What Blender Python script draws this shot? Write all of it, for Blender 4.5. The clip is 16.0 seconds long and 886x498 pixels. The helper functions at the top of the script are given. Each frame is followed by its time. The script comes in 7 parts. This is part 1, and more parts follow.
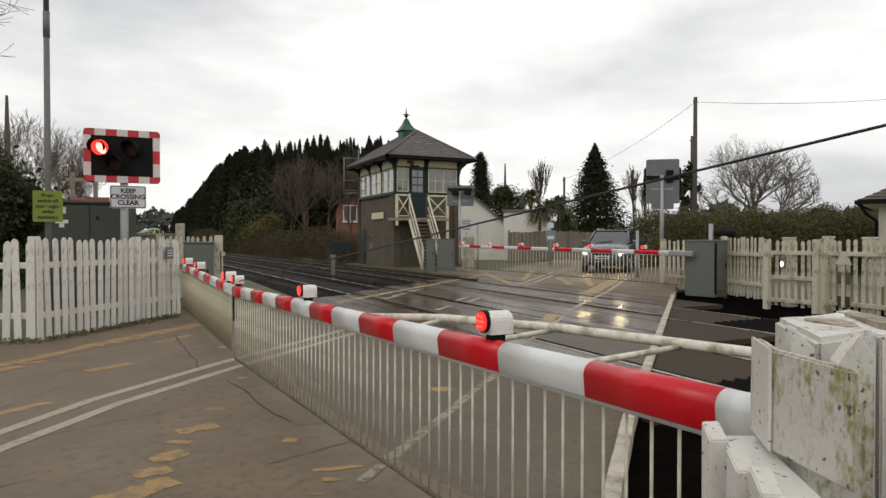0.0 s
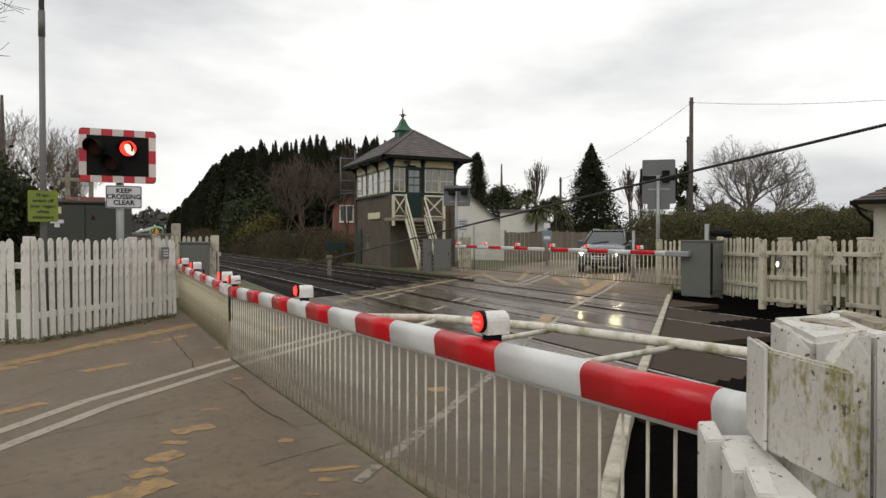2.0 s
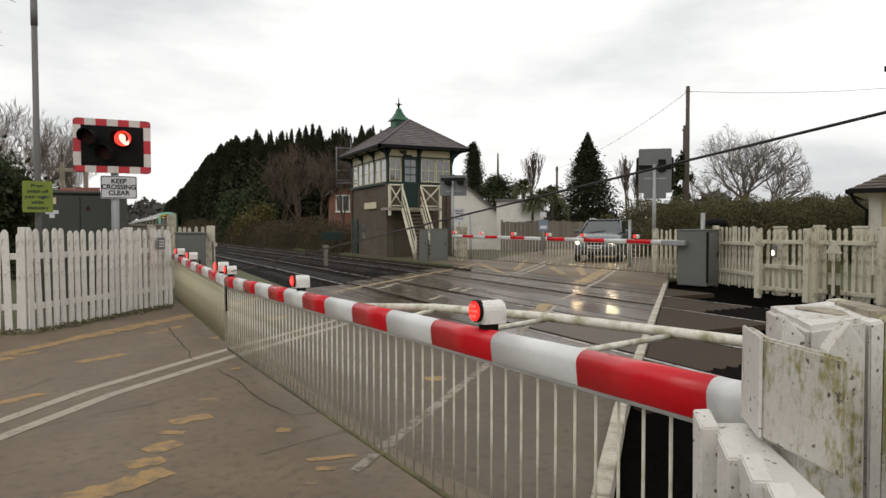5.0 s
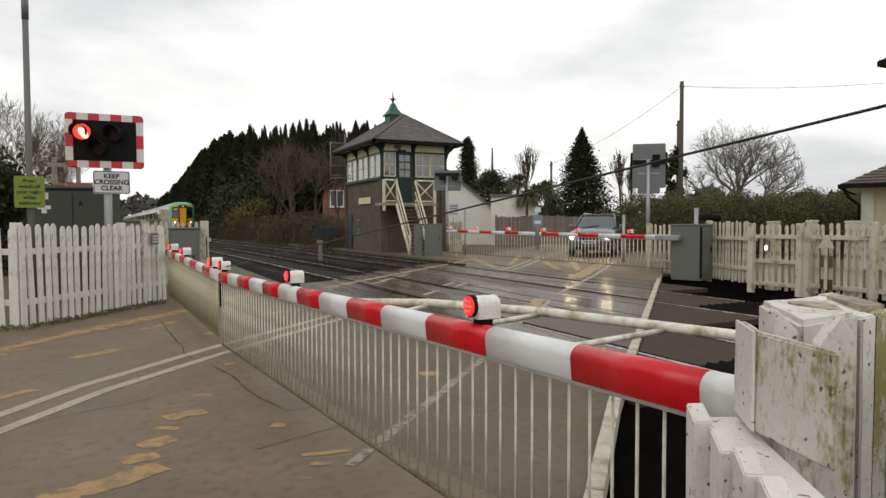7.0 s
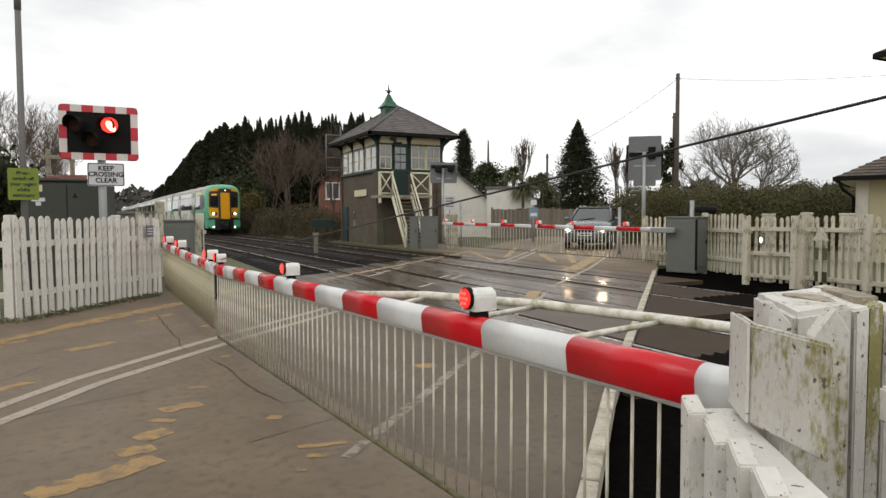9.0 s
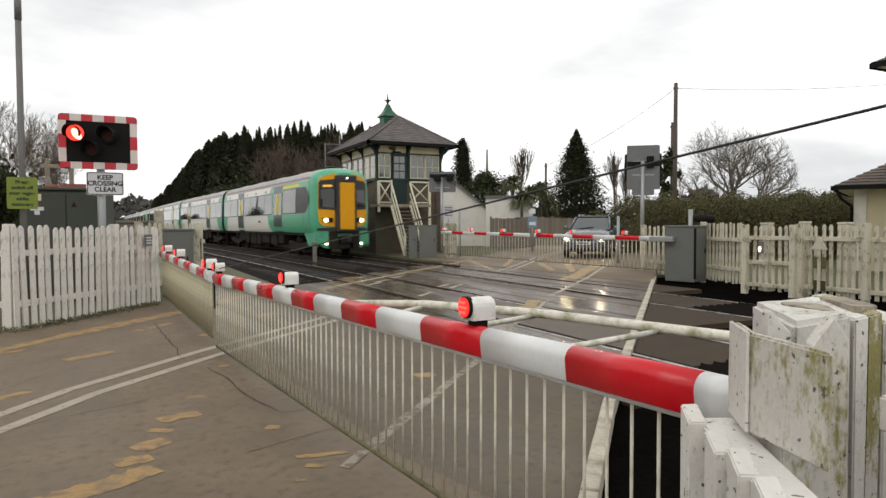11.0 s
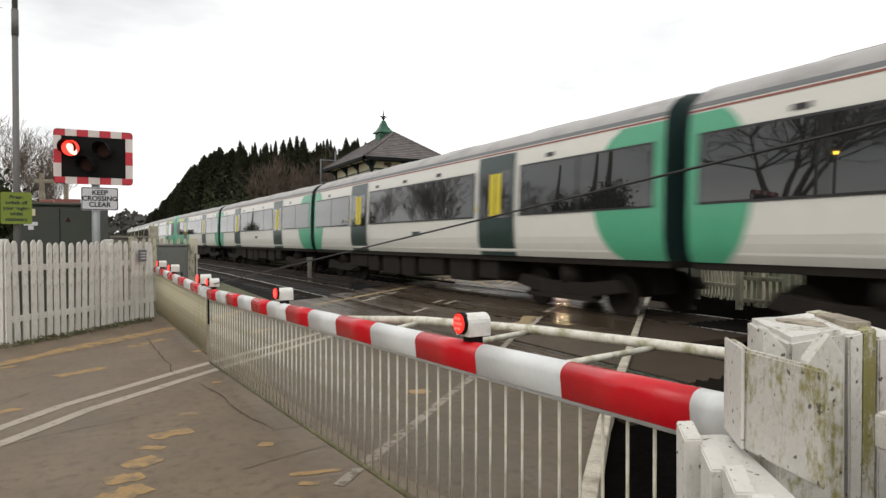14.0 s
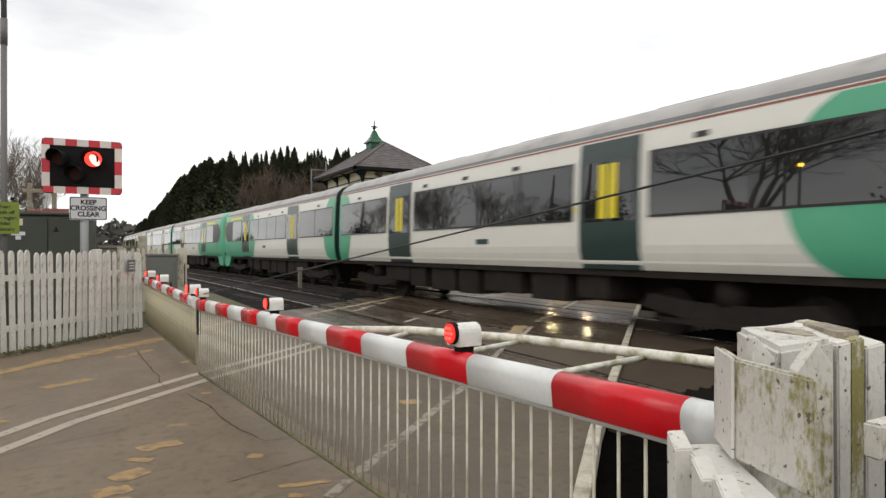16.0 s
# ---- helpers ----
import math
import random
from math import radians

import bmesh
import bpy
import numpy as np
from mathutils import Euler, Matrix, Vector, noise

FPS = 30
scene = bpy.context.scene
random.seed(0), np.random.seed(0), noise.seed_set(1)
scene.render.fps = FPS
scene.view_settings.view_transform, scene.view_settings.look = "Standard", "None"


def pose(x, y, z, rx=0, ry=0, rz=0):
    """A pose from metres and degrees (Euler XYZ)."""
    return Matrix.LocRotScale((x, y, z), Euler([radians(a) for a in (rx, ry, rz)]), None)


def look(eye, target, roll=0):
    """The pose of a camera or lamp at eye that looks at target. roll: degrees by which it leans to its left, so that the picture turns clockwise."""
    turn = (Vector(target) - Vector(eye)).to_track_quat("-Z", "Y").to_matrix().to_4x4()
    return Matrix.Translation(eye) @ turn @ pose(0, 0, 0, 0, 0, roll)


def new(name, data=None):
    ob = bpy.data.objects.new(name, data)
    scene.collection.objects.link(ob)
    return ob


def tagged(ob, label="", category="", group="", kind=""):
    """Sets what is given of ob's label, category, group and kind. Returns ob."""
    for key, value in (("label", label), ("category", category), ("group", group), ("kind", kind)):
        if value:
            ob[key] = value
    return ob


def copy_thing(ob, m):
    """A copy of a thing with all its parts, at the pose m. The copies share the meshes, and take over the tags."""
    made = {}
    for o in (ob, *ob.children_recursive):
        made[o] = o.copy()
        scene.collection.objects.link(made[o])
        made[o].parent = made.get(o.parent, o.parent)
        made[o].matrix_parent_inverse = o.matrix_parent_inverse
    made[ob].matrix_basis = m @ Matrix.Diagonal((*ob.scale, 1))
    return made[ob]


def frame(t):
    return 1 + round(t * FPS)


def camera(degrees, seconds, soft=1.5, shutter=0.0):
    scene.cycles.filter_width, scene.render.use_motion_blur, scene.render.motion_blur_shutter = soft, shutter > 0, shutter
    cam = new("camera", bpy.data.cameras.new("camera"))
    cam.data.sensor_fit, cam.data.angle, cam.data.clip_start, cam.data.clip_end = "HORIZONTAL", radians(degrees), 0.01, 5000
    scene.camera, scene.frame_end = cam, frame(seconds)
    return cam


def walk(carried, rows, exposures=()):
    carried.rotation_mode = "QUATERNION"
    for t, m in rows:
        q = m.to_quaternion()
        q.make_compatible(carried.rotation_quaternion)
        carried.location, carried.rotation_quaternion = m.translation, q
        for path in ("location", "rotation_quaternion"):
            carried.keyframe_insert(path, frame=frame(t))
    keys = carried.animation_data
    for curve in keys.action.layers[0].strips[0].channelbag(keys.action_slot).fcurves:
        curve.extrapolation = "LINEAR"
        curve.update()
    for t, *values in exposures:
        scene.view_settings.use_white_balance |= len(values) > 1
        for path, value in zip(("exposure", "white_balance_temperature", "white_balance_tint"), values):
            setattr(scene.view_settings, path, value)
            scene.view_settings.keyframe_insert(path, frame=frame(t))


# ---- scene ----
cam = camera(68.1, 16.0, soft=1.45, shutter=0.5)
EYE = (0.0, 0.0, 1.47)
TURNS = (
    (0.0, 89.086, 0.000, -24.950), (0.5, 89.038, 0.067, -25.013), (1.0, 89.009, -0.025, -25.150),
    (1.5, 89.061, -0.083, -25.161), (2.0, 89.100, -0.022, -25.255), (2.5, 89.027, -0.021, -25.316),
    (3.0, 88.948, 0.045, -25.326), (3.5, 88.724, 0.082, -25.368), (4.0, 88.545, 0.130, -25.400),
    (6.5, 87.835, 0.119, -25.920), (7.0, 87.768, 0.169, -26.053), (7.5, 87.439, 0.213, -26.202),
    (8.0, 87.228, 0.228, -26.313), (8.5, 87.142, 0.220, -26.368), (9.0, 87.104, 0.165, -26.410),
    (11.5, 88.086, 0.155, -26.502), (12.0, 88.229, 0.119, -26.490), (12.5, 88.449, 0.149, -26.531),
    (13.0, 88.679, 0.139, -26.674), (13.5, 88.997, 0.118, -26.792), (14.0, 89.275, 0.063, -26.925),
    (14.5, 89.723, 0.034, -27.151), (15.0, 89.922, 0.087, -27.365), (15.5, 90.032, 0.117, -27.589),
    (16.0, 90.130, 0.079, -27.727))
walk(cam, [(t, pose(*EYE, rx, ry, rz)) for t, rx, ry, rz in TURNS],
     exposures=((0.0, 0.01), (3.0, 0.02), (4.0, 0.06), (6.5, 0.09), (7.5, 0.14), (8.0, 0.20), (9.0, 0.25), (12.0, 0.21), (12.5, 0.19), (13.0, 0.26), (14.5, 0.33), (16.0, 0.35)))

# ---- world: bright broken overcast, sun veiled behind the camera ----
SUN_EL, SUN_AZ = radians(38), radians(-125)
world = bpy.data.worlds.new("world")
scene.world = world
world.use_nodes = True
wn, wl = world.node_tree.nodes, world.node_tree.links
wn.clear()
w_out = wn.new("ShaderNodeOutputWorld")
w_bg = wn.new("ShaderNodeBackground")
w_sky = wn.new("ShaderNodeTexSky")
w_sky.sky_type, w_sky.sun_disc = "NISHITA", False
w_sky.sun_elevation, w_sky.sun_rotation = SUN_EL, SUN_AZ
w_sky.dust_density = 4.0
w_co = wn.new("ShaderNodeTexCoord")
w_map = wn.new("ShaderNodeMapping")
w_map.inputs["Scale"].default_value = (1.0, 1.0, 3.2)
w_map.inputs["Location"].default_value = (2.6, 0.7, 0.9)
w_no = wn.new("ShaderNodeTexNoise")
w_no.inputs["Scale"].default_value, w_no.inputs["Detail"].default_value = 2.3, 7.0
w_no.inputs["Roughness"].default_value = 0.5
w_ramp = wn.new("ShaderNodeValToRGB")
w_ramp.color_ramp.elements[0].position, w_ramp.color_ramp.elements[0].color = 0.32, (0.68, 0.69, 0.70, 1)
w_ramp.color_ramp.elements[1].position, w_ramp.color_ramp.elements[1].color = 0.60, (1.16, 1.145, 1.11, 1)
w_dim = wn.new("ShaderNodeMixRGB")
w_dim.blend_type, w_dim.inputs["Fac"].default_value = "MULTIPLY", 1.0
w_dim.inputs["Color2"].default_value = (0.09, 0.09, 0.09, 1)
w_mix = wn.new("ShaderNodeMixRGB")
w_mix.inputs["Fac"].default_value = 0.93
wl.new(w_co.outputs["Generated"], w_map.inputs["Vector"])
wl.new(w_map.outputs["Vector"], w_no.inputs["Vector"])
wl.new(w_no.outputs["Fac"], w_ramp.inputs["Fac"])
wl.new(w_sky.outputs["Color"], w_dim.inputs["Color1"])
wl.new(w_dim.outputs["Color"], w_mix.inputs["Color1"])
wl.new(w_ramp.outputs["Color"], w_mix.inputs["Color2"])
wl.new(w_mix.outputs["Color"], w_bg.inputs["Color"])
wl.new(w_bg.outputs["Background"], w_out.inputs["Surface"])
w_bg.inputs["Strength"].default_value = 1.0

sun = new("sun", bpy.data.lights.new("sun", "SUN"))
sun.data.energy, sun.data.angle, sun.data.color = 0.45, radians(30), (1.0, 0.96, 0.9)
sun.matrix_world = look((40 * math.sin(SUN_AZ), 40 * math.cos(SUN_AZ), 40 * math.tan(SUN_EL)), (0, 0, 0))


# ---- materials ----
def mat(name, base, rough=0.7, metal=0.0, vary=0.25, scale=3.0, fine=40.0, bump=0.15, dirt=None, dirt_at=0.6,
        dirt_scale=1.5, glow=0.0, island=0.0, coat=0.0, rough_vary=0.1, spec=0.5, dirt_soft=0.12):
    """Procedural surface: two scales of tone, fine relief, patches of dirt."""
    m = bpy.data.materials.new(name)
    m.use_nodes = True
    nt = m.node_tree
    n, l = nt.nodes, nt.links
    b = n["Principled BSDF"]
    co = n.new("ShaderNodeTexCoord")
    big, small = n.new("ShaderNodeTexNoise"), n.new("ShaderNodeTexNoise")
    big.inputs["Scale"].default_value, small.inputs["Scale"].default_value = scale, fine
    big.inputs["Detail"].default_value = small.inputs["Detail"].default_value = 5.0
    l.new(co.outputs["Object"], big.inputs["Vector"])
    l.new(co.outputs["Object"], small.inputs["Vector"])
    add = n.new("ShaderNodeMath")
    add.operation = "MULTIPLY_ADD"
    add.inputs[1].default_value = 0.5
    l.new(small.outputs["Fac"], add.inputs[0])
    half = n.new("ShaderNodeMath")
    half.operation, half.inputs[1].default_value = "MULTIPLY", 0.5
    l.new(big.outputs["Fac"], half.inputs[0])
    l.new(half.outputs[0], add.inputs[2])
    ramp = n.new("ShaderNodeValToRGB")
    lo, hi = [c * (1 - vary) for c in base], [min(1, c * (1 + vary)) for c in base]
    ramp.color_ramp.elements[0].position, ramp.color_ramp.elements[0].color = 0.3, (*lo, 1)
    ramp.color_ramp.elements[1].position, ramp.color_ramp.elements[1].color = 0.7, (*hi, 1)
    l.new(add.outputs[0], ramp.inputs["Fac"])
    colour = ramp.outputs["Color"]
    if island:
        info = n.new("ShaderNodeObjectInfo")
        geo = n.new("ShaderNodeNewGeometry")
        tot = n.new("ShaderNodeMath")
        tot.operation = "ADD"
        l.new(info.outputs["Random"], tot.inputs[0])
        l.new(geo.outputs["Random Per Island"], tot.inputs[1])
        fr = n.new("ShaderNodeMath")
        fr.operation = "FRACT"
        l.new(tot.outputs[0], fr.inputs[0])
        sc = n.new("ShaderNodeMapRange")
        sc.inputs["To Min"].default_value, sc.inputs["To Max"].default_value = 1 - island, 1 + island
        l.new(fr.outputs[0], sc.inputs["Value"])
        mul = n.new("ShaderNodeMixRGB")
        mul.blend_type, mul.inputs["Fac"].default_value = "MULTIPLY", 1.0
        l.new(colour, mul.inputs["Color1"])
        l.new(sc.outputs["Result"], mul.inputs["Color2"])
        colour = mul.outputs["Color"]
    if dirt:
        dn = n.new("ShaderNodeTexNoise")
        dn.inputs["Scale"].default_value, dn.inputs["Detail"].default_value = dirt_scale, 8.0
        dn.inputs["Roughness"].default_value = 0.65
        l.new(co.outputs["Object"], dn.inputs["Vector"])
        dr = n.new("ShaderNodeMapRange")
        dr.inputs["From Min"].default_value, dr.inputs["From Max"].default_value = dirt_at - dirt_soft, dirt_at + dirt_soft
        l.new(dn.outputs["Fac"], dr.inputs["Value"])
        dm = n.new("ShaderNodeMixRGB")
        l.new(dr.outputs["Result"], dm.inputs["Fac"])
        l.new(colour, dm.inputs["Color1"])
        dm.inputs["Color2"].default_value = (*dirt, 1)
        colour = dm.outputs["Color"]
    l.new(colour, b.inputs["Base Color"])
    rr = n.new("ShaderNodeMapRange")
    rr.inputs["To Min"].default_value, rr.inputs["To Max"].default_value = max(0.02, rough - rough_vary), min(1, rough + rough_vary)
    l.new(big.outputs["Fac"], rr.inputs["Value"])
    l.new(rr.outputs["Result"], b.inputs["Roughness"])
    b.inputs["Metallic"].default_value = metal
    b.inputs["Specular IOR Level"].default_value = spec
    b.inputs["Coat Weight"].default_value = coat
    if bump:
        bp = n.new("ShaderNodeBump")
        bp.inputs["Strength"].default_value, bp.inputs["Distance"].default_value = bump, 0.01
        l.new(small.outputs["Fac"], bp.inputs["Height"])
        l.new(bp.outputs["Normal"], b.inputs["Normal"])
    if glow:
        b.inputs["Emission Color"].default_value = (*base, 1)
        b.inputs["Emission Strength"].default_value = glow
    return m


def streaked(name, base, dirt, amount=0.5, rough=0.6, tall=6.0, across=30.0):
    """Painted timber with upright grain, algae streaks and specks."""
    m = mat(name, base, rough, vary=0.08, scale=4, fine=60, bump=0.25, island=0.08)
    n, l = m.node_tree.nodes, m.node_tree.links
    b = n["Principled BSDF"]
    old = b.inputs["Base Color"].links[0].from_socket
    co = n.new("ShaderNodeTexCoord")
    mp = n.new("ShaderNodeMapping")
    mp.inputs["Scale"].default_value = (across, across, tall)
    no = n.new("ShaderNodeTexNoise")
    no.inputs["Scale"].default_value, no.inputs["Detail"].default_value, no.inputs["Roughness"].default_value = 1.0, 8.0, 0.7
    l.new(co.outputs["Object"], mp.inputs["Vector"])
    l.new(mp.outputs["Vector"], no.inputs["Vector"])
    pa = n.new("ShaderNodeTexNoise")
    pa.inputs["Scale"].default_value, pa.inputs["Detail"].default_value = 4.5, 4.0
    l.new(co.outputs["Object"], pa.inputs["Vector"])
    sm = n.new("ShaderNodeMath")
    sm.operation = "ADD"
    l.new(no.outputs["Fac"], sm.inputs[0])
    l.new(pa.outputs["Fac"], sm.inputs[1])
    mr = n.new("ShaderNodeMapRange")
    mr.inputs["From Min"].default_value, mr.inputs["From Max"].default_value = 1.26 - 0.4 * amount, 1.46 - 0.4 * amount
    l.new(sm.outputs[0], mr.inputs["Value"])
    mx = n.new("ShaderNodeMixRGB")
    l.new(mr.outputs["Result"], mx.inputs["Fac"])
    l.new(old, mx.inputs["Color1"])
    mx.inputs["Color2"].default_value = (*dirt, 1)
    sp = n.new("ShaderNodeTexNoise")
    sp.inputs["Scale"].default_value, sp.inputs["Detail"].default_value = 55.0, 3.0
    l.new(co.outputs["Object"], sp.inputs["Vector"])
    sr = n.new("ShaderNodeMapRange")
    sr.inputs["From Min"].default_value, sr.inputs["From Max"].default_value = 0.66, 0.7
    l.new(sp.outputs["Fac"], sr.inputs["Value"])
    mz = n.new("ShaderNodeMixRGB")
    l.new(sr.outputs["Result"], mz.inputs["Fac"])
    l.new(mx.outputs["Color"], mz.inputs["Color1"])
    mz.inputs["Color2"].default_value = (0.10, 0.09, 0.07, 1)
    l.new(mz.outputs["Color"], b.inputs["Base Color"])
    return m


def bricky(name, brick_a, brick_b, mortar):
    m = mat(name, brick_a, 0.85, bump=0.2)
    n, l = m.node_tree.nodes, m.node_tree.links
    b = n["Principled BSDF"]
    co = n.new("ShaderNodeTexCoord")
    sep, com = n.new("ShaderNodeSeparateXYZ"), n.new("ShaderNodeCombineXYZ")
    ad = n.new("ShaderNodeMath")
    l.new(co.outputs["Object"], sep.inputs[0])
    l.new(sep.outputs["X"], ad.inputs[0])
    l.new(sep.outputs["Y"], ad.inputs[1])
    l.new(ad.outputs[0], com.inputs["X"])
    l.new(sep.outputs["Z"], com.inputs["Y"])
    br = n.new("ShaderNodeTexBrick")
    br.inputs["Scale"].default_value = 1.0
    br.inputs["Brick Width"].default_value, br.inputs["Row Height"].default_value = 0.225, 0.075
    br.inputs["Mortar Size"].default_value = 0.006
    br.inputs["Color1"].default_value, br.inputs["Color2"].default_value = (*brick_a, 1), (*brick_b, 1)
    br.inputs["Mortar"].default_value = (*mortar, 1)
    l.new(com.outputs[0], br.inputs["Vector"])
    no = n.new("ShaderNodeTexNoise")
    no.inputs["Scale"].default_value, no.inputs["Detail"].default_value = 0.9, 6.0
    l.new(co.outputs["Object"], no.inputs["Vector"])
    mr = n.new("ShaderNodeMapRange")
    mr.inputs["From Min"].default_value, mr.inputs["From Max"].default_value = 0.45, 0.7
    l.new(no.outputs["Fac"], mr.inputs["Value"])
    mx = n.new("ShaderNodeMixRGB")
    l.new(mr.outputs["Result"], mx.inputs["Fac"])
    l.new(br.outputs["Color"], mx.inputs["Color1"])
    mx.inputs["Color2"].default_value = (0.09, 0.085, 0.06, 1)
    l.new(mx.outputs["Color"], b.inputs["Base Color"])
    return m


def wet_asphalt(name, base, wet_low, wet_high, streak, relief=0.5, spec=0.5):
    """Asphalt whose wheel tracks are wet and shiny."""
    m = mat(name, base, 0.75, vary=0.34, scale=1.4, fine=110, bump=relief, dirt=[c * 0.72 for c in base], dirt_at=0.57, dirt_scale=11, dirt_soft=0.07, spec=spec)
    n, l = m.node_tree.nodes, m.node_tree.links
    b = n["Principled BSDF"]
    co = n.new("ShaderNodeTexCoord")
    mp = n.new("ShaderNodeMapping")
    mp.inputs["Rotation"].default_value = (0, 0, radians(45))
    mp.inputs["Scale"].default_value = streak
    no = n.new("ShaderNodeTexNoise")
    no.inputs["Scale"].default_value, no.inputs["Detail"].default_value = 1.0, 4.0
    l.new(co.outputs["Object"], mp.inputs["Vector"])
    l.new(mp.outputs["Vector"], no.inputs["Vector"])
    mr = n.new("ShaderNodeMapRange")
    mr.inputs["From Min"].default_value, mr.inputs["From Max"].default_value = 0.4, 0.62
    mr.inputs["To Min"].default_value, mr.inputs["To Max"].default_value = wet_high, wet_low
    l.new(no.outputs["Fac"], mr.inputs["Value"])
    l.new(mr.outputs["Result"], b.inputs["Roughness"])
    return m


def worn(name, base, under, keep=0.5, scale=5.0):
    return mat(name, base, 0.75, vary=0.12, scale=3, fine=70, bump=0.2, dirt=under, dirt_at=keep, dirt_scale=scale, dirt_soft=0.04)


def glass(name, tint=(0.02, 0.025, 0.025), rough=0.04):
    return mat(name, tint, rough, vary=0.3, scale=1.2, bump=0, rough_vary=0.02, coat=0.3, spec=0.6)


ASPHALT = wet_asphalt("asphalt", (0.142, 0.104, 0.065), 0.55, 0.78, (0.5, 0.12, 1))
DECK = wet_asphalt("wet_crossing_deck", (0.078, 0.057, 0.039), 0.11, 0.52, (0.7, 0.12, 1), 0.12, 0.24)
ASPHALT_DARK = mat("worn_dark_panel", (0.056, 0.041, 0.029), 0.85, vary=0.3, scale=1.6, fine=60, bump=0.3, spec=0.12)
ASPHALT_DARKER = wet_asphalt("darker_asphalt", (0.100, 0.075, 0.048), 0.6, 0.8, (0.5, 0.12, 1))
SEAM = mat("bitumen_seam", (0.045, 0.035, 0.026), 0.85, spec=0.2)
WHITE_LINE = worn("worn_white_line", (0.34, 0.295, 0.235), (0.16, 0.125, 0.088), 0.61, 14)
WHITE_FAINT = worn("faint_white_line", (0.26, 0.225, 0.18), (0.13, 0.10, 0.068), 0.52, 9)
YELLOW_LINE = worn("worn_yellow_line", (0.33, 0.24, 0.125), (0.15, 0.115, 0.08), 0.58, 6)
YELLOW_PATCH = mat("worn_yellow_patch", (0.31, 0.195, 0.075), 0.75, vary=0.14, scale=3, fine=70, bump=0.2, dirt=(0.14, 0.105, 0.07), dirt_at=0.55, dirt_scale=7, dirt_soft=0.1)
KERB_WHITE = mat("white_kerb_paint", (0.46, 0.42, 0.34), 0.8, dirt=(0.2, 0.17, 0.12), dirt_at=0.58, dirt_scale=4)
GRASS = mat("grass", (0.075, 0.085, 0.035), 0.95, vary=0.5, scale=0.7, fine=25, bump=0.6, dirt=(0.10, 0.08, 0.05), dirt_at=0.55)
OILY = mat("oily_timber", (0.012, 0.010, 0.009), 0.9, vary=0.4, spec=0.1)
BALLAST = mat("oily_ballast", (0.009, 0.008, 0.0075), 0.95, vary=0.6, scale=2, fine=22, bump=1.0, spec=0.1)
# near-black throughout, with no sheen
PIT = mat("near_black_soil", (0.0042, 0.0038, 0.0034), 0.95, vary=0.5, scale=2, fine=20, bump=0.8, spec=0.0)
RUST = mat("rusty_rail_side", (0.032, 0.022, 0.016), 0.8, vary=0.4, spec=0.2)
RAILTOP = mat("polished_rail_head", (0.42, 0.40, 0.38), 0.28, 1.0, vary=0.15)
POST_GREY = mat("old_concrete", (0.17, 0.155, 0.13), 0.9, vary=0.3)
POST_PALE = mat("pale_stained_concrete", (0.42, 0.39, 0.31), 0.9, vary=0.25, dirt=(0.16, 0.14, 0.08), dirt_at=0.55, dirt_scale=4)
SLEEPER = mat("concrete_sleeper", (0.024, 0.020, 0.018), 0.9, vary=0.3)
PICKET = streaked("weathered_white_paint", (0.66, 0.635, 0.585), (0.31, 0.28, 0.20), 0.40)
PICKET_OLD = streaked("grimy_cream_paint", (0.52, 0.485, 0.385), (0.17, 0.15, 0.085), 0.58)
POST_WHITE = streaked("mossy_white_paint", (0.58, 0.555, 0.51), (0.25, 0.225, 0.08), 0.84, tall=30, across=60)
POST_CLEAN = streaked("flaking_white_paint", (0.62, 0.60, 0.56), (0.30, 0.28, 0.20), 0.34, tall=26, across=60)
POST_WOOD = mat("bare_rotten_wood", (0.31, 0.27, 0.21), 0.9, vary=0.5, dirt=(0.10, 0.08, 0.055), dirt_at=0.6, dirt_scale=22, scale=8, fine=50, bump=0.5)
BOOM_WHITE = mat("boom_white", (0.67, 0.68, 0.675), 0.35, vary=0.06, dirt=(0.45, 0.43, 0.38), dirt_at=0.68)
BOOM_RED = mat("boom_red", (0.58, 0.010, 0.018), 0.24, vary=0.08, dirt=(0.35, 0.02, 0.02), dirt_at=0.68, spec=0.4)
ROD = mat("galvanised_rod", (0.66, 0.63, 0.55), 0.45, 0.1, vary=0.2, dirt=(0.29, 0.26, 0.13), dirt_at=0.57, dirt_scale=5)
SKIRT_RAIL = mat("mossy_rail", (0.11, 0.10, 0.05), 0.8, vary=0.5, fine=20)
SKIRT_OLD = mat("mossy_skirt", (0.42, 0.38, 0.26), 0.7, vary=0.3)
PIPE = mat("mossy_white_pipe", (0.66, 0.64, 0.56), 0.5, vary=0.2, dirt=(0.24, 0.23, 0.10), dirt_at=0.58, dirt_scale=11)
LAMP_WHITE = mat("lamp_housing", (0.70, 0.69, 0.65), 0.5, vary=0.1, dirt=(0.4, 0.37, 0.3), dirt_at=0.62, dirt_scale=9)
BLACK = mat("black_plastic", (0.010, 0.010, 0.010), 0.8, vary=0.3, spec=0.15)
RED_GLOW = mat("lit_red_lens", (1.0, 0.02, 0.015), 0.3, glow=1.25, vary=0.05)
RED_CELL = mat("lit_red_cell", (1.0, 0.06, 0.045), 0.3, glow=1.9, vary=0.0)
WIG_GLOW = mat("lit_wigwag_lens", (1.0, 0.42, 0.34), 0.3, glow=1.9, vary=0.0, bump=0)
WIG_RIM = mat("lit_wigwag_rim", (1.0, 0.03, 0.015), 0.3, glow=1.5, vary=0.0, bump=0)
LENS_OFF = mat("dark_red_lens", (0.035, 0.010, 0.006), 0.5, vary=0.2, spec=0.15)
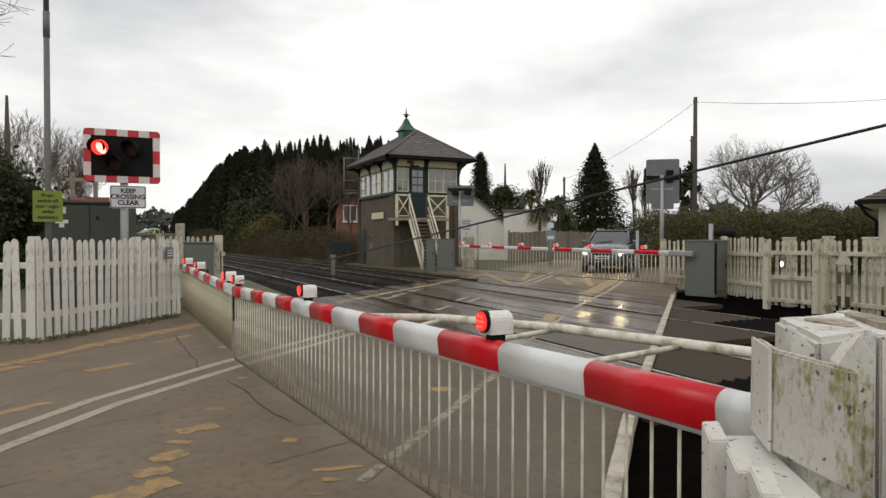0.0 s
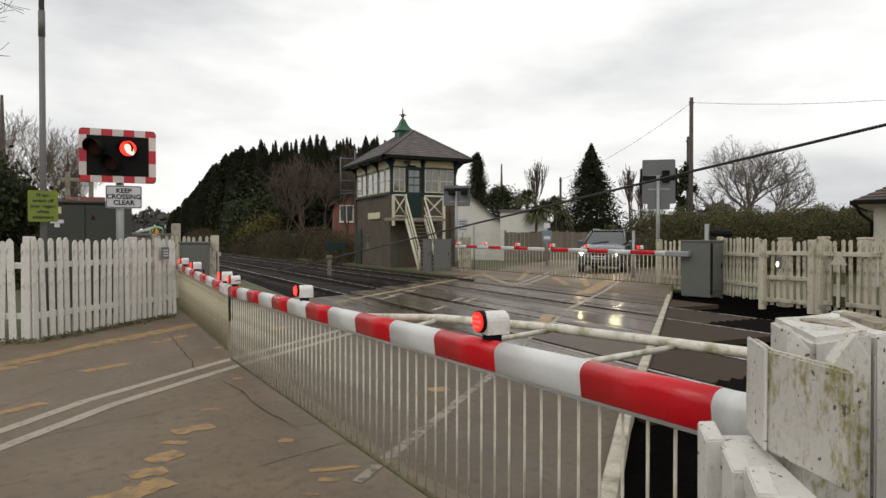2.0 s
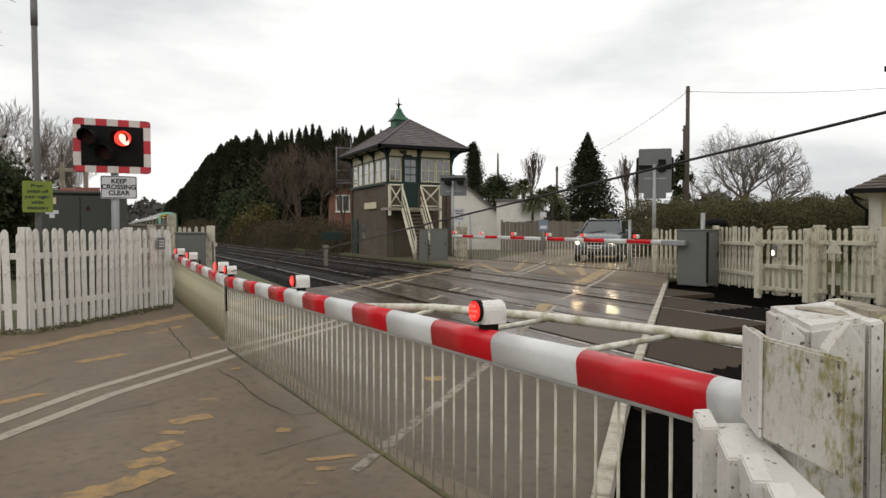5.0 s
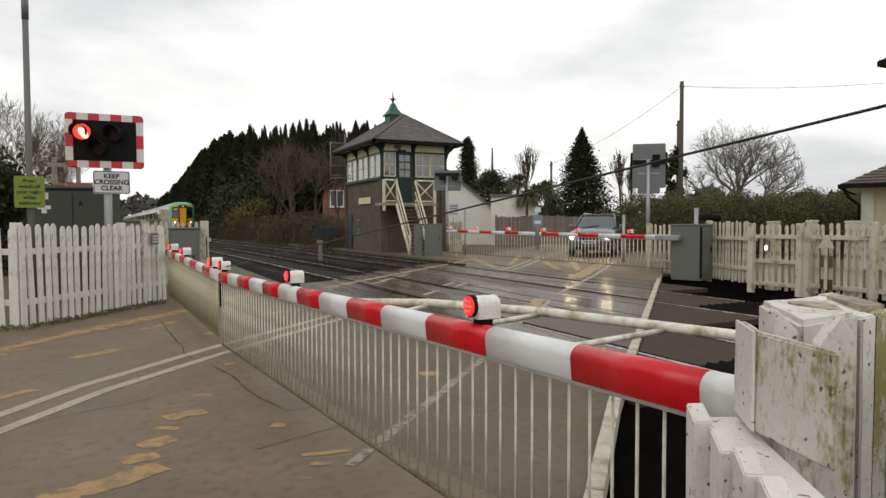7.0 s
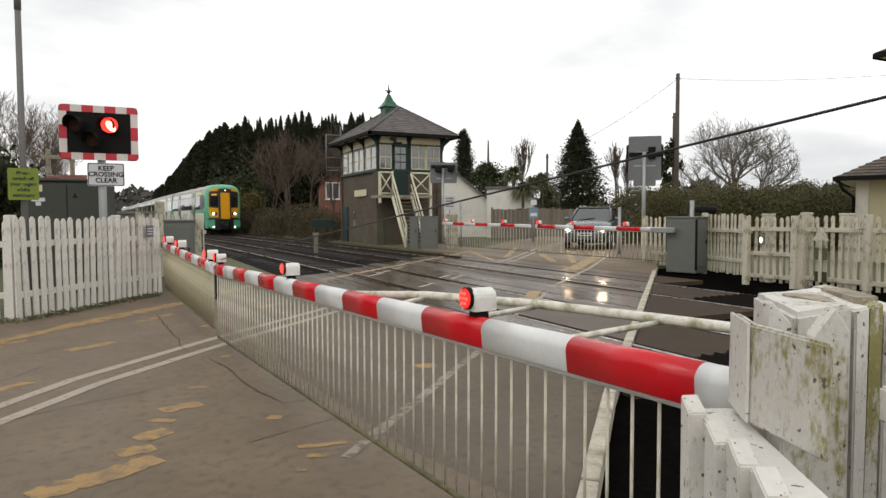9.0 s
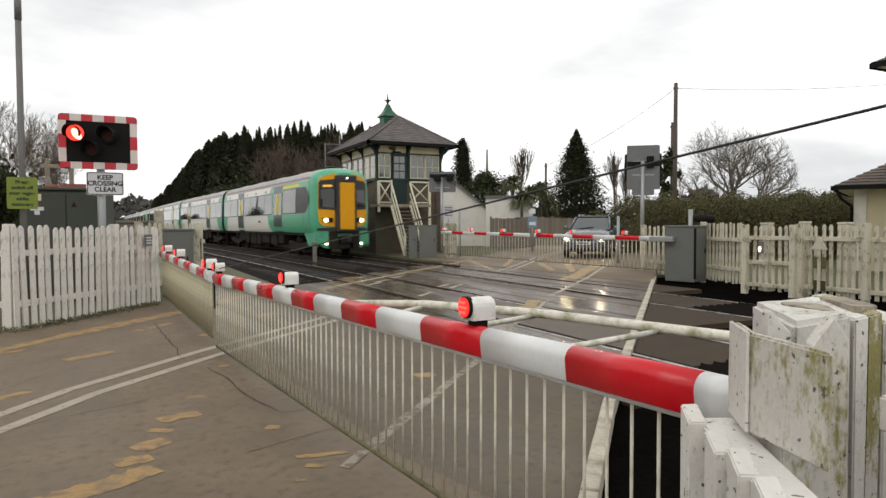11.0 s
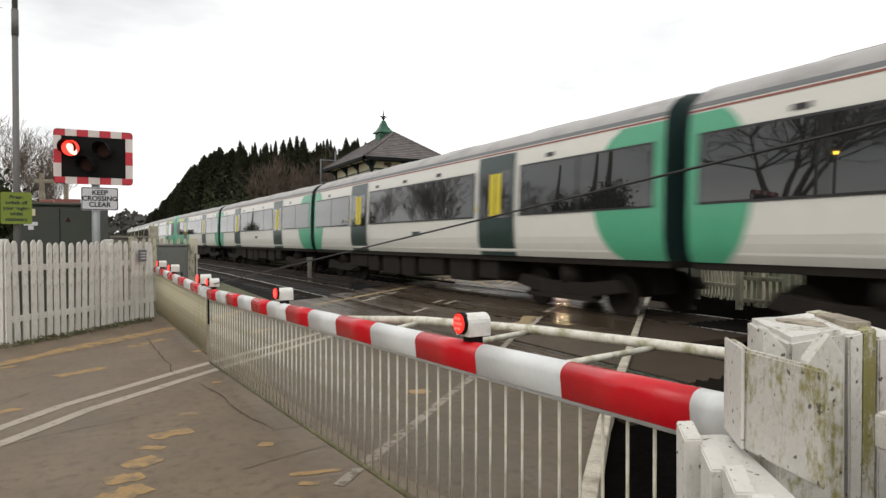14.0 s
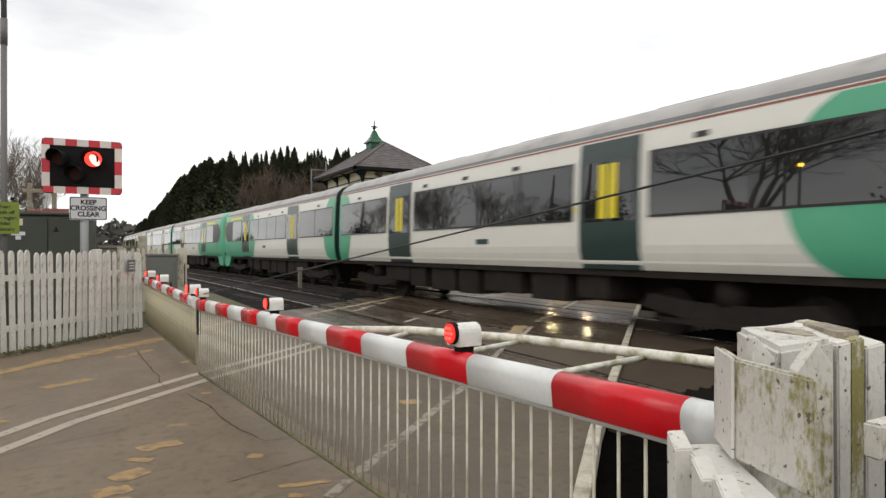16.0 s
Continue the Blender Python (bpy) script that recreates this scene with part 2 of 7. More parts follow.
STEEL = mat("galvanised_steel", (0.33, 0.34, 0.34), 0.5, 0.5, vary=0.15)
GREY_BOX = mat("grey_cabinet_paint", (0.125, 0.13, 0.119), 0.5, vary=0.1, dirt=(0.13, 0.13, 0.11), dirt_at=0.66)
GREEN_BOX = mat("dark_green_cabinet", (0.035, 0.04, 0.03), 0.5, vary=0.2)
SIGN_WHITE = mat("white_sign_sheet", (0.60, 0.60, 0.62), 0.45, vary=0.05)
SIGN_BLUE = mat("faded_blue_sign", (0.16, 0.22, 0.28), 0.5, vary=0.1)
SIGN_BACK = mat("grey_sign_back", (0.135, 0.142, 0.145), 0.5, vary=0.12)
SIGN_GREEN = mat("lime_sign_sheet", (0.17, 0.22, 0.02), 0.5, vary=0.08)
REFLECT_RED = mat("red_reflective_tape", (0.52, 0.02, 0.035), 0.4, vary=0.1)
REFLECT_WHITE = mat("white_reflective_tape", (0.66, 0.60, 0.56), 0.4, vary=0.1)
CABLE = mat("black_cable", (0.015, 0.015, 0.015), 0.6)
BOX_BRICK = bricky("soot_brown_brick", (0.10, 0.066, 0.04), (0.058, 0.042, 0.03), (0.10, 0.085, 0.062))
RED_BRICK = bricky("red_brick", (0.27, 0.085, 0.045), (0.2, 0.06, 0.04), (0.25, 0.2, 0.16))
CREAM = mat("cream_paint", (0.60, 0.54, 0.36), 0.6, vary=0.08, dirt=(0.4, 0.35, 0.2), dirt_at=0.66)
DKGREEN = mat("dark_green_paint", (0.016, 0.033, 0.030), 0.5, vary=0.2, spec=0.25)
SLATE = mat("grey_slate", (0.115, 0.10, 0.098), 0.7, vary=0.25, scale=1.5, fine=12, bump=0.3, island=0.18)
COPPER = mat("green_ventilator_paint", (0.014, 0.085, 0.042), 0.5, vary=0.25)
WINDOW = mat("window_glass", (0.10, 0.11, 0.105), 0.04, vary=0.3, scale=1.2, bump=0, rough_vary=0.02, coat=1.0, spec=0.9)
BLIND = mat("pale_blind", (0.55, 0.53, 0.44), 0.8, vary=0.1)
TIMBER = streaked("stair_cream_timber", (0.60, 0.57, 0.44), (0.22, 0.24, 0.14), 0.30)
RENDER_WHITE = mat("white_render", (0.70, 0.68, 0.62), 0.9, vary=0.06, dirt=(0.5, 0.47, 0.4), dirt_at=0.66)
RENDER_CREAM = mat("cream_render", (0.58, 0.52, 0.36), 0.9, vary=0.06)
TILE = mat("brown_roof_tile", (0.10, 0.08, 0.066), 0.8, vary=0.3, fine=14, island=0.2)
FENCE_PANEL = mat("grey_larch_panel", (0.17, 0.145, 0.115), 0.9, vary=0.25, island=0.15)
BARK = mat("bark", (0.085, 0.07, 0.055), 0.95, vary=0.35, scale=6, bump=0.5)
TWIG = mat("twig", (0.082, 0.058, 0.042), 0.95, vary=0.3)
TWIG_RED = mat("reddish_twig", (0.135, 0.105, 0.083), 0.95, vary=0.25)
TWIG_PALE = mat("pale_twig", (0.15, 0.13, 0.105), 0.95, vary=0.25)
CONIFER = mat("conifer_needles", (0.030, 0.033, 0.018), 0.95, vary=0.3, island=0.45, spec=0.1, bump=0)
EVERGREEN = mat("evergreen_leaf", (0.038, 0.047, 0.02), 0.7, vary=0.35, island=0.6, bump=0, spec=0.15)
HEDGE = mat("winter_hedge", (0.105, 0.098, 0.048), 0.8, vary=0.4, island=0.5, bump=0, spec=0.15)
SCRUB = mat("dead_bramble", (0.088, 0.072, 0.044), 0.9, vary=0.3, island=0.5, bump=0, spec=0.15)
GORSE = mat("yellowing_shrub", (0.10, 0.088, 0.032), 0.85, vary=0.3, island=0.4, bump=0, spec=0.15)
PALM = mat("palm_leaf", (0.10, 0.105, 0.05), 0.7, vary=0.3, island=0.4, bump=0, spec=0.15)
FARWOOD = mat("far_wood", (0.085, 0.08, 0.07), 0.95, vary=0.3, island=0.3, bump=0)
LAMP_POST = mat("weathered_lamp_post", (0.15, 0.145, 0.14), 0.6, 0.2, vary=0.15)
POLE = mat("creosoted_pole", (0.075, 0.06, 0.05), 0.9, vary=0.3, scale=4)
CAR_PAINT = mat("blue_grey_car", (0.095, 0.11, 0.125), 0.28, 0.5, vary=0.08, coat=0.6, bump=0)
CAR_GLASS = glass("car_glass", (0.03, 0.035, 0.04))
CHROME = mat("chrome", (0.6, 0.6, 0.6), 0.15, 1.0, vary=0.05, bump=0)
TYRE = mat("tyre", (0.02, 0.02, 0.02), 0.85)
HEADLIGHT = mat("lit_headlamp", (1.0, 0.78, 0.48), 0.3, glow=190.0, vary=0.0, bump=0)
AMBER = mat("lit_amber_bulb", (1.0, 0.55, 0.06), 0.3, glow=26.0, vary=0.0, bump=0)
TRAIN_LIGHT = mat("lit_train_lamp", (1.0, 0.82, 0.52), 0.3, glow=3.2, vary=0.0, bump=0)
ORANGE_GLOW = mat("lit_orange_indicator", (0.8, 0.42, 0.05), 0.3, glow=0.45, vary=0.0, bump=0)
T_WHITE = mat("train_white", (0.70, 0.685, 0.63), 0.35, vary=0.05, dirt=(0.66, 0.64, 0.57), dirt_at=0.68, bump=0, coat=0.2)
T_SKIRT = mat("train_darker_sill", (0.62, 0.605, 0.545), 0.45, vary=0.08, bump=0)
T_GREEN = mat("train_green", (0.08, 0.37, 0.215), 0.35, vary=0.06, bump=0, coat=0.2)
T_VALANCE = mat("train_grimy_green", (0.075, 0.34, 0.20), 0.5, vary=0.2, scale=2, dirt=(0.035, 0.11, 0.07), dirt_at=0.62, dirt_scale=2, bump=0)
T_DARK = mat("train_dark_green_door", (0.018, 0.04, 0.037), 0.35, vary=0.15, bump=0, coat=0.2)
T_YELLOW = mat("train_yellow", (0.72, 0.335, 0.006), 0.5, vary=0.06, bump=0, spec=0.25)
T_LEMON = mat("train_door_edge_yellow", (0.72, 0.58, 0.02), 0.4, vary=0.05, bump=0)
T_ROOF = mat("train_grey_roof", (0.37, 0.355, 0.345), 0.6, vary=0.15, dirt=(0.2, 0.19, 0.18), dirt_at=0.6)
T_RED = mat("train_red_line", (0.27, 0.09, 0.07), 0.5, vary=0.1)
T_BLACK = mat("train_black", (0.018, 0.017, 0.017), 0.4, vary=0.2, bump=0)
T_UNDER = mat("train_underframe", (0.024, 0.020, 0.017), 0.9, vary=0.45, spec=0.12)
T_GLASS = mat("train_glass", (0.016, 0.017, 0.017), 0.02, vary=0.3, scale=1.2, bump=0, rough_vary=0.01, coat=0.4, spec=0.65)


# ---- mesh helpers ----
def thing(name, m, label, category, group="", kind=""):
    e = new(name)
    e.empty_display_size = 0.2
    e.matrix_basis = m
    return tagged(e, label, category, group, kind)


def mesh_of(bm, name, *mats):
    me = bpy.data.meshes.new(name)
    bm.to_mesh(me)
    bm.free()
    for m in mats:
        me.materials.append(m)
    return me


def part(name, bm, material, parent, label=""):
    me = bm if isinstance(bm, bpy.types.Mesh) else mesh_of(bm, name, material)
    ob = new(name, me)
    ob.parent = parent
    return tagged(ob, label)


def solo(name, bm, material, m, label, category, group="", kind=""):
    ob = new(name, mesh_of(bm, name, material))
    ob.matrix_basis = m
    return tagged(ob, label, category, group, kind)


def at(ob, x, y, z, rz=0, rx=0, ry=0):
    ob.matrix_basis = pose(x, y, z, rx, ry, rz)
    return ob


def box(x0, x1, y0, y1, z0, z1, bevel=0.0, bm=None):
    bm = bm or bmesh.new()
    vs = [bm.verts.new((x, y, z)) for z in (z0, z1) for y in (y0, y1) for x in (x0, x1)]
    fs = [bm.faces.new([vs[i] for i in q]) for q in
          ((0, 2, 3, 1), (4, 5, 7, 6), (0, 1, 5, 4), (2, 6, 7, 3), (0, 4, 6, 2), (1, 3, 7, 5))]
    if bevel:
        es = list({e for f in fs for e in f.edges})
        bmesh.ops.bevel(bm, geom=es, offset=bevel, segments=2, affect="EDGES", profile=0.5)
    return bm


def tube(points, radii, seg=8, bm=None, squash=1.0):
    """A round bar through the points."""
    bm = bm or bmesh.new()
    pts = [Vector(p) for p in points]
    if not isinstance(radii, (list, tuple)):
        radii = [radii] * len(pts)
    rings = []
    for i, p in enumerate(pts):
        d = (pts[min(i + 1, len(pts) - 1)] - pts[max(i - 1, 0)]).normalized()
        side = d.cross(Vector((0, 0, 1)))
        side = side.normalized() if side.length > 1e-4 else Vector((1, 0, 0))
        up = side.cross(d).normalized()
        rings.append([bm.verts.new(p + radii[i] * (math.cos(a) * side * squash + math.sin(a) * up))
                      for a in (2 * math.pi * k / seg for k in range(seg))])
    for a, b in zip(rings, rings[1:]):
        for k in range(seg):
            f = bm.faces.new((a[k], a[(k + 1) % seg], b[(k + 1) % seg], b[k]))
            f.smooth = True
    bm.faces.new(rings[0][::-1])
    bm.faces.new(rings[-1])
    return bm


def prism(outline, axis, a, b, bm=None):
    """An outline of (u, v) pushed from a to b along an axis: x (u=y, v=z), y (u=x, v=z) or z (u=x, v=y)."""
    bm = bm or bmesh.new()

    def at3(u, v, w):
        return {"x": (w, u, v), "y": (u, w, v), "z": (u, v, w)}[axis]
    lo = [bm.verts.new(at3(u, v, a)) for u, v in outline]
    hi = [bm.verts.new(at3(u, v, b)) for u, v in outline]
    n = len(outline)
    for k in range(n):
        bm.faces.new((lo[k], lo[(k + 1) % n], hi[(k + 1) % n], hi[k]))
    bm.faces.new(lo[::-1])
    bm.faces.new(hi)
    bmesh.ops.recalc_face_normals(bm, faces=bm.faces[:])
    return bm


def raw(name, verts, faces, *mats, smooth=False):
    me = bpy.data.meshes.new(name)
    me.from_pydata([tuple(v) for v in verts], [], [tuple(f) for f in faces])
    for m in mats:
        me.materials.append(m)
    if smooth:
        me.polygons.foreach_set("use_smooth", [True] * len(me.polygons))
    return me


def letters(text, size, material, parent, m, name="lettering", label=""):
    cu = bpy.data.curves.new(name, "FONT")
    cu.body, cu.size, cu.align_x, cu.align_y, cu.extrude, cu.offset = text, size, "CENTER", "CENTER", 0.0015, 0.028 * size
    tmp = bpy.data.objects.new(name, cu)
    scene.collection.objects.link(tmp)
    me = bpy.data.meshes.new_from_object(tmp.evaluated_get(bpy.context.evaluated_depsgraph_get()))
    bpy.data.objects.remove(tmp)
    me.materials.clear()
    me.materials.append(material)
    ob = part(name, me, material, parent, label)
    ob.matrix_basis = m
    return ob


# ---- plan: y runs along the line, x across it; the road crosses askew ----
A_FAR, A_NEAR, BEND, UNBEND = 9.7, 6.0, 0.00133, 0.0009
U, N = Vector((0.718, 0.696, 0)), Vector((-0.696, 0.718, 0))
ROAD_TURN = -math.degrees(math.atan2(U.x, U.y))


def track(s, a):
    """Place and slope of a track's centre line."""
    lim = 45.0
    c = max(-lim, min(lim, s))
    e = max(0.0, min(35.0, s - 60.0))   # the bend eases again far up the line
    back = 0.5 * UNBEND * e * e + UNBEND * e * max(0.0, s - 95.0)
    return a - 0.5 * BEND * c * c - BEND * c * (s - c) + back, -BEND * c + UNBEND * e


def road_at(along, off, z=0.0):
    p = U * along + N * off
    return (p.x, p.y, z)


# ---- ground, road, tracks ----
def build_ground():
    r = 2500
    bm = bmesh.new()
    vs = [bm.verts.new(p) for p in ((-r, -r, -0.32), (r, -r, -0.32), (r, r, -0.32), (-r, r, -0.32))]
    bm.faces.new(vs)
    solo("ground", bm, GRASS, Matrix(), "flat grass and earth ground reaching the horizon", "ground", kind="structure")
    # raised verge either side of the line, where fences and houses stand
    bm = prism([(-60, -60), (0.28, -60), (0.28, 0.3), (-11, -8), (-11, 2.0), (3.6, 16.6), (3.6, 60), (2.0, 200), (-140, 200)], "z", -0.4, -0.03)
    solo("verge_near", bm, GRASS, Matrix(), "scrubby grass verge beside the road", "verge", kind="structure")
    bm = prism([(11.7, 15.5), (14.9, 14.0), (14.6, 11.0), (14.3, -60), (150, -60), (150, 220), (6, 220), (9.5, 80), (11.6, 45)], "z", -0.4, -0.025)
    solo("verge_far", bm, GRASS, Matrix(), "rough grass ground behind the far fence", "verge", kind="structure")
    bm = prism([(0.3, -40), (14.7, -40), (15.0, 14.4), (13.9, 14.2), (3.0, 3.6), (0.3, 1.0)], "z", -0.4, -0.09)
    solo("cattle_guard_pit", bm, PIT, Matrix(), "near-black soil beside the crossing deck", "soil", kind="structure")

    # the road: approach, deck and far side
    bm = prism([(3.7, 4.25), (3.7, 16.5), (-12, 1.5), (-12, -9.9), (-1.0, 0.4), (0.9, 1.4)], "z", -0.35, 0.0)
    solo("road_near", bm, ASPHALT, Matrix(), "worn grey asphalt road up to the crossing", "road", kind="structure")
    # thin overlay in a darker tone of the same asphalt
    bm = prism([(1.90, 2.47), (3.7, 4.26), (3.7, 15.9), (2.4, 14.6), (1.55, 9.0), (1.45, 6.2), (1.60, 3.8)], "z", -0.05, 0.0009)
    solo("road_patch", bm, ASPHALT_DARKER, Matrix(), "darker strip of asphalt before the crossing deck", "road", kind="structure")
    bm = bmesh.new()
    rows = [[bm.verts.new((x, y, z)) for y, z in ((lo, -0.4), (lo, zt), (hi, zt), (hi, -0.4))] for x, lo, hi, zt in
            ((11.9, 12.2, 22.5, 0.0), (15.0, 15.2, 25.6, 0.12), (18.0, 18.1, 28.6, 0.15), (60, 58.9, 70, 0.15))]
    for a, b in zip(rows, rows[1:]):
        for k in range(4):
            bm.faces.new((a[k], b[k], b[(k + 1) % 4], a[(k + 1) % 4]))
    bm.faces.new(rows[0])
    bm.faces.new(rows[-1][::-1])
    bmesh.ops.recalc_face_normals(bm, faces=bm.faces[:])
    solo("road_far", bm, ASPHALT, Matrix(), "asphalt road beyond the crossing", "road", kind="structure")
    bm = prism([(11.9, 22.5), (15, 25.6), (15, 34), (12.2, 30)], "z", -0.35, -0.004)
    solo("pavement", bm, ASPHALT, Matrix(), "asphalt yard in front of the signal box", "yard", kind="structure")
    # deck in strips between the rails
    xs = [3.7]
    for a in (A_NEAR, A_FAR):
        xs += [a - 0.80, a - 0.66, a + 0.66, a + 0.80]
    xs.append(11.9)
    deck = thing("crossing_deck", Matrix(), "dark wet level crossing deck with rails set in it", "crossing deck", kind="structure")
    for x0, x1 in zip(xs[::2], xs[1::2]):
        def lo(x): return x * 0.696 / 0.718 + 0.68
        bm = prism([(x0, lo(x0)), (x1, lo(x1)), (x1, lo(x1) + 11.0), (x0, lo(x0) + 11.6)], "z", -0.3, 0.002)
        part("deck_panel", bm, DECK, deck)
    for x in (3.72, A_NEAR - 1.3, A_NEAR + 1.35, A_FAR - 1.35, A_FAR + 1.3, 11.88):
        lo = x * 0.696 / 0.718 + 0.7
        part("deck_joint", box(x - 0.02, x + 0.02, lo, lo + 11, -0.1, 0.0045), SEAM, deck, "black bitumen joint")

    # tracks
    for a, tag in ((A_NEAR, "near"), (A_FAR, "far")):
        rng = random.Random(3 if tag == "near" else 4)
        vs, fs = [], []
        rows = [-60 + 0.5 * k for k in range(140)] + [10 + 0.9 * k for k in range(60)] + [64 + 6 * k for k in range(50)]
        cols = [-1.85 + 3.7 * k / 14 for k in range(15)]
        for s in rows:
            x, _ = track(s, a)
            for c in cols:
                z = -0.13 - 0.22 * max(0, abs(c) - 1.35) / 0.5 + rng.uniform(-0.03, 0.03)
                lo = x * 0.97 + 0.6
                if lo - 0.6 < s < lo + 11.4:
                    z = -0.2
                vs.append((x + c, s, z))
        w = len(cols)
        for i in range(len(rows) - 1):
            for k in range(w - 1):
                fs.append((i * w + k, i * w + k + 1, (i + 1) * w + k + 1, (i + 1) * w + k))
        tr = thing("railway_track_" + tag, Matrix(), "railway track of steel rails on dark oily ballast", "railway track", kind="structure")
        part("ballast", raw("ballast", vs, fs, BALLAST), BALLAST, tr)
        ss = [-60 + 4 * k for k in range(100)]
        for side in (-0.753, 0.753):
            for nm, w2, z0, z1, mt in (("rail", 0.036, -0.15, -0.004, RUST), ("rail_head", 0.033, -0.004, 0.002, RAILTOP)):
                vs, fs = [], []
                for s in ss:
                    x, _ = track(s, a)
                    vs += [(x + side - w2, s, z0), (x + side + w2, s, z0), (x + side + w2, s, z1), (x + side - w2, s, z1)]
                for i in range(len(ss) - 1):
                    b = 4 * i
                    fs += [(b + k, b + (k + 1) % 4, b + 4 + (k + 1) % 4, b + 4 + k) for k in range(4)]
                part(nm, raw(nm, vs, fs, mt), mt, tr, "polished steel rail head" if nm == "rail_head" else "")
        # third rail beyond the deck
        vs, fs = [], []
        ss3 = [20 + 4 * k for k in range(60)]
        off = 1.16
        for s in ss3:
            x, _ = track(s, a)
            vs += [(x + off - 0.03, s, -0.02), (x + off + 0.03, s, -0.02), (x + off + 0.03, s, 0.06), (x + off - 0.03, s, 0.06)]
        for i in range(len(ss3) - 1):
            b = 4 * i
            fs += [(b + k, b + (k + 1) % 4, b + 4 + (k + 1) % 4, b + 4 + k) for k in range(4)]
        part("conductor_rail", raw("conductor_rail", vs, fs, RUST), RUST, tr, "dull brown conductor rail")
        sl = mesh_of(box(-1.25, 1.25, -0.125, 0.125, -0.16, -0.075, 0.02), "sleeper", SLEEPER)
        sl2 = mesh_of(box(-1.25, 1.25, -0.125, 0.125, -0.16, -0.075, 0.02), "sleeper", OILY)
        for k in range(70):
            s = 18.5 + 0.7 * k
            if s < track(s, a)[0] * 0.97 + 12.2:
                continue
            x, dx = track(s, a)
            at(part("sleeper", sl, SLEEPER, tr), x, s, rng.uniform(-0.045, -0.035), -math.degrees(math.atan(dx)))
        for k in range(18):
            s = 4.0 - 0.7 * k
            x, dx = track(s, a)
            at(part("sleeper", sl2, OILY, tr), x, s, -0.03, -math.degrees(math.atan(dx)))


def road_z(x):
    """Height of the road, which climbs a little beyond the line."""
    return 0.12 * max(0.0, min(1.0, (x - 11.9) / 3.1)) + 0.03 * max(0.0, min(1.0, (x - 15.0) / 3.0))


def stripe(name, along0, along1, off0, off1, width, material, label, parent, jag=0.0, seed=0):
    """A painted line on the road between two places in road measure."""
    rng = random.Random(seed)
    a, b = Vector(road_at(along0, off0)), Vector(road_at(along1, off1))
    d = (b - a).normalized()
    side = Vector((-d.y, d.x, 0))
    n = max(2, int((b - a).length / 0.25))
    vs, fs = [], []
    for i in range(n + 1):
        p = a + (b - a) * (i / n)
        for sgn in (-0.5, 0.5):
            q = p + side * sgn * width * (1 + rng.uniform(-jag, jag)) + d * rng.uniform(-jag, jag) * 0.08
            vs.append((q.x, q.y, 0.0034 + road_z(q.x)))
        if i:
            fs.append((2 * i - 2, 2 * i - 1, 2 * i + 1, 2 * i))
    return tagged(part(name, raw(name, vs, fs, material), material, parent), label)


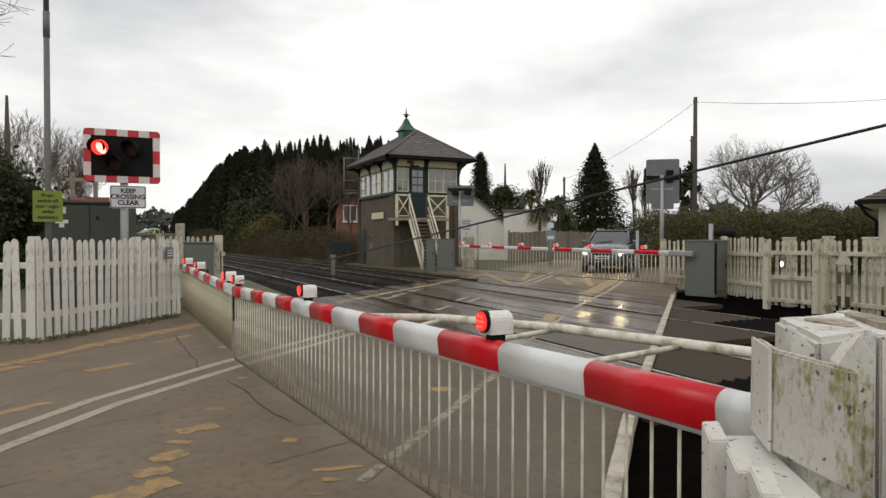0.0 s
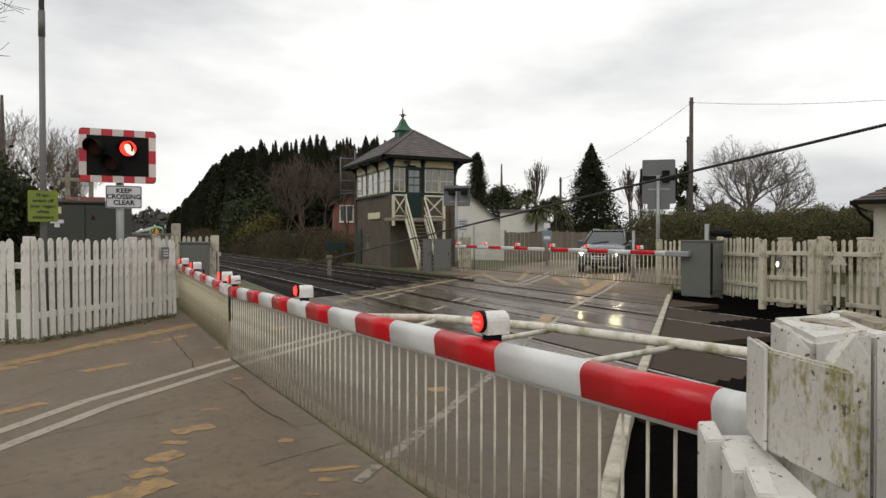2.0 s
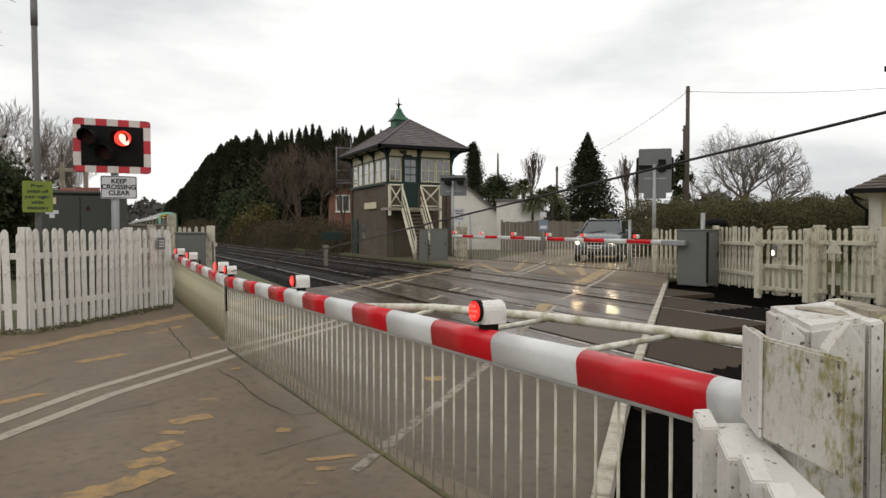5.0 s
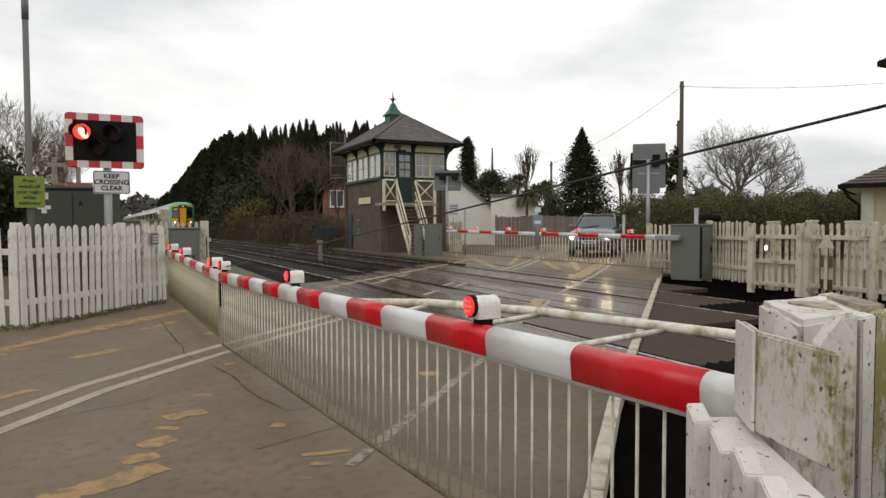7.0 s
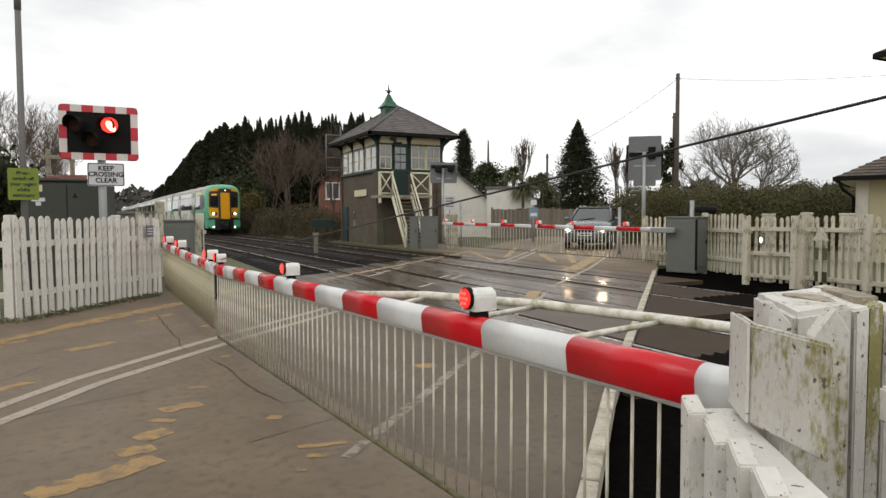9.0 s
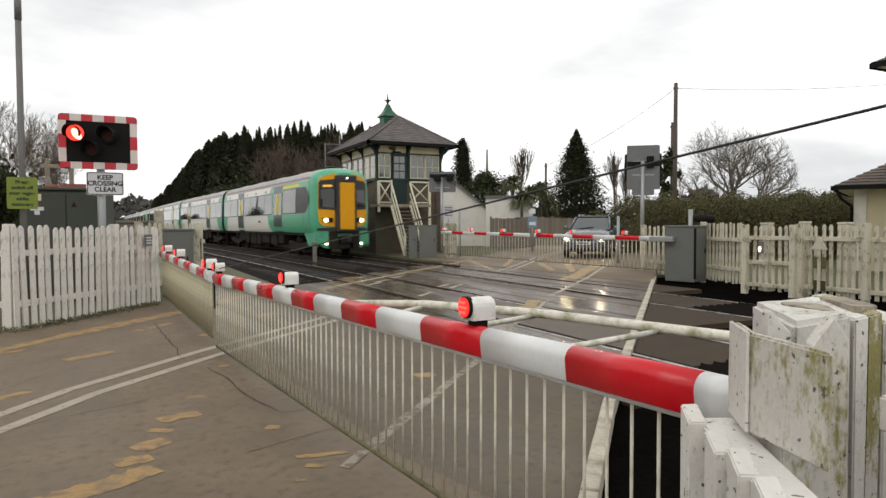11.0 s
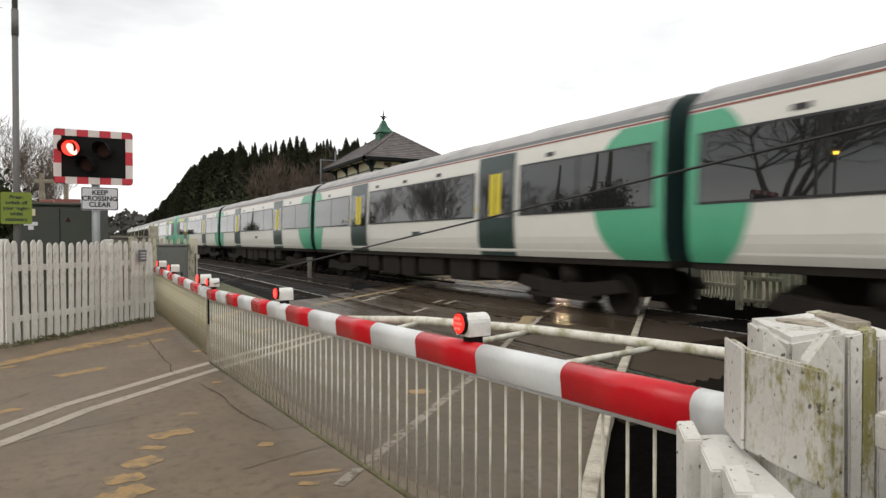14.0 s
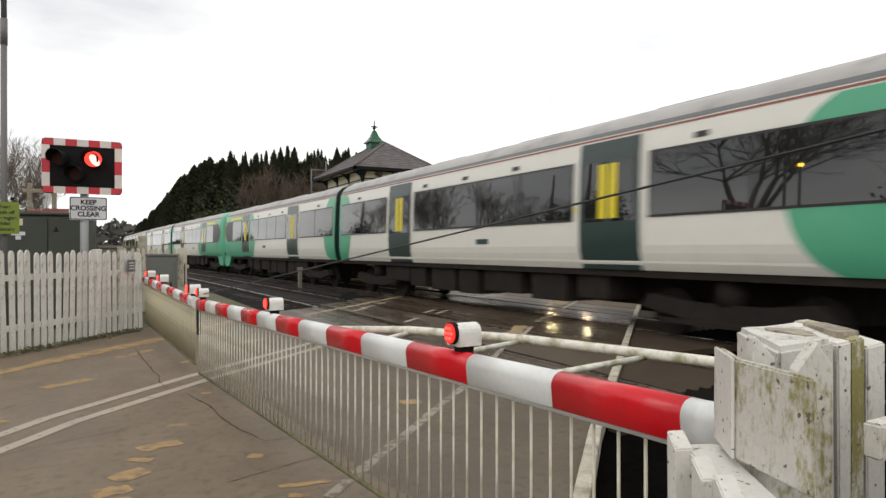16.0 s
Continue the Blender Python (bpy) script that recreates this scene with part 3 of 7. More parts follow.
def build_markings():
    mk = thing("road_markings", Matrix(), "worn white and yellow lines painted on the asphalt", "road marking", kind="structure")
    # double centre line, bending a little on the approach
    for base, seed in ((0.0, 1), (0.335, 4)):
        run = ((-6.0, 2.2), (0.0, 3.75), (3.1, 4.5), (4.4, 4.77), (6.2, 4.88), (9.9, 4.92))
        for (a0, o0), (a1, o1) in zip(run, run[1:]):
            stripe("white_line", a0, a1, o0 + base, o1 + base, 0.115, WHITE_LINE, "", mk, 0.08, seed)
        stripe("white_line", 20.0, 40.0, 4.95 + base, 5.0 + base, 0.12, WHITE_LINE, "", mk, 0.1, seed + 1)
    # edge and box lines in yellow, much worn
    stripe("yellow_line", 13.2, 25.7, 7.65, 7.95, 0.17, YELLOW_LINE, "", mk, 0.2, 9)
    stripe("yellow_line", 17.6, 22.9, 2.68, 2.45, 0.42, YELLOW_LINE, "", mk, 0.2, 10)
    stripe("yellow_line", 11.4, 12.6, 2.45, 2.5, 0.30, YELLOW_LINE, "", mk, 0.3, 11)
    for k, (a0, o0, a1, o1) in enumerate(((25.7, 7.95, 20.6, 5.5), (23.6, 4.6, 20.7, 3.6), (23.2, 3.5, 20.2, 2.9), (27.0, 6.3, 22.4, 5.6))):
        stripe("yellow_hatch", a0, a1, o0, o1, 0.2, YELLOW_LINE, "worn yellow box hatching", mk, 0.3, 50 + k)
    # scuffed remains of paint: short ragged strokes, and a broad worn band along the fence
    for k, (a0, o0, a1, o1, w) in enumerate((
            (5.33, 6.24, 5.91, 6.21, 0.20), (3.70, 5.43, 4.22, 5.4, 0.15), (7.17, 7.07, 7.9, 7.13, 0.18), (4.51, 3.92, 4.59, 3.77, 0.12),
            (3.90, 3.64, 4.18, 3.52, 0.19), (3.68, 3.56, 3.74, 3.37, 0.09), (3.33, 3.32, 3.57, 3.28, 0.20), (3.08, 3.24, 3.27, 3.13, 0.20),
            (2.45, 3.16, 3.12, 2.94, 0.22), (4.02, 2.79, 4.06, 2.69, 0.11), (3.56, 2.25, 3.76, 1.98, 0.07), (3.45, 2.11, 3.5, 2.0, 0.08),
            (3.24, 2.05, 3.27, 2.0, 0.08), (5.87, 2.36, 6.03, 2.23, 0.22), (5.63, 4.47, 5.7, 4.39, 0.10), (7.11, 5.99, 7.28, 5.91, 0.16),
            (5.08, 7.28, 5.28, 7.18, 0.2), (5.37, 7.32, 5.64, 7.24, 0.13), (3.2, 6.75, 5.3, 7.3, 0.20), (5.1, 7.47, 6.63, 7.66, 0.26),
            (6.5, 7.68, 7.7, 7.77, 0.36), (7.6, 7.77, 9.14, 7.89, 0.34), (9.1, 7.9, 12.6, 8.7, 0.30), (8.9, 6.3, 9.4, 6.25, 0.2))):
        rng = random.Random(70 + k)
        a, b = Vector(road_at(a0, o0)), Vector(road_at(a1, o1))
        d = (b - a).normalized()
        side = Vector((-d.y, d.x, 0))
        n = max(7, int((b - a).length / 0.035))
        up, dn = [], []
        for q in range(n + 1):
            f = q / n
            full = min(1.0, 0.78 + 5 * min(f, 1 - f))
            wob = 0.16 * noise.noise(Vector((f * n * 0.13, k * 3.1, 0)))
            c = a + (b - a) * f + side * w * wob
            z = 0.0024 + 0.00006 * k
            for lst, sg in ((up, 1), (dn, -1)):
                e = c + side * sg * w * 0.5 * full * rng.uniform(0.7, 1.12) + d * rng.uniform(-0.25, 0.25) * (b - a).length / n
                lst.append((e.x, e.y, z))
        part("yellow_patch", raw("yellow_patch", up + dn, [(q, q + 1, n + 2 + q, n + 1 + q) for q in range(n)], YELLOW_PATCH), YELLOW_PATCH, mk, "worn yellow paint patch")
    # faint thin white line and dashes on the deck
    run = ((3.5, 1.87), (6.9, 2.0), (9.4, 2.2), (10.4, 2.27))
    for (a0, o0), (a1, o1) in zip(run, run[1:]):
        stripe("white_line", a0, a1, o0, o1, 0.085, WHITE_FAINT, "faint worn white line", mk, 0.15, 30)
    for a0, o0, a1, o1 in ((11.3, 2.25, 12.6, 2.33), (13.4, 2.38, 23.4, 2.1)):
        stripe("white_line", a0, a1, o0, o1, 0.10, WHITE_LINE, "", mk, 0.15, 33)
    for k, (a, o) in enumerate(((14.8, 7.05), (15.7, 7.2), (17.0, 7.35), (14.9, 4.9), (15.0, 5.25), (13.0, 4.95))):
        stripe("white_dash", a - 0.45, a + 0.45, o, o + 0.02, 0.10, WHITE_LINE, "", mk, 0.15, 41 + k)
    # dark cracks and filled seams, thin and wandering
    for k, (a0, o0, a1, o1, w) in enumerate((
            (7.95, 7.5, 5.7, 4.95, 0.020), (5.6, 4.6, 4.35, 2.9, 0.017), (4.35, 2.9, 4.9, 2.45, 0.012), (12.4, 9.1, 9.6, 8.2, 0.025),
            (3.1, 4.6, 4.5, 4.15, 0.010), (1.9, 4.1, 2.9, 3.75, 0.010), (2.6, 5.2, 4.9, 5.9, 0.010), (4.4, 6.4, 6.2, 6.6, 0.009), (3.5, 2.6, 4.2, 2.3, 0.010))):
        p, q = Vector(road_at(a0, o0)), Vector(road_at(a1, o1))
        d = (q - p).normalized()
        side = Vector((-d.y, d.x, 0))
        n = max(8, int((q - p).length / 0.05))
        vs = []
        for i in range(n + 1):
            f = i / n
            c = p + (q - p) * f + side * 0.04 * noise.noise(Vector((f * n * 0.11, 5.3 * k, 1.0))) + side * 0.014 * noise.noise(Vector((f * n * 0.5, 2.1 * k, 4.0)))
            half = 0.5 * w * (0.35 + 0.9 * abs(noise.noise(Vector((f * n * 0.3, 9.7 * k, 2.0))))) * min(1.0, 8 * f + 0.1, 8 * (1 - f) + 0.1)
            vs += [(c.x + side.x * half, c.y + side.y * half, 0.0040 + 0.00005 * k), (c.x - side.x * half, c.y - side.y * half, 0.0040 + 0.00005 * k)]
        part("crack", raw("crack", vs, [(2 * i, 2 * i + 1, 2 * i + 3, 2 * i + 2) for i in range(n)], SEAM), SEAM, mk, "dark crack in the asphalt")
    # white kerb along the crossing's edge
    kb = thing("kerb", Matrix(), "white painted concrete kerb at the edge of the deck", "kerb", kind="structure")
    for k in range(19):
        a0 = 1.74 + 0.93 * k
        c0 = Vector(road_at(a0, 0.49 - 0.11 * max(0.0, (5.5 - a0) / 3)))
        ob = part("kerb_stone", box(0, 0.915, -0.052, 0.052, -0.3, 0.03, 0.012), KERB_WHITE, kb)
        a1 = a0 + 0.93
        c1 = Vector(road_at(a1, 0.49 - 0.11 * max(0.0, (5.5 - a1) / 3)))
        ob.matrix_basis = pose(c0.x, c0.y, random.Random(k).uniform(-0.008, 0.004), 0, 0, math.degrees(math.atan2((c1 - c0).y, (c1 - c0).x)))
    # rubber panels between the rails run on past the kerb; sawtooth timbers beyond them
    for x0, x1, run in ((3.9, A_NEAR - 0.80, 0.25), (A_NEAR - 0.66, A_NEAR + 0.66, 0.95), (A_NEAR + 0.80, A_FAR - 0.80, 0.4),
                        (A_FAR - 0.66, A_FAR + 0.66, 1.05), (A_FAR + 0.80, 11.8, 0.25)):
        def edge(x): return x * 0.696 / 0.718 + 0.66
        end = edge(x0) - run
        ap = thing("deck_apron", Matrix(), "dark worn crossing panel beyond the white kerb", "crossing panel", "crossing panels", kind="structure")
        part("panel", prism([(x0, end), (x1, end), (x1, edge(x1) - 0.08), (x0, edge(x0) - 0.08)], "z", -0.3, -0.004), ASPHALT_DARK, ap)
        if run < 0.9:
            continue
        n = 7
        tb = thing("trespass_guard", pose(x0, end, -0.16), "row of dark oily sawtooth timbers beside the deck", "trespass guard", "trespass guards")
        for k in range(n):
            at(part("arris_rail", prism([(-0.092, 0), (0.092, 0), (0.0, 0.185)], "y", -1.25, -0.01), OILY, tb), (x1 - x0) * (k + 0.5) / n, 0, 0)


# ---- barriers ----
def lamp_bits():
    bm = bmesh.new()
    arc = [(-0.07, 0.0), (0.07, 0.0), (0.07, 0.08)] + [(0.07 * math.cos(t), 0.08 + 0.055 * math.sin(t)) for t in
                                                     (math.pi * k / 8 for k in range(1, 8))] + [(-0.07, 0.08)]
    prism(arc, "y", -0.055, 0.10, bm)
    house = mesh_of(bm, "housing", LAMP_WHITE)
    bm = bmesh.new()
    bmesh.ops.create_cone(bm, cap_ends=True, segments=20, radius1=0.058, radius2=0.058, depth=0.02)
    bmesh.ops.rotate(bm, cent=(0, 0, 0), matrix=Matrix.Rotation(math.pi / 2, 3, "X"), verts=bm.verts[:])
    lens = mesh_of(bm, "lens", RED_GLOW)
    bm = bmesh.new()
    bmesh.ops.create_cone(bm, cap_ends=True, segments=20, radius1=0.066, radius2=0.066, depth=0.03)
    bmesh.ops.rotate(bm, cent=(0, 0, 0), matrix=Matrix.Rotation(math.pi / 2, 3, "X"), verts=bm.verts[:])
    bezel = mesh_of(bm, "bezel", BLACK)
    bm = bmesh.new()
    for k in range(7):
        a = 2 * math.pi * k / 6
        r = 0.0 if k == 6 else 0.034
        bmesh.ops.create_uvsphere(bm, u_segments=6, v_segments=4, radius=0.011,
                                  matrix=Matrix.Translation((r * math.cos(a), -0.012, r * math.sin(a))))
    cells = mesh_of(bm, "lens_cell", RED_CELL)
    foot = mesh_of(box(-0.045, 0.045, -0.04, 0.04, -0.05, 0.004), "bracket", BLACK)
    return house, lens, bezel, cells, foot


LAMP_BITS = lamp_bits()


def boom_lamp(parent, p, turn, size=1.0):
    house, lens, bezel, cells, foot = LAMP_BITS
    h = part("lamp", house, LAMP_WHITE, parent, "white boom lamp with a lit red lens")
    h.matrix_basis = pose(p[0], p[1], p[2], 0, 0, turn) @ Matrix.Scale(size, 4)
    for nm, me, y in (("bezel", bezel, -0.062), ("lens", lens, -0.075), ("lens_cells", cells, -0.078), ("bracket", foot, 0.02)):
        o = part(nm, me, None, h)
        o.matrix_basis = pose(0, y, 0.075 if nm != "bracket" else 0)


def barrier(name, tip, butt, band, first_red, bottom, rod_gap, rod_mat, lamps, lamp_turn, label, thick=0.06, rod_r=0.0056, lamp_size=0.7, rod_from=0.02):
    """A striped boom between two points, its hanging skirt of rods and its lamps."""
    tip, butt = Vector(tip), Vector(butt)
    ln = (tip - butt).length
    d = (tip - butt).normalized()
    th = thing(name, Matrix(), label, "level crossing barrier", "crossing barriers")
    s, red = 0.0, first_red
    end = first_red[0] if isinstance(first_red, tuple) else band
    red = first_red[1] if isinstance(first_red, tuple) else first_red
    while s < ln - 0.01:
        e = min(ln, end)
        m = BOOM_RED if red else BOOM_WHITE
        side = d.cross(Vector((0, 0, 1))).normalized()
        arc = [(0.74 * math.cos(radians(q)), -0.74 + 0.74 * math.sin(radians(q))) for q in range(0, 181, 15)]
        prof = arc + [(-0.71, -1.1), (-0.62, -1.94), (-0.56, -2.0), (0.56, -2.0), (0.62, -1.94), (0.71, -1.1)]
        bm = bmesh.new()
        ends = [[bm.verts.new(q + side * u * thick + Vector((0, 0, v * thick))) for u, v in prof] for q in (butt + d * s, butt + d * e)]
        for k in range(len(prof)):
            j = (k + 1) % len(prof)
            bm.faces.new((ends[0][k], ends[0][j], ends[1][j], ends[1][k])).smooth = k < 14 or k == len(prof) - 1
        bm.faces.new(ends[0])
        bm.faces.new(ends[1][::-1])
        bmesh.ops.recalc_face_normals(bm, faces=bm.faces[:])
        part("red_band" if red else "white_band", bm, m, th)
        s, end, red = e, end + band, not red
    # edge strip under the boom
    lo = Vector((0, 0, -2 * thick - 0.012))
    part("skirt_top_rail", tube([butt + lo, tip + lo], 0.012, 6), BOOM_WHITE, th)
    low0, low1 = bottom if isinstance(bottom, tuple) else (bottom, bottom)
    b0, b1 = Vector((butt.x, butt.y, low0)), Vector((tip.x, tip.y, low1))
    part("skirt_bottom_rail", tube([b0, b1], 0.014, 6), SKIRT_RAIL, th, "mossy bottom rail of the skirt")
    n = int((ln - rod_from) / rod_gap)
    rod = mesh_of(tube([(0, 0, 0), (0, 0, 1)], rod_r, 6), "skirt_rod", rod_mat)
    for k in range(n + 1):
        p = butt + d * min(ln - 0.01, k * rod_gap + rod_from)
        o = part("skirt_rod", rod, rod_mat, th)
        zb = low0 + (low1 - low0) * (p - butt).length / ln
        o.matrix_basis = Matrix.Translation((p.x, p.y, zb)) @ Matrix.Diagonal((1, 1, p.z - 2 * thick - 0.01 - zb, 1))
    for along in lamps:
        p = butt + d * along
        boom_lamp(th, (p.x, p.y, p.z + 0.025), lamp_turn, lamp_size)
    return th


def build_barriers():
    face = ROAD_TURN
    near = barrier("barrier_boom", (1.03, 8.03, 0.92), (1.41, 1.115, 1.079), 0.52, (0.13, False), (0.262, 0.058), 0.105, ROD,
                   (1.275, 3.985, 6.77), -87, "red and white striped lowered barrier boom with hanging rod skirt", rod_from=0.076)
    # bowed pipe brace behind the boom
    pts = [(2.2, 1.4, 1.025), (2.16, 1.81, 1.025), (2.08, 2.09, 1.025), (1.88, 2.74, 1.025), (1.56, 3.37, 1.02), (1.26, 4.15, 0.96)]
    part("brace_pipe", tube(pts, 0.023, 10), PIPE, near, "mossy white pipe bracing the boom")
    for a, b in (((2.08, 2.09, 1.01), (1.37, 1.98, 1.0)), ((1.88, 2.74, 1.01), (1.33, 2.62, 0.99)), ((1.56, 3.37, 1.005), (1.29, 3.32, 0.97))):
        part("brace_strut", tube([a, b], 0.0135, 8), PIPE, near)
    part("stay_wire", tube([(1.04, 7.9, 0.97), (2.09, 1.25, 1.82), (2.34, -0.3, 2.02)], 0.0055, 6), CABLE, near, "taut black stay cable")
    bm = box(1.01, 1.055, 8.035, 8.06, 0.5, 0.80)
    part("end_plate", bm, BLACK, near)
    barrier("barrier_boom", (1.035, 8.42, 0.915), (0.80, 14.0, 0.98), 0.62, (0.3, True), 0.10, 0.105, SKIRT_OLD,
            (0.9, 2.6, 5.42), -86, "red and white barrier boom with a mossy rod skirt", thick=0.06, rod_r=0.0075, lamp_size=0.85)
    barrier("barrier_boom", (13.15, 19.15, 1.16), (13.5, 13.3, 1.13), 0.95, (1.0, False), 0.20, 0.16, ROD,
            (1.6, 3.9, 5.7), -86, "red and white far barrier boom with white rod skirt", thick=0.06, rod_r=0.014, lamp_size=0.85)
    barrier("barrier_boom", (13.15, 19.5, 1.16), (13.0, 26.2, 1.2), 0.95, (1.0, False), 0.20, 0.2, ROD,
            (0.25, 2.6, 5.0), -86, "red and white far barrier boom beside the signal box", thick=0.055, rod_r=0.009, lamp_size=0.85)
    # machine cabinets that carry the booms
    def cabinet(x, y, w, dpt, h, rz, label, m=GREY_BOX):
        c = thing("barrier_machine", pose(x, y, 0, 0, 0, rz), label, "barrier machine", "barrier machines")
        part("housing", box(-w / 2, w / 2, -dpt / 2, dpt / 2, -0.05, h - 0.03, 0.02), m, c)
        part("lid", box(-w / 2 - 0.02, w / 2 + 0.02, -dpt / 2 - 0.02, dpt / 2 + 0.02, h - 0.03, h + 0.015, 0.012), m, c)
        dr = part("door", box(-w / 2 + 0.06, w / 2 - 0.06, -dpt / 2 - 0.018, -dpt / 2, 0.12, h - 0.12, 0.006), m, c)
        part("handle", box(w / 2 - 0.14, w / 2 - 0.11, -dpt / 2 - 0.04, -dpt / 2 - 0.018, h * 0.5, h * 0.5 + 0.12), BLACK, dr)
        return c
    c = cabinet(13.58, 12.74, 0.62, 0.84, 1.42, 14, "tall grey steel barrier machine cabinet beside the picket fence")
    # shade of the corner joint, put on as a solid black strip
    part("shadow_gap", box(-0.316, -0.27, -0.445, -0.40, 0.04, 1.36), BLACK, c, "black strip standing for the shaded joint at the housing corner")
    part("pivot_arm", box(-0.5, -0.36, 0.1, 0.8, 1.0, 1.14, 0.02), STEEL, c)
    cabinet(12.78, 27.15, 0.80, 0.8, 1.45, -25, "grey steel barrier machine cabinet by the signal box stairs")
    cabinet(12.16, 27.45, 0.40, 0.6, 1.45, -25, "narrow grey relay cabinet with pale edges")
    cabinet(1.19, 15.0, 0.60, 0.5, 1.39, -6, "low grey barrier machine cabinet behind the white fence")
    g = thing("gate_post", pose(1.60, 15.05, 0, 0, 0, -6), "cream painted slotted timber post beside the barrier cabinet", "post", "gate posts")
    part("shaft", box(-0.085, 0.085, -0.07, 0.07, -0.1, 1.54, 0.012), PICKET_OLD, g)
    part("slot", box(0.03, 0.05, -0.074, -0.06, 0.75, 1.2), BLACK, g, "dark slot in the post")
    w = thing("cable_cabinet", pose(0.44, 18.3, 0), "low pale grey concrete lineside cabinet behind the fence", "cabinet")
    part("body", box(-0.42, 0.41, -0.25, 0.25, -0.1, 1.53, 0.02), POST_GREY, w)
    part("lid", box(-0.45, 0.43, -0.28, 0.28, 1.53, 1.6, 0.015), POST_GREY, w)
    p = thing("concrete_post", pose(13.45, 26.2, 0), "pale concrete post beside the far barrier", "post")
    part("shaft", box(-0.21, 0.21, -0.2, 0.2, -0.05, 1.55, 0.04), POST_PALE, p)


# ---- fences ----
def picket_mesh(w, h, t, mat_, pointed=True):
    top = [(-w / 2, 0), (w / 2, 0), (w / 2, h - w * 0.55), (w * 0.22, h - w * 0.1), (0, h), (-w * 0.22, h - w * 0.1), (-w / 2, h - w * 0.55)]
    if not pointed:
        top = [(-w / 2, 0), (w / 2, 0), (w / 2, h - w * 0.3), (-w / 2, h)]
    return mesh_of(prism(top, "y", -t / 2, t / 2), "picket", mat_)


def picket_fence(a, b, h, gap, w, material, label, rail_side=1, seed=0, post_gap=2.2, rails=(0.35, 1.08), posts=True, lean=1.5):
    a, b = Vector((*a, 0)), Vector((*b, 0))
    ln = (b - a).length
    turn = math.degrees(math.atan2((b - a).y, (b - a).x))
    f = thing("picket_fence", pose(a.x, a.y, 0, 0, 0, turn), label, "fence", "picket fences")
    rng = random.Random(seed)
    pm = picket_mesh(w, h, 0.022, material)
    for k in range(int(ln / gap) + 1):
        o = part("picket", pm, material, f)
        o.matrix_basis = pose(k * gap + rng.uniform(-0.006, 0.006), rng.uniform(-0.006, 0.006), rng.uniform(-0.035, 0.02), rng.uniform(-1, 1), rng.uniform(-lean, lean), 0)
    for z in rails:
        part("rail", box(0, ln, 0.015 * rail_side if rail_side > 0 else -0.065, 0.065 if rail_side > 0 else -0.015, z - 0.045, z + 0.045, 0.008), material, f)
    if posts:
        for k in range(int(ln / post_gap) + 1):
            x = min(ln, k * post_gap)
            y = 0.11 * rail_side
            part("post", box(x - 0.06, x + 0.06, y - 0.06, y + 0.06, -0.2, h + 0.03, 0.012), material, f)
    return f


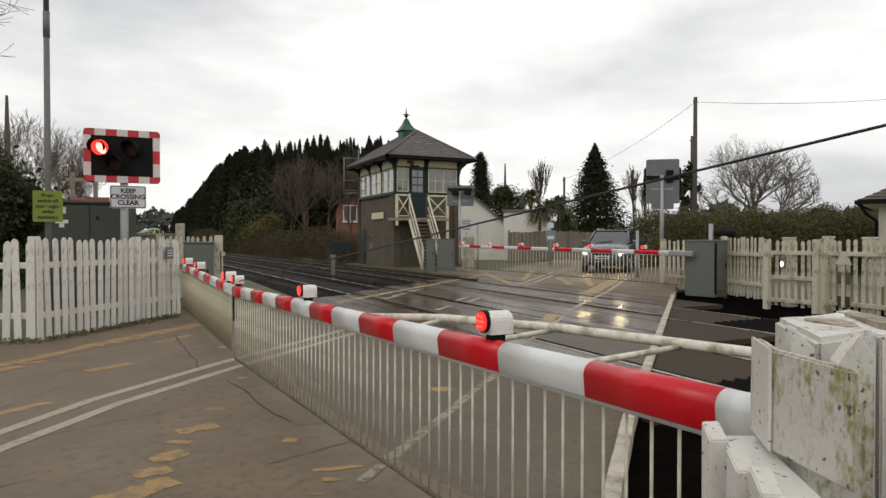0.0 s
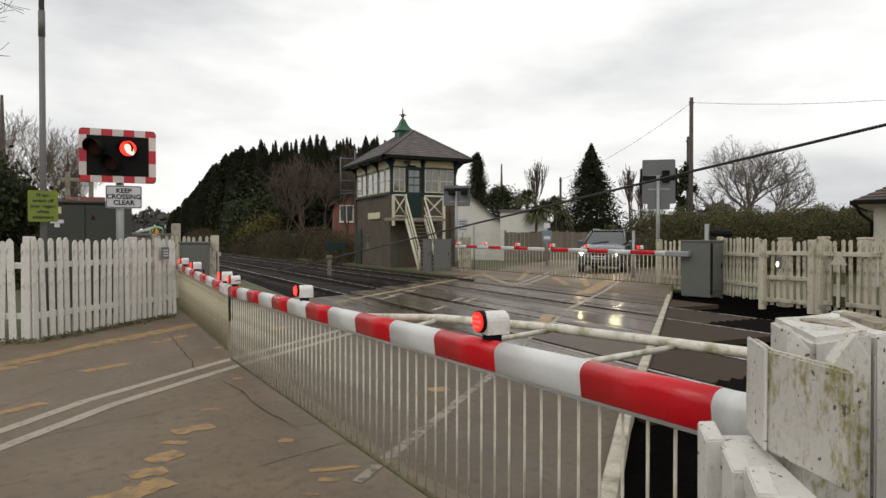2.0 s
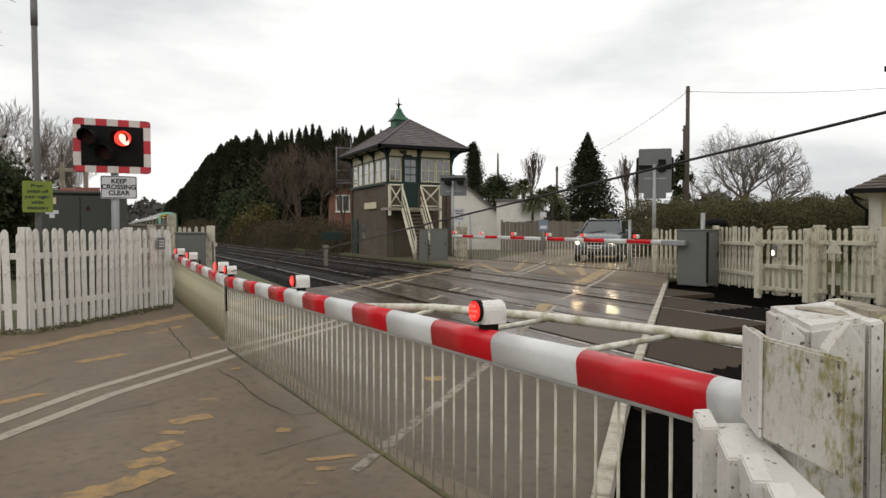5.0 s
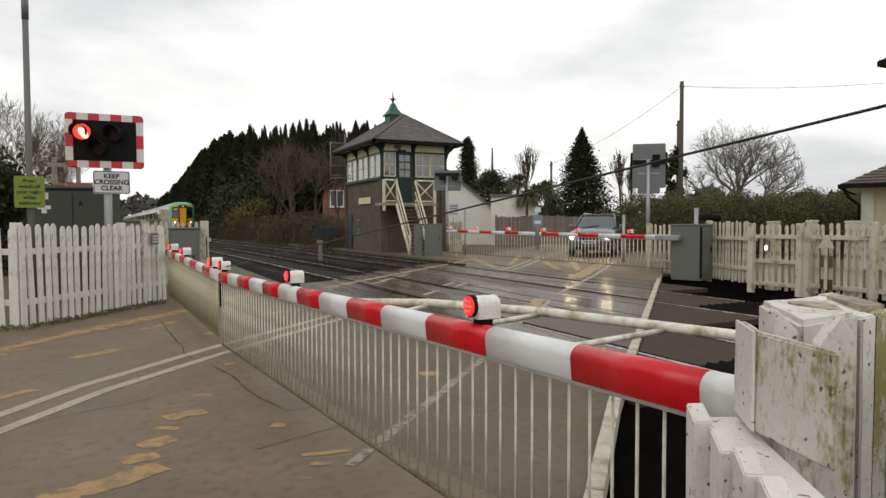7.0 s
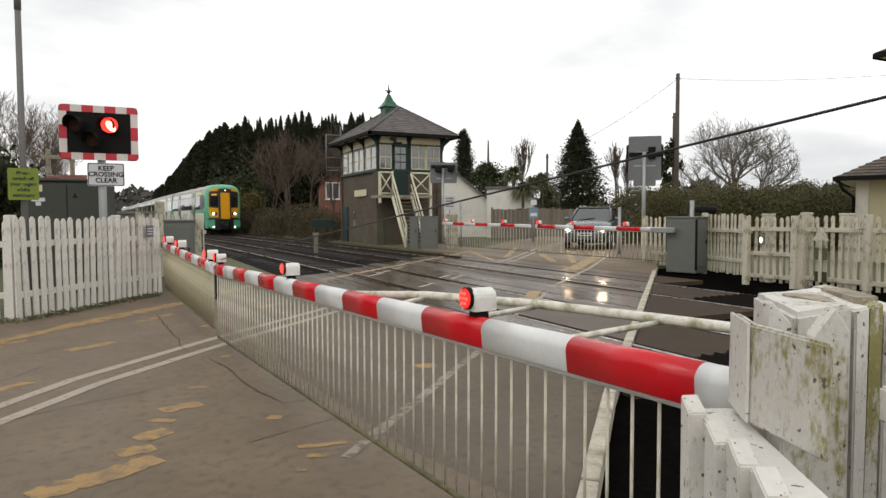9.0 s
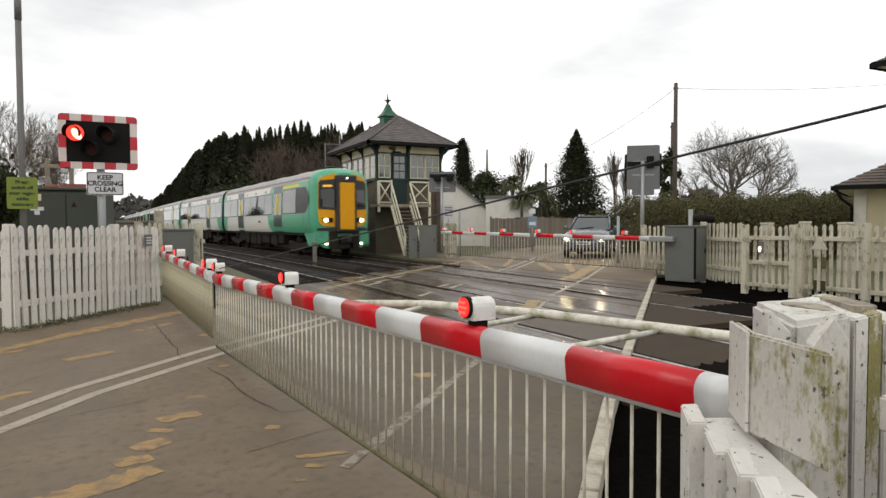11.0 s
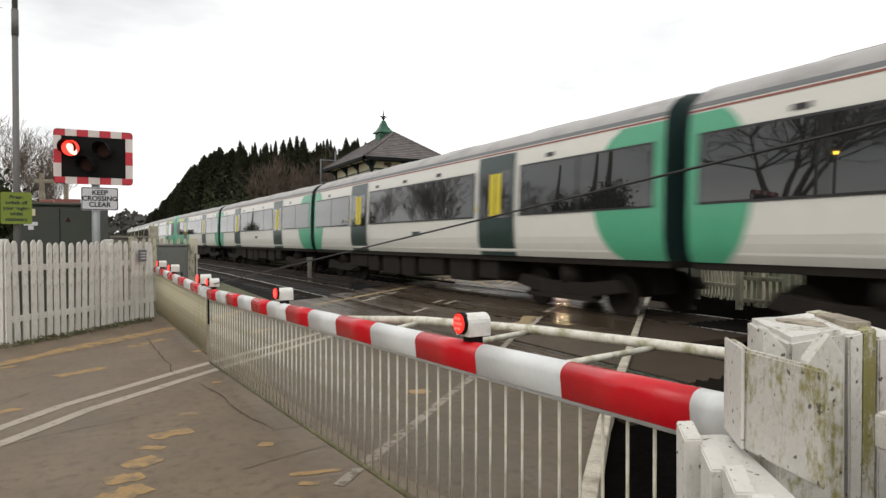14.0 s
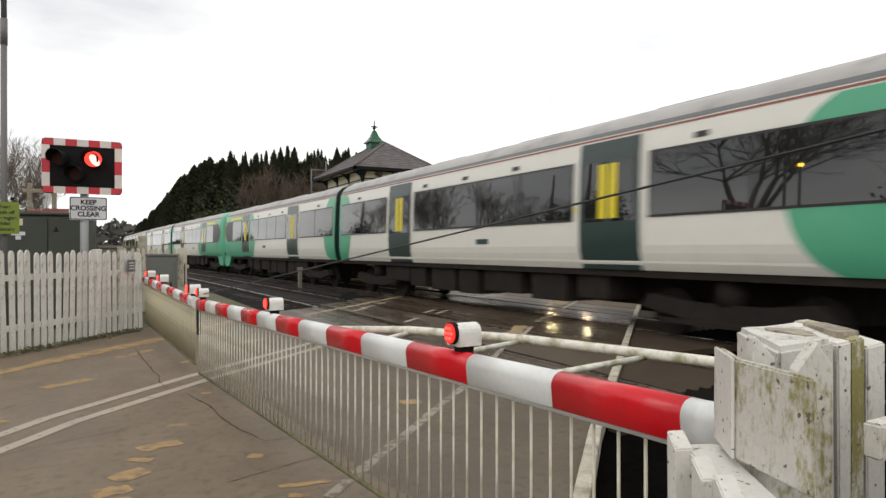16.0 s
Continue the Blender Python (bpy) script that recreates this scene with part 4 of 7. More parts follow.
def build_fences():
    picket_fence((-1.28, 11.05), (0.72, 13.65), 1.47, 0.148, 0.092, PICKET, "white painted picket fence with worn flaking tops", 1, 1)
    picket_fence((-7.5, 12.1), (-1.32, 11.1), 1.45, 0.150, 0.095, PICKET, "white painted picket fence beside the road", 1, 2)
    picket_fence((0.45, 17.35), (1.98, 17.25), 1.54, 0.13, 0.075, PICKET_OLD, "short white picket fence behind the barrier cabinet", 1, 3)
    n = thing("notice_plate", pose(0.50, 13.30, 1.2, 0, 0, 52), "small grey notice plate fixed to the white fence", "notice")
    part("plate", box(-0.1, 0.1, -0.05, -0.03, -0.11, 0.11, 0.004), SIGN_BACK, n)
    for k in range(3):
        part("bar", box(-0.07, 0.07, -0.054, -0.05, 0.04 - 0.05 * k, 0.06 - 0.05 * k), SIGN_WHITE, n)
    # far side
    picket_fence((14.35, 15.0), (14.45, 12.9), 1.42, 0.165, 0.078, PICKET_OLD, "cream picket fence behind the far barrier", -1, 4)
    picket_fence((14.1, 12.5), (13.45, 10.6), 1.5, 0.155, 0.076, PICKET_OLD, "grimy cream picket fence beside the barrier cabinet", -1, 5)
    picket_fence((12.75, 10.15), (12.85, 9.0), 1.42, 0.15, 0.074, PICKET_OLD, "grimy cream picket wicket gate closed", -1, 6, rails=(0.12, 0.62, 1.16), post_gap=1.1)
    picket_fence((12.95, 8.95), (12.9, -4.0), 1.44, 0.15, 0.074, PICKET_OLD, "grimy cream picket fence with rails and posts facing the line", -1, 7, rails=(0.15, 1.16), post_gap=1.35)
    for x, y, h, w in ((13.5, 10.25, 1.5, 0.2), (13.2, 9.1, 1.52, 0.16), (13.3, 8.3, 1.5, 0.2)):
        g = thing("gate_post", pose(x, y, 0), "thick weathered cream timber gate post", "post", "gate posts")
        part("shaft", box(-w / 2, w / 2, -w / 2, w / 2, -0.2, h - 0.05, 0.015), PICKET_OLD, g)
        part("cap", box(-w / 2 - 0.012, w / 2 + 0.012, -w / 2 - 0.012, w / 2 + 0.012, h - 0.05, h, 0.012), PICKET_OLD, g)
    # bird-house shaped plates and the gate light on the far fence
    s = thing("fence_sign", pose(12.72, 8.45, 0, 0, 0, 90), "weathered house-shaped sign plates fixed to the fence", "sign")
    part("gable_plate", prism([(-0.17, 0.95), (0.17, 0.95), (0.0, 1.22)], "y", 0.0, 0.03), PICKET_OLD, s)
    part("upright", box(-0.03, 0.03, 0.003, 0.028, 0.1, 0.95), PICKET_OLD, s)
    part("plate", box(-0.13, 0.13, -0.01, 0.003, 0.56, 0.80, 0.004), HEDGE, s, "mossy green square plate")
    part("plate", box(-0.13, 0.13, -0.01, 0.003, 0.12, 0.32, 0.004), HEDGE, s, "mossy green square plate")
    g = thing("gate_lamp", pose(12.66, 9.75, 0.92), "small lit white lamp on the wicket gate", "lamp")
    part("back", box(-0.03, 0.02, -0.05, 0.05, -0.1, 0.16), SIGN_BACK, g)
    bm = bmesh.new()
    bmesh.ops.create_uvsphere(bm, u_segments=12, v_segments=8, radius=0.036, matrix=Matrix.Diagonal((0.6, 0.9, 1.7, 1)))
    at(part("lens", bm, TRAIN_LIGHT, g), -0.05, 0, 0)


def build_near_corner():
    # heavy old timbers right in front of the camera, set square to the view
    here = pose(0, 0, 0, 0, 0, -24.95)
    rng = random.Random(12)

    def timber(pts, z0, z1, bevel=0.008, tilt=None, jitter=0.004):
        """Upright timber with a ground outline, its top lowered or raised corner by corner."""
        bm = bmesh.new()
        n = len(pts)
        tilt = tilt or [0] * n
        lo = [bm.verts.new((x, y, z0)) for x, y in pts]
        hi = [bm.verts.new((x, y, z1 + t)) for (x, y), t in zip(pts, tilt)]
        for k in range(n):
            bm.faces.new((lo[k], lo[(k + 1) % n], hi[(k + 1) % n], hi[k]))
        bm.faces.new(lo[::-1])
        bm.faces.new(hi)
        bmesh.ops.recalc_face_normals(bm, faces=bm.faces[:])
        bmesh.ops.bevel(bm, geom=bm.edges[:], offset=bevel, segments=2, affect="EDGES")
        bmesh.ops.subdivide_edges(bm, edges=[e for e in bm.edges if e.calc_length() > 0.12], cuts=5)
        for v in bm.verts:
            v.co += noise.noise_vector(v.co * 9) * jitter
        return bm
    p = thing("gate_post", here, "massive white painted timber post with a weathered top", "post", "gate posts")
    part("shaft", timber([(0.87, 1.72), (0.785, 1.37), (0.965, 1.45), (1.06, 1.79)], -0.2, 1.262, 0.012, [0.0, -0.004, 0.004, 0.004]), POST_CLEAN, p)
    bm = bmesh.new()
    ring = []
    for k in range(22):
        a = 2 * math.pi * k / 22
        r = 1 + 0.14 * math.sin(3 * a + 0.5) + rng.uniform(-0.07, 0.07)
        ring.append((0.955 + 0.042 * r * math.cos(a), 1.60 + 0.085 * r * math.sin(a)))
    part("end_grain", timber(ring, 1.255, 1.2665, 0.001, jitter=0.001), POST_WOOD, p, "bare cracked end grain on top")
    q = thing("gate_post", here, "split rotten white timber post beside the massive post", "post", "gate posts")
    for k, (x0, x1, y0, y1, h) in enumerate(((0.985, 1.03, 1.47, 1.80, 1.262), (1.034, 1.085, 1.50, 1.84, 1.268), (1.09, 1.15, 1.52, 1.86, 1.250))):
        part("split_timber", timber([(x0, y0), (x1, y0 + 0.02), (x1 + 0.06, y1), (x0 + 0.06, y1)], -0.2, h, 0.005, [-0.012, -0.004, 0.006, 0], 0.006), POST_CLEAN if k != 1 else POST_WHITE, q)
    part("end_grain", timber([(1.03, 1.54), (1.10, 1.56), (1.13, 1.74), (1.06, 1.73)], 1.255, 1.272, 0.002, jitter=0.003), POST_WOOD, q, "bare cracked end grain on top")
    b = thing("end_board", here, "wide white painted board with green algae and flaking edges", "board")
    part("plank", timber([(0.692, 1.45), (0.654, 1.295), (0.683, 1.086), (0.695, 1.088), (0.674, 1.30), (0.708, 1.45)], 1.045, 1.25, 0.005, jitter=0.002), POST_WHITE, b)
    part("edge_batten", timber([(0.684, 1.452), (0.648, 1.300), (0.653, 1.296), (0.69, 1.449)], 1.046, 1.253, 0.002, jitter=0.001), POST_CLEAN, b)
    part("rail_leg", timber([(0.685, 1.30), (0.68, 1.22), (0.74, 1.22), (0.74, 1.30)], -0.2, 1.06, 0.004), POST_WHITE, b)
    f = thing("paling_fence", here, "chunky white paling fence with mossy peeling paint", "fence", "picket fences")
    def paling(xc, y, w, top, slant, lean, left=1.0):
        """Thick pointed paling facing the road: a peak with a sawn slope to either side."""
        out = [(xc - w / 2, -0.2), (xc + w / 2, -0.2), (xc + w / 2, top - slant), (xc + 0.006 - 0.03 * (1 - left), top), (xc - w / 2, top - left * slant - 0.004)]
        bm = prism(out, "y", y, y + 0.032)
        for v in bm.verts:
            v.co.y += lean * (v.co.x - xc)
        bmesh.ops.bevel(bm, geom=bm.edges[:], offset=0.003, segments=1, affect="EDGES")
        bmesh.ops.subdivide_edges(bm, edges=[e for e in bm.edges if e.calc_length() > 0.2], cuts=6)
        for v in bm.verts:
            v.co += noise.noise_vector(v.co * 9) * 0.003
        return bm
    part("paling", paling(0.742, 1.345, 0.056, 1.290, 0.050, 0.25, 0.0), POST_CLEAN, f)
    part("paling", paling(0.807, 1.275, 0.090, 1.285, 0.052, 0.25), POST_WHITE, f)
    part("cross_rail", timber([(0.85, 1.20), (0.86, 1.16), (1.35, 1.36), (1.34, 1.40)], 1.08, 1.15, 0.005), POST_WHITE, f)
    for k in range(4):
        x = 0.93 + 0.15 * k
        part("paling", timber([(x, 1.12 + 0.06 * k), (x + 0.01, 1.09 + 0.06 * k), (x + 0.10, 1.13 + 0.06 * k), (x + 0.09, 1.16 + 0.06 * k)], -0.2, 1.24, 0.004, [-0.03, -0.035, 0.03, 0.03]), POST_WHITE, f)
    lowf = thing("paling_fence", here, "low white paling fence with a flat top rail under the boom", "fence", "picket fences")
    part("top_rail", timber([(0.615, 1.46), (0.515, 0.80), (0.60, 0.80), (0.70, 1.46)], 0.985, 1.03, 0.004, jitter=0.001), POST_CLEAN, lowf)
    for k, (x, y) in enumerate(((0.578, 1.43), (0.566, 1.275), (0.545, 1.135), (0.525, 1.0))):
        part("paling", timber([(x, y + 0.028), (x - 0.004, y - 0.028), (x + 0.036, y - 0.028), (x + 0.04, y + 0.028)], -0.2, 1.065 - 0.012 * (k == 1), 0.003,
                              [0.0, -0.03, -0.03, 0.0], 0.003), POST_CLEAN, lowf)


# ---- signals, signs, poles ----
def disc(r, depth, seg=20, axis="Y", bm=None, m=None):
    bm = bm or bmesh.new()
    rot_ = Matrix.Rotation(math.pi / 2, 4, "X") if axis == "Y" else Matrix()
    bmesh.ops.create_cone(bm, cap_ends=True, segments=seg, radius1=r, radius2=r, depth=depth, matrix=(m or Matrix()) @ rot_)
    return bm


def rounded(w, h, r, y0, y1):
    pts = []
    for cx, cz, a0 in ((w / 2 - r, h / 2 - r, 0), (-w / 2 + r, h / 2 - r, 90), (-w / 2 + r, -h / 2 + r, 180), (w / 2 - r, -h / 2 + r, 270)):
        for k in range(5):
            a = radians(a0 + 22.5 * k)
            pts.append((cx + r * math.cos(a), cz + r * math.sin(a)))
    return prism(pts, "y", y0, y1)


WIG_W, WIG_H = 1.20, 0.92


def wigwag(m, label, back=None):
    """Crossing signal: backboard with chequered border, two red lamps, one amber, hoods, pole."""
    t = thing("crossing_signal", m, label, "crossing signal", "crossing signals")
    hz = 2.90
    board = part("backboard", rounded(WIG_W, WIG_H, 0.06, 0.0, 0.03), BLACK, t)
    at(board, 0, 0, hz)
    if back:
        part("back_sheet", rounded(WIG_W - 0.02, WIG_H - 0.02, 0.06, 0.031, 0.036), back, board, "grey sheet back")
    bw = 0.115
    n_x, n_z = 7, 3
    for i in range(n_x):
        for sz in (-1, 1):
            w = WIG_W / n_x
            x = -WIG_W / 2 + w * i
            mt = REFLECT_RED if i % 2 == 0 else REFLECT_WHITE
            z0 = sz * (WIG_H / 2) - (bw if sz > 0 else 0)
            inset = 0.012 if i in (0, n_x - 1) else 0.0
            part("border_red" if mt is REFLECT_RED else "border_white",
                 box(x + (inset if i == 0 else 0), x + w - (inset if i == n_x - 1 else 0), -0.008, -0.002, z0 + (inset if sz < 0 else 0), z0 + bw - (inset if sz > 0 else 0)), mt, board)
    inner = WIG_H - 2 * bw
    for i in range(n_z):
        for sx in (-1, 1):
            h = inner / n_z
            z = -inner / 2 + h * i
            mt = REFLECT_WHITE if i % 2 == 0 else REFLECT_RED
            x0 = sx * WIG_W / 2 - (bw if sx > 0 else 0)
            part("border_white" if mt is REFLECT_WHITE else "border_red", box(x0, x0 + bw, -0.008, -0.002, z, z + h), mt, board)
    for x, z in ((-0.34, 0.12), (0.16, 0.12), (-0.09, -0.13)):
        lp = part("lamp", disc(0.135, 0.08), BLACK, t)
        at(lp, x, -0.05, hz + z, -18)
        part("lens", disc(0.105, 0.02, m=Matrix.Translation((0, -0.048, 0))), LENS_OFF, lp)
        bm = bmesh.new()
        pts = []
        for q in range(13):
            a = radians(-25 + 230 * q / 12)
            for r, y in ((0.125, -0.04), (0.132, -0.30 + 0.1 * abs(q - 6) / 6), (0.125, -0.30 + 0.1 * abs(q - 6) / 6), (0.118, -0.04)):
                pts.append(bm.verts.new((r * math.cos(a), y, r * math.sin(a))))
        for q in range(12):
            for j in range(4):
                bm.faces.new((pts[4 * q + j], pts[4 * q + (j + 1) % 4], pts[4 * q + 4 + (j + 1) % 4], pts[4 * q + 4 + j]))
        part("hood", bm, BLACK, lp)
    part("pole", tube([(0.02, 0.09, -0.2), (0.02, 0.09, hz + 0.2)], 0.065, 12), STEEL, t)
    for z in (-0.25, 0.2):
        part("bracket", box(-0.35, 0.35, 0.032, 0.06, hz + z - 0.02, hz + z + 0.02), STEEL, t)
    return t


SIGNAL_POSE = pose(-0.235, 12.72, 0, 0, 0, -1)


def build_signals():
    s = wigwag(SIGNAL_POSE, "flashing red crossing signal with red and white chequered border")
    pl = part("sign_plate", rounded(0.58, 0.40, 0.03, -0.005, 0.008), SIGN_WHITE, s, "white plate with black border reading keep crossing clear")
    at(pl, 0.085, 0.0, 2.195)
    pl.matrix_basis = pl.matrix_basis @ Matrix.Scale(0.98, 4)
    bd = part("border", rounded(0.565, 0.385, 0.028, -0.007, -0.005), BLACK, pl)
    part("face", rounded(0.54, 0.36, 0.025, -0.0095, -0.007), SIGN_WHITE, pl)
    for k, w in enumerate(("KEEP", "CROSSING", "CLEAR")):
        letters(w, 0.114, BLACK, pl, pose(0, -0.0115, 0.105 - 0.105 * k, 90))
    wigwag(pose(15.95, 16.85, 0.48, 0, 0, ROAD_TURN + 180 + 8), "grey back of a crossing signal facing the far road")
    e = thing("sign_plate", pose(15.95, 16.85, 2.62, 0, 0, ROAD_TURN + 8), "grey back of a small plate on the signal pole", "sign")
    part("plate", rounded(0.72, 0.34, 0.03, -0.05, -0.03), SIGN_BACK, e)
    part("clip", box(-0.05, 0.05, -0.07, -0.05, -0.05, 0.05), STEEL, e)
    b = thing("signal_shield", pose(15.95, 16.85, 0, 0, 0, ROAD_TURN + 8), "grey steel backing shield of the far signal", "sign")
    part("shield", rounded(1.06, 1.48, 0.05, -0.052, -0.036), SIGN_BACK, b)
    b.children[0].matrix_basis = pose(0, 0, 3.38)
    part("dark_band", box(-0.52, 0.52, -0.075, -0.054, 3.42, 3.58), BLACK, b)
    part("hinge_box", box(0.1, 0.34, -0.16, -0.076, 3.35, 3.75, 0.02), BLACK, b)
    w = wigwag(pose(13.22, 26.55, 0.5, 0, 0, ROAD_TURN + 180 + 12), "grey crossing signal seen from behind beside the signal box", SIGN_BACK)
    for x in (-0.36, 0.20):
        part("lamp_case", box(x - 0.15, x + 0.15, 0.14, 0.34, 2.92, 3.18, 0.05), BLACK, w, "black lamp case")
    part("lamp_arm", box(-0.55, 0.55, 0.10, 0.16, 3.12, 3.24), BLACK, w)
    # small pole with a lamp at the far cabinet
    p = thing("pedestrian_signal", pose(14.35, 13.3, 0), "short grey post with a small dark red hooded lamp", "signal")
    part("post", tube([(0, 0, -0.1), (0, 0, 1.88)], 0.06, 10), STEEL, p)
    part("hood", tube([(0.06, -0.06, 1.62), (0.2, -0.155, 1.62), (0.48, -0.35, 1.60)], [0.06, 0.12, 0.10], 12), BLACK, p)
    part("lens", tube([(0.5, -0.36, 1.60), (0.52, -0.375, 1.60)], 0.09, 12), LENS_OFF, p, "dark red lens")
    for x, y, h in ((15.55, 17.6, 1.75), (14.55, 27.4, 2.1)):
        q = thing("post", pose(x, y, 0), "plain grey steel post behind the barrier", "post")
        part("shaft", tube([(0, 0, -0.1), (0, 0, h)], 0.05, 8), STEEL, q)
    w = thing("notice_board", pose(13.9, 27.3, 0, 0, 0, -25), "small white warning notice on a post by the signal box", "sign")
    part("plate", box(-0.26, 0.26, -0.02, 0.02, 1.75, 2.4, 0.01), SIGN_WHITE, w)
    for k in range(4):
        part("bar", box(-0.18, 0.18, -0.026, -0.02, 2.25 - 0.12 * k, 2.3 - 0.12 * k), SIGN_BACK, w)
    part("post", tube([(0, 0.03, -0.1), (0, 0.03, 2.4)], 0.035, 8), STEEL, w)
    w = thing("road_sign", pose(18.6, 27.3, 0.1, 0, 0, -30), "small blue and white road sign far down the road", "sign")
    part("plate", rounded(0.46, 0.56, 0.05, -0.02, 0.01), SIGN_BLUE, w)
    w.children[0].matrix_basis = pose(0, 0, 1.5)
    part("upper_plate", box(-0.15, 0.15, -0.02, 0.01, 1.9, 2.15), SIGN_WHITE, w)
    part("white_panel", box(-0.16, 0.16, -0.026, -0.021, 1.34, 1.50), SIGN_WHITE, w, "white panel on the blue sign")
    part("post", tube([(0, 0.04, -0.1), (0, 0.04, 2.2)], 0.04, 8), STEEL, w)
    # lamp post with the lime sign
    l = thing("lamp_post", pose(-1.27, 11.9, 0), "tall grey steel lamp post with a collar", "lamp post")
    part("lower_shaft", tube([(0, 0, -0.1), (0, 0, 4.95)], [0.05, 0.042], 14), LAMP_POST, l)
    part("collar", tube([(0, 0, 4.6), (0, 0, 5.0)], 0.049, 14), LAMP_POST, l)
    part("upper_shaft", tube([(0, 0, 4.95), (-0.01, 0, 8.2)], [0.04, 0.034], 12), LAMP_POST, l)
    part("lantern", box(-0.12, 0.12, -0.55, 0.1, 8.15, 8.3, 0.04), LAMP_POST, l)
    g = thing("engine_sign", pose(-1.26, 11.78, 1.97, 0, 0, 4), "lime green sign asking drivers to switch engines off", "sign")
    part("plate", rounded(0.40, 0.48, 0.02, -0.012, 0.0), SIGN_GREEN, g)
    for k, t in enumerate(("Please", "switch off", "your engine", "whilst", "stationary")):
        letters(t, 0.07, DKGREEN, g, pose(0, -0.0145, 0.165 - 0.084 * k, 90))
    part("clip", box(-0.03, 0.03, 0.0, 0.05, -0.1, 0.1), STEEL, g)
    # lit amber lantern up the road, mirrored in the passing windows
    k = thing("street_lamp", pose(-4.98, 13.75, 0), "slim grey street lamp with a lit amber lantern", "street lamp")
    part("shaft", tube([(0, 0, -0.1), (0, 0, 5.25)], [0.06, 0.045], 12), LAMP_POST, k)
    part("lantern", box(-0.07, 0.07, -0.07, 0.07, 5.38, 5.44, 0.015), LAMP_POST, k)
    part("lit_bulb", tube([(0, 0, 5.24), (0, 0, 5.38)], [0.075, 0.09], 12), AMBER, k, "lit amber bulb")
    # equipment cabinet behind the fence
    e = thing("equipment_cabinet", pose(-0.95, 15.3, 0, 0, 0, -8), "large dark green lineside equipment cabinet", "cabinet")
    part("body", box(-0.54, 0.86, -0.5, 0.5, -0.05, 2.16, 0.03), GREEN_BOX, e)
    part("roof", box(-0.58, 0.90, -0.54, 0.54, 2.16, 2.22, 0.02), GREEN_BOX, e)
    for x in (-0.52, 0.17):
        d = part("door", box(x, x + 0.67, -0.52, -0.5, 0.1, 2.10, 0.008), GREEN_BOX, e)
        part("handle", box(x + 0.58, x + 0.62, -0.55, -0.52, 1.05, 1.25), BLACK, d)
    part("label_plate", box(-0.42, -0.26, -0.526, -0.52, 1.96, 2.09), CREAM, e, "pale yellow label")
    part("label_plate", box(-0.45, -0.22, -0.526, -0.52, 1.77, 1.84), SIGN_WHITE, e, "white label")
    part("label_plate", box(-0.38, -0.29, -0.526, -0.52, 1.69, 1.766), SIGN_WHITE, e, "white label")
    part("warning_mark", prism([(0.25, 1.84), (0.35, 1.84), (0.30, 1.95)], "y", -0.526, -0.52), LENS_OFF, e, "faded red warning triangle")
    part("roof_marker", box(-0.2, 0.03, -0.5, -0.3, 2.22, 2.275, 0.012), T_RED, e, "orange-red marker on the roof")
    # wooden frame behind the cabinet
    h = thing("timber_frame", pose(-1.1, 19.5, 0, 0, 0, -10), "weathered timber post frame behind the cabinet", "frame")
    for x in (-0.45, 0.1, 0.75):
        part("post", box(x - 0.05, x + 0.05, -0.05, 0.05, -0.1, 3.2, 0.01), POST_WOOD, h)
    part("beam", box(-0.6, 0.95, -0.06, -0.03, 2.95, 3.05), POST_WOOD, h)
    part("orange_board", box(-0.15, 0.45, -0.1, -0.06, 2.45, 2.55), T_RED, h, "orange-red board")
    cp = thing("concrete_post", pose(0.985, 18.2, 0), "slim pale concrete post behind the fence", "post")
    part("shaft", box(-0.11, 0.11, -0.08, 0.08, -0.05, 1.86, 0.03), POST_PALE, cp)
    # short posts beside the tracks
    for x, y, hgt in ((6.95, 25.2, 0.85),):
        q = thing("marker_post", pose(x, y, -0.15), "short weathered post beside the track", "post", "marker posts")
        part("shaft", box(-0.07, 0.07, -0.07, 0.07, -0.1, hgt, 0.015), POST_GREY, q)
        part("cap", box(-0.10, 0.10, -0.09, 0.09, hgt, hgt + 0.12, 0.02), POST_GREY, q)
    sb = thing("name_board", pose(11.3, 39.5, 0, 0, 0, -20), "dark wooden board on two posts beside the line", "sign")
    part("board", box(-0.65, 0.65, -0.03, 0.03, 0.75, 1.25, 0.01), DKGREEN, sb)
    for x in (-0.5, 0.5):
        part("post", box(x - 0.05, x + 0.05, 0.03, 0.1, -0.1, 1.3), POLE, sb)
    # telegraph poles and wires
    for (x, y, h, r), lab in zip(((30.9, 29.9, 10.2, 0.16), (32.6, 31.8, 8.2, 0.13), (35.4, 49.8, 7.2, 0.13)),
                                 ("tall creosoted wooden telegraph pole", "shorter wooden pole wrapped in ivy", "slim wooden telegraph pole")):
        q = thing("telegraph_pole", pose(x, y, -0.1), lab, "telegraph pole", "telegraph poles")
        part("shaft", tube([(0, 0, -0.2), (0, 0, h)], [r, r * 0.72], 12), POLE, q)
        part("insulator", box(-0.16, 0.16, -0.04, 0.04, h - 0.35, h - 0.25), POLE, q)
    def wire(a, b, sag, label):
        a, b = Vector(a), Vector(b)
        pts = []
        for k in range(13):
            t = k / 12
            p = a.lerp(b, t)
            p.z -= sag * 4 * t * (1 - t)
            pts.append(p)
        solo("overhead_wire", tube(pts, 0.012, 5), CABLE, Matrix(), label, "wire", "overhead wires")
    wire((30.9, 29.9, 9.8), (35.4, 49.8, 6.9), 0.5, "thin black telephone wire between two poles")
    wire((30.9, 29.9, 9.8), (52.0, 6.0, 12.0), 1.6, "thin black telephone wire leading off a pole")


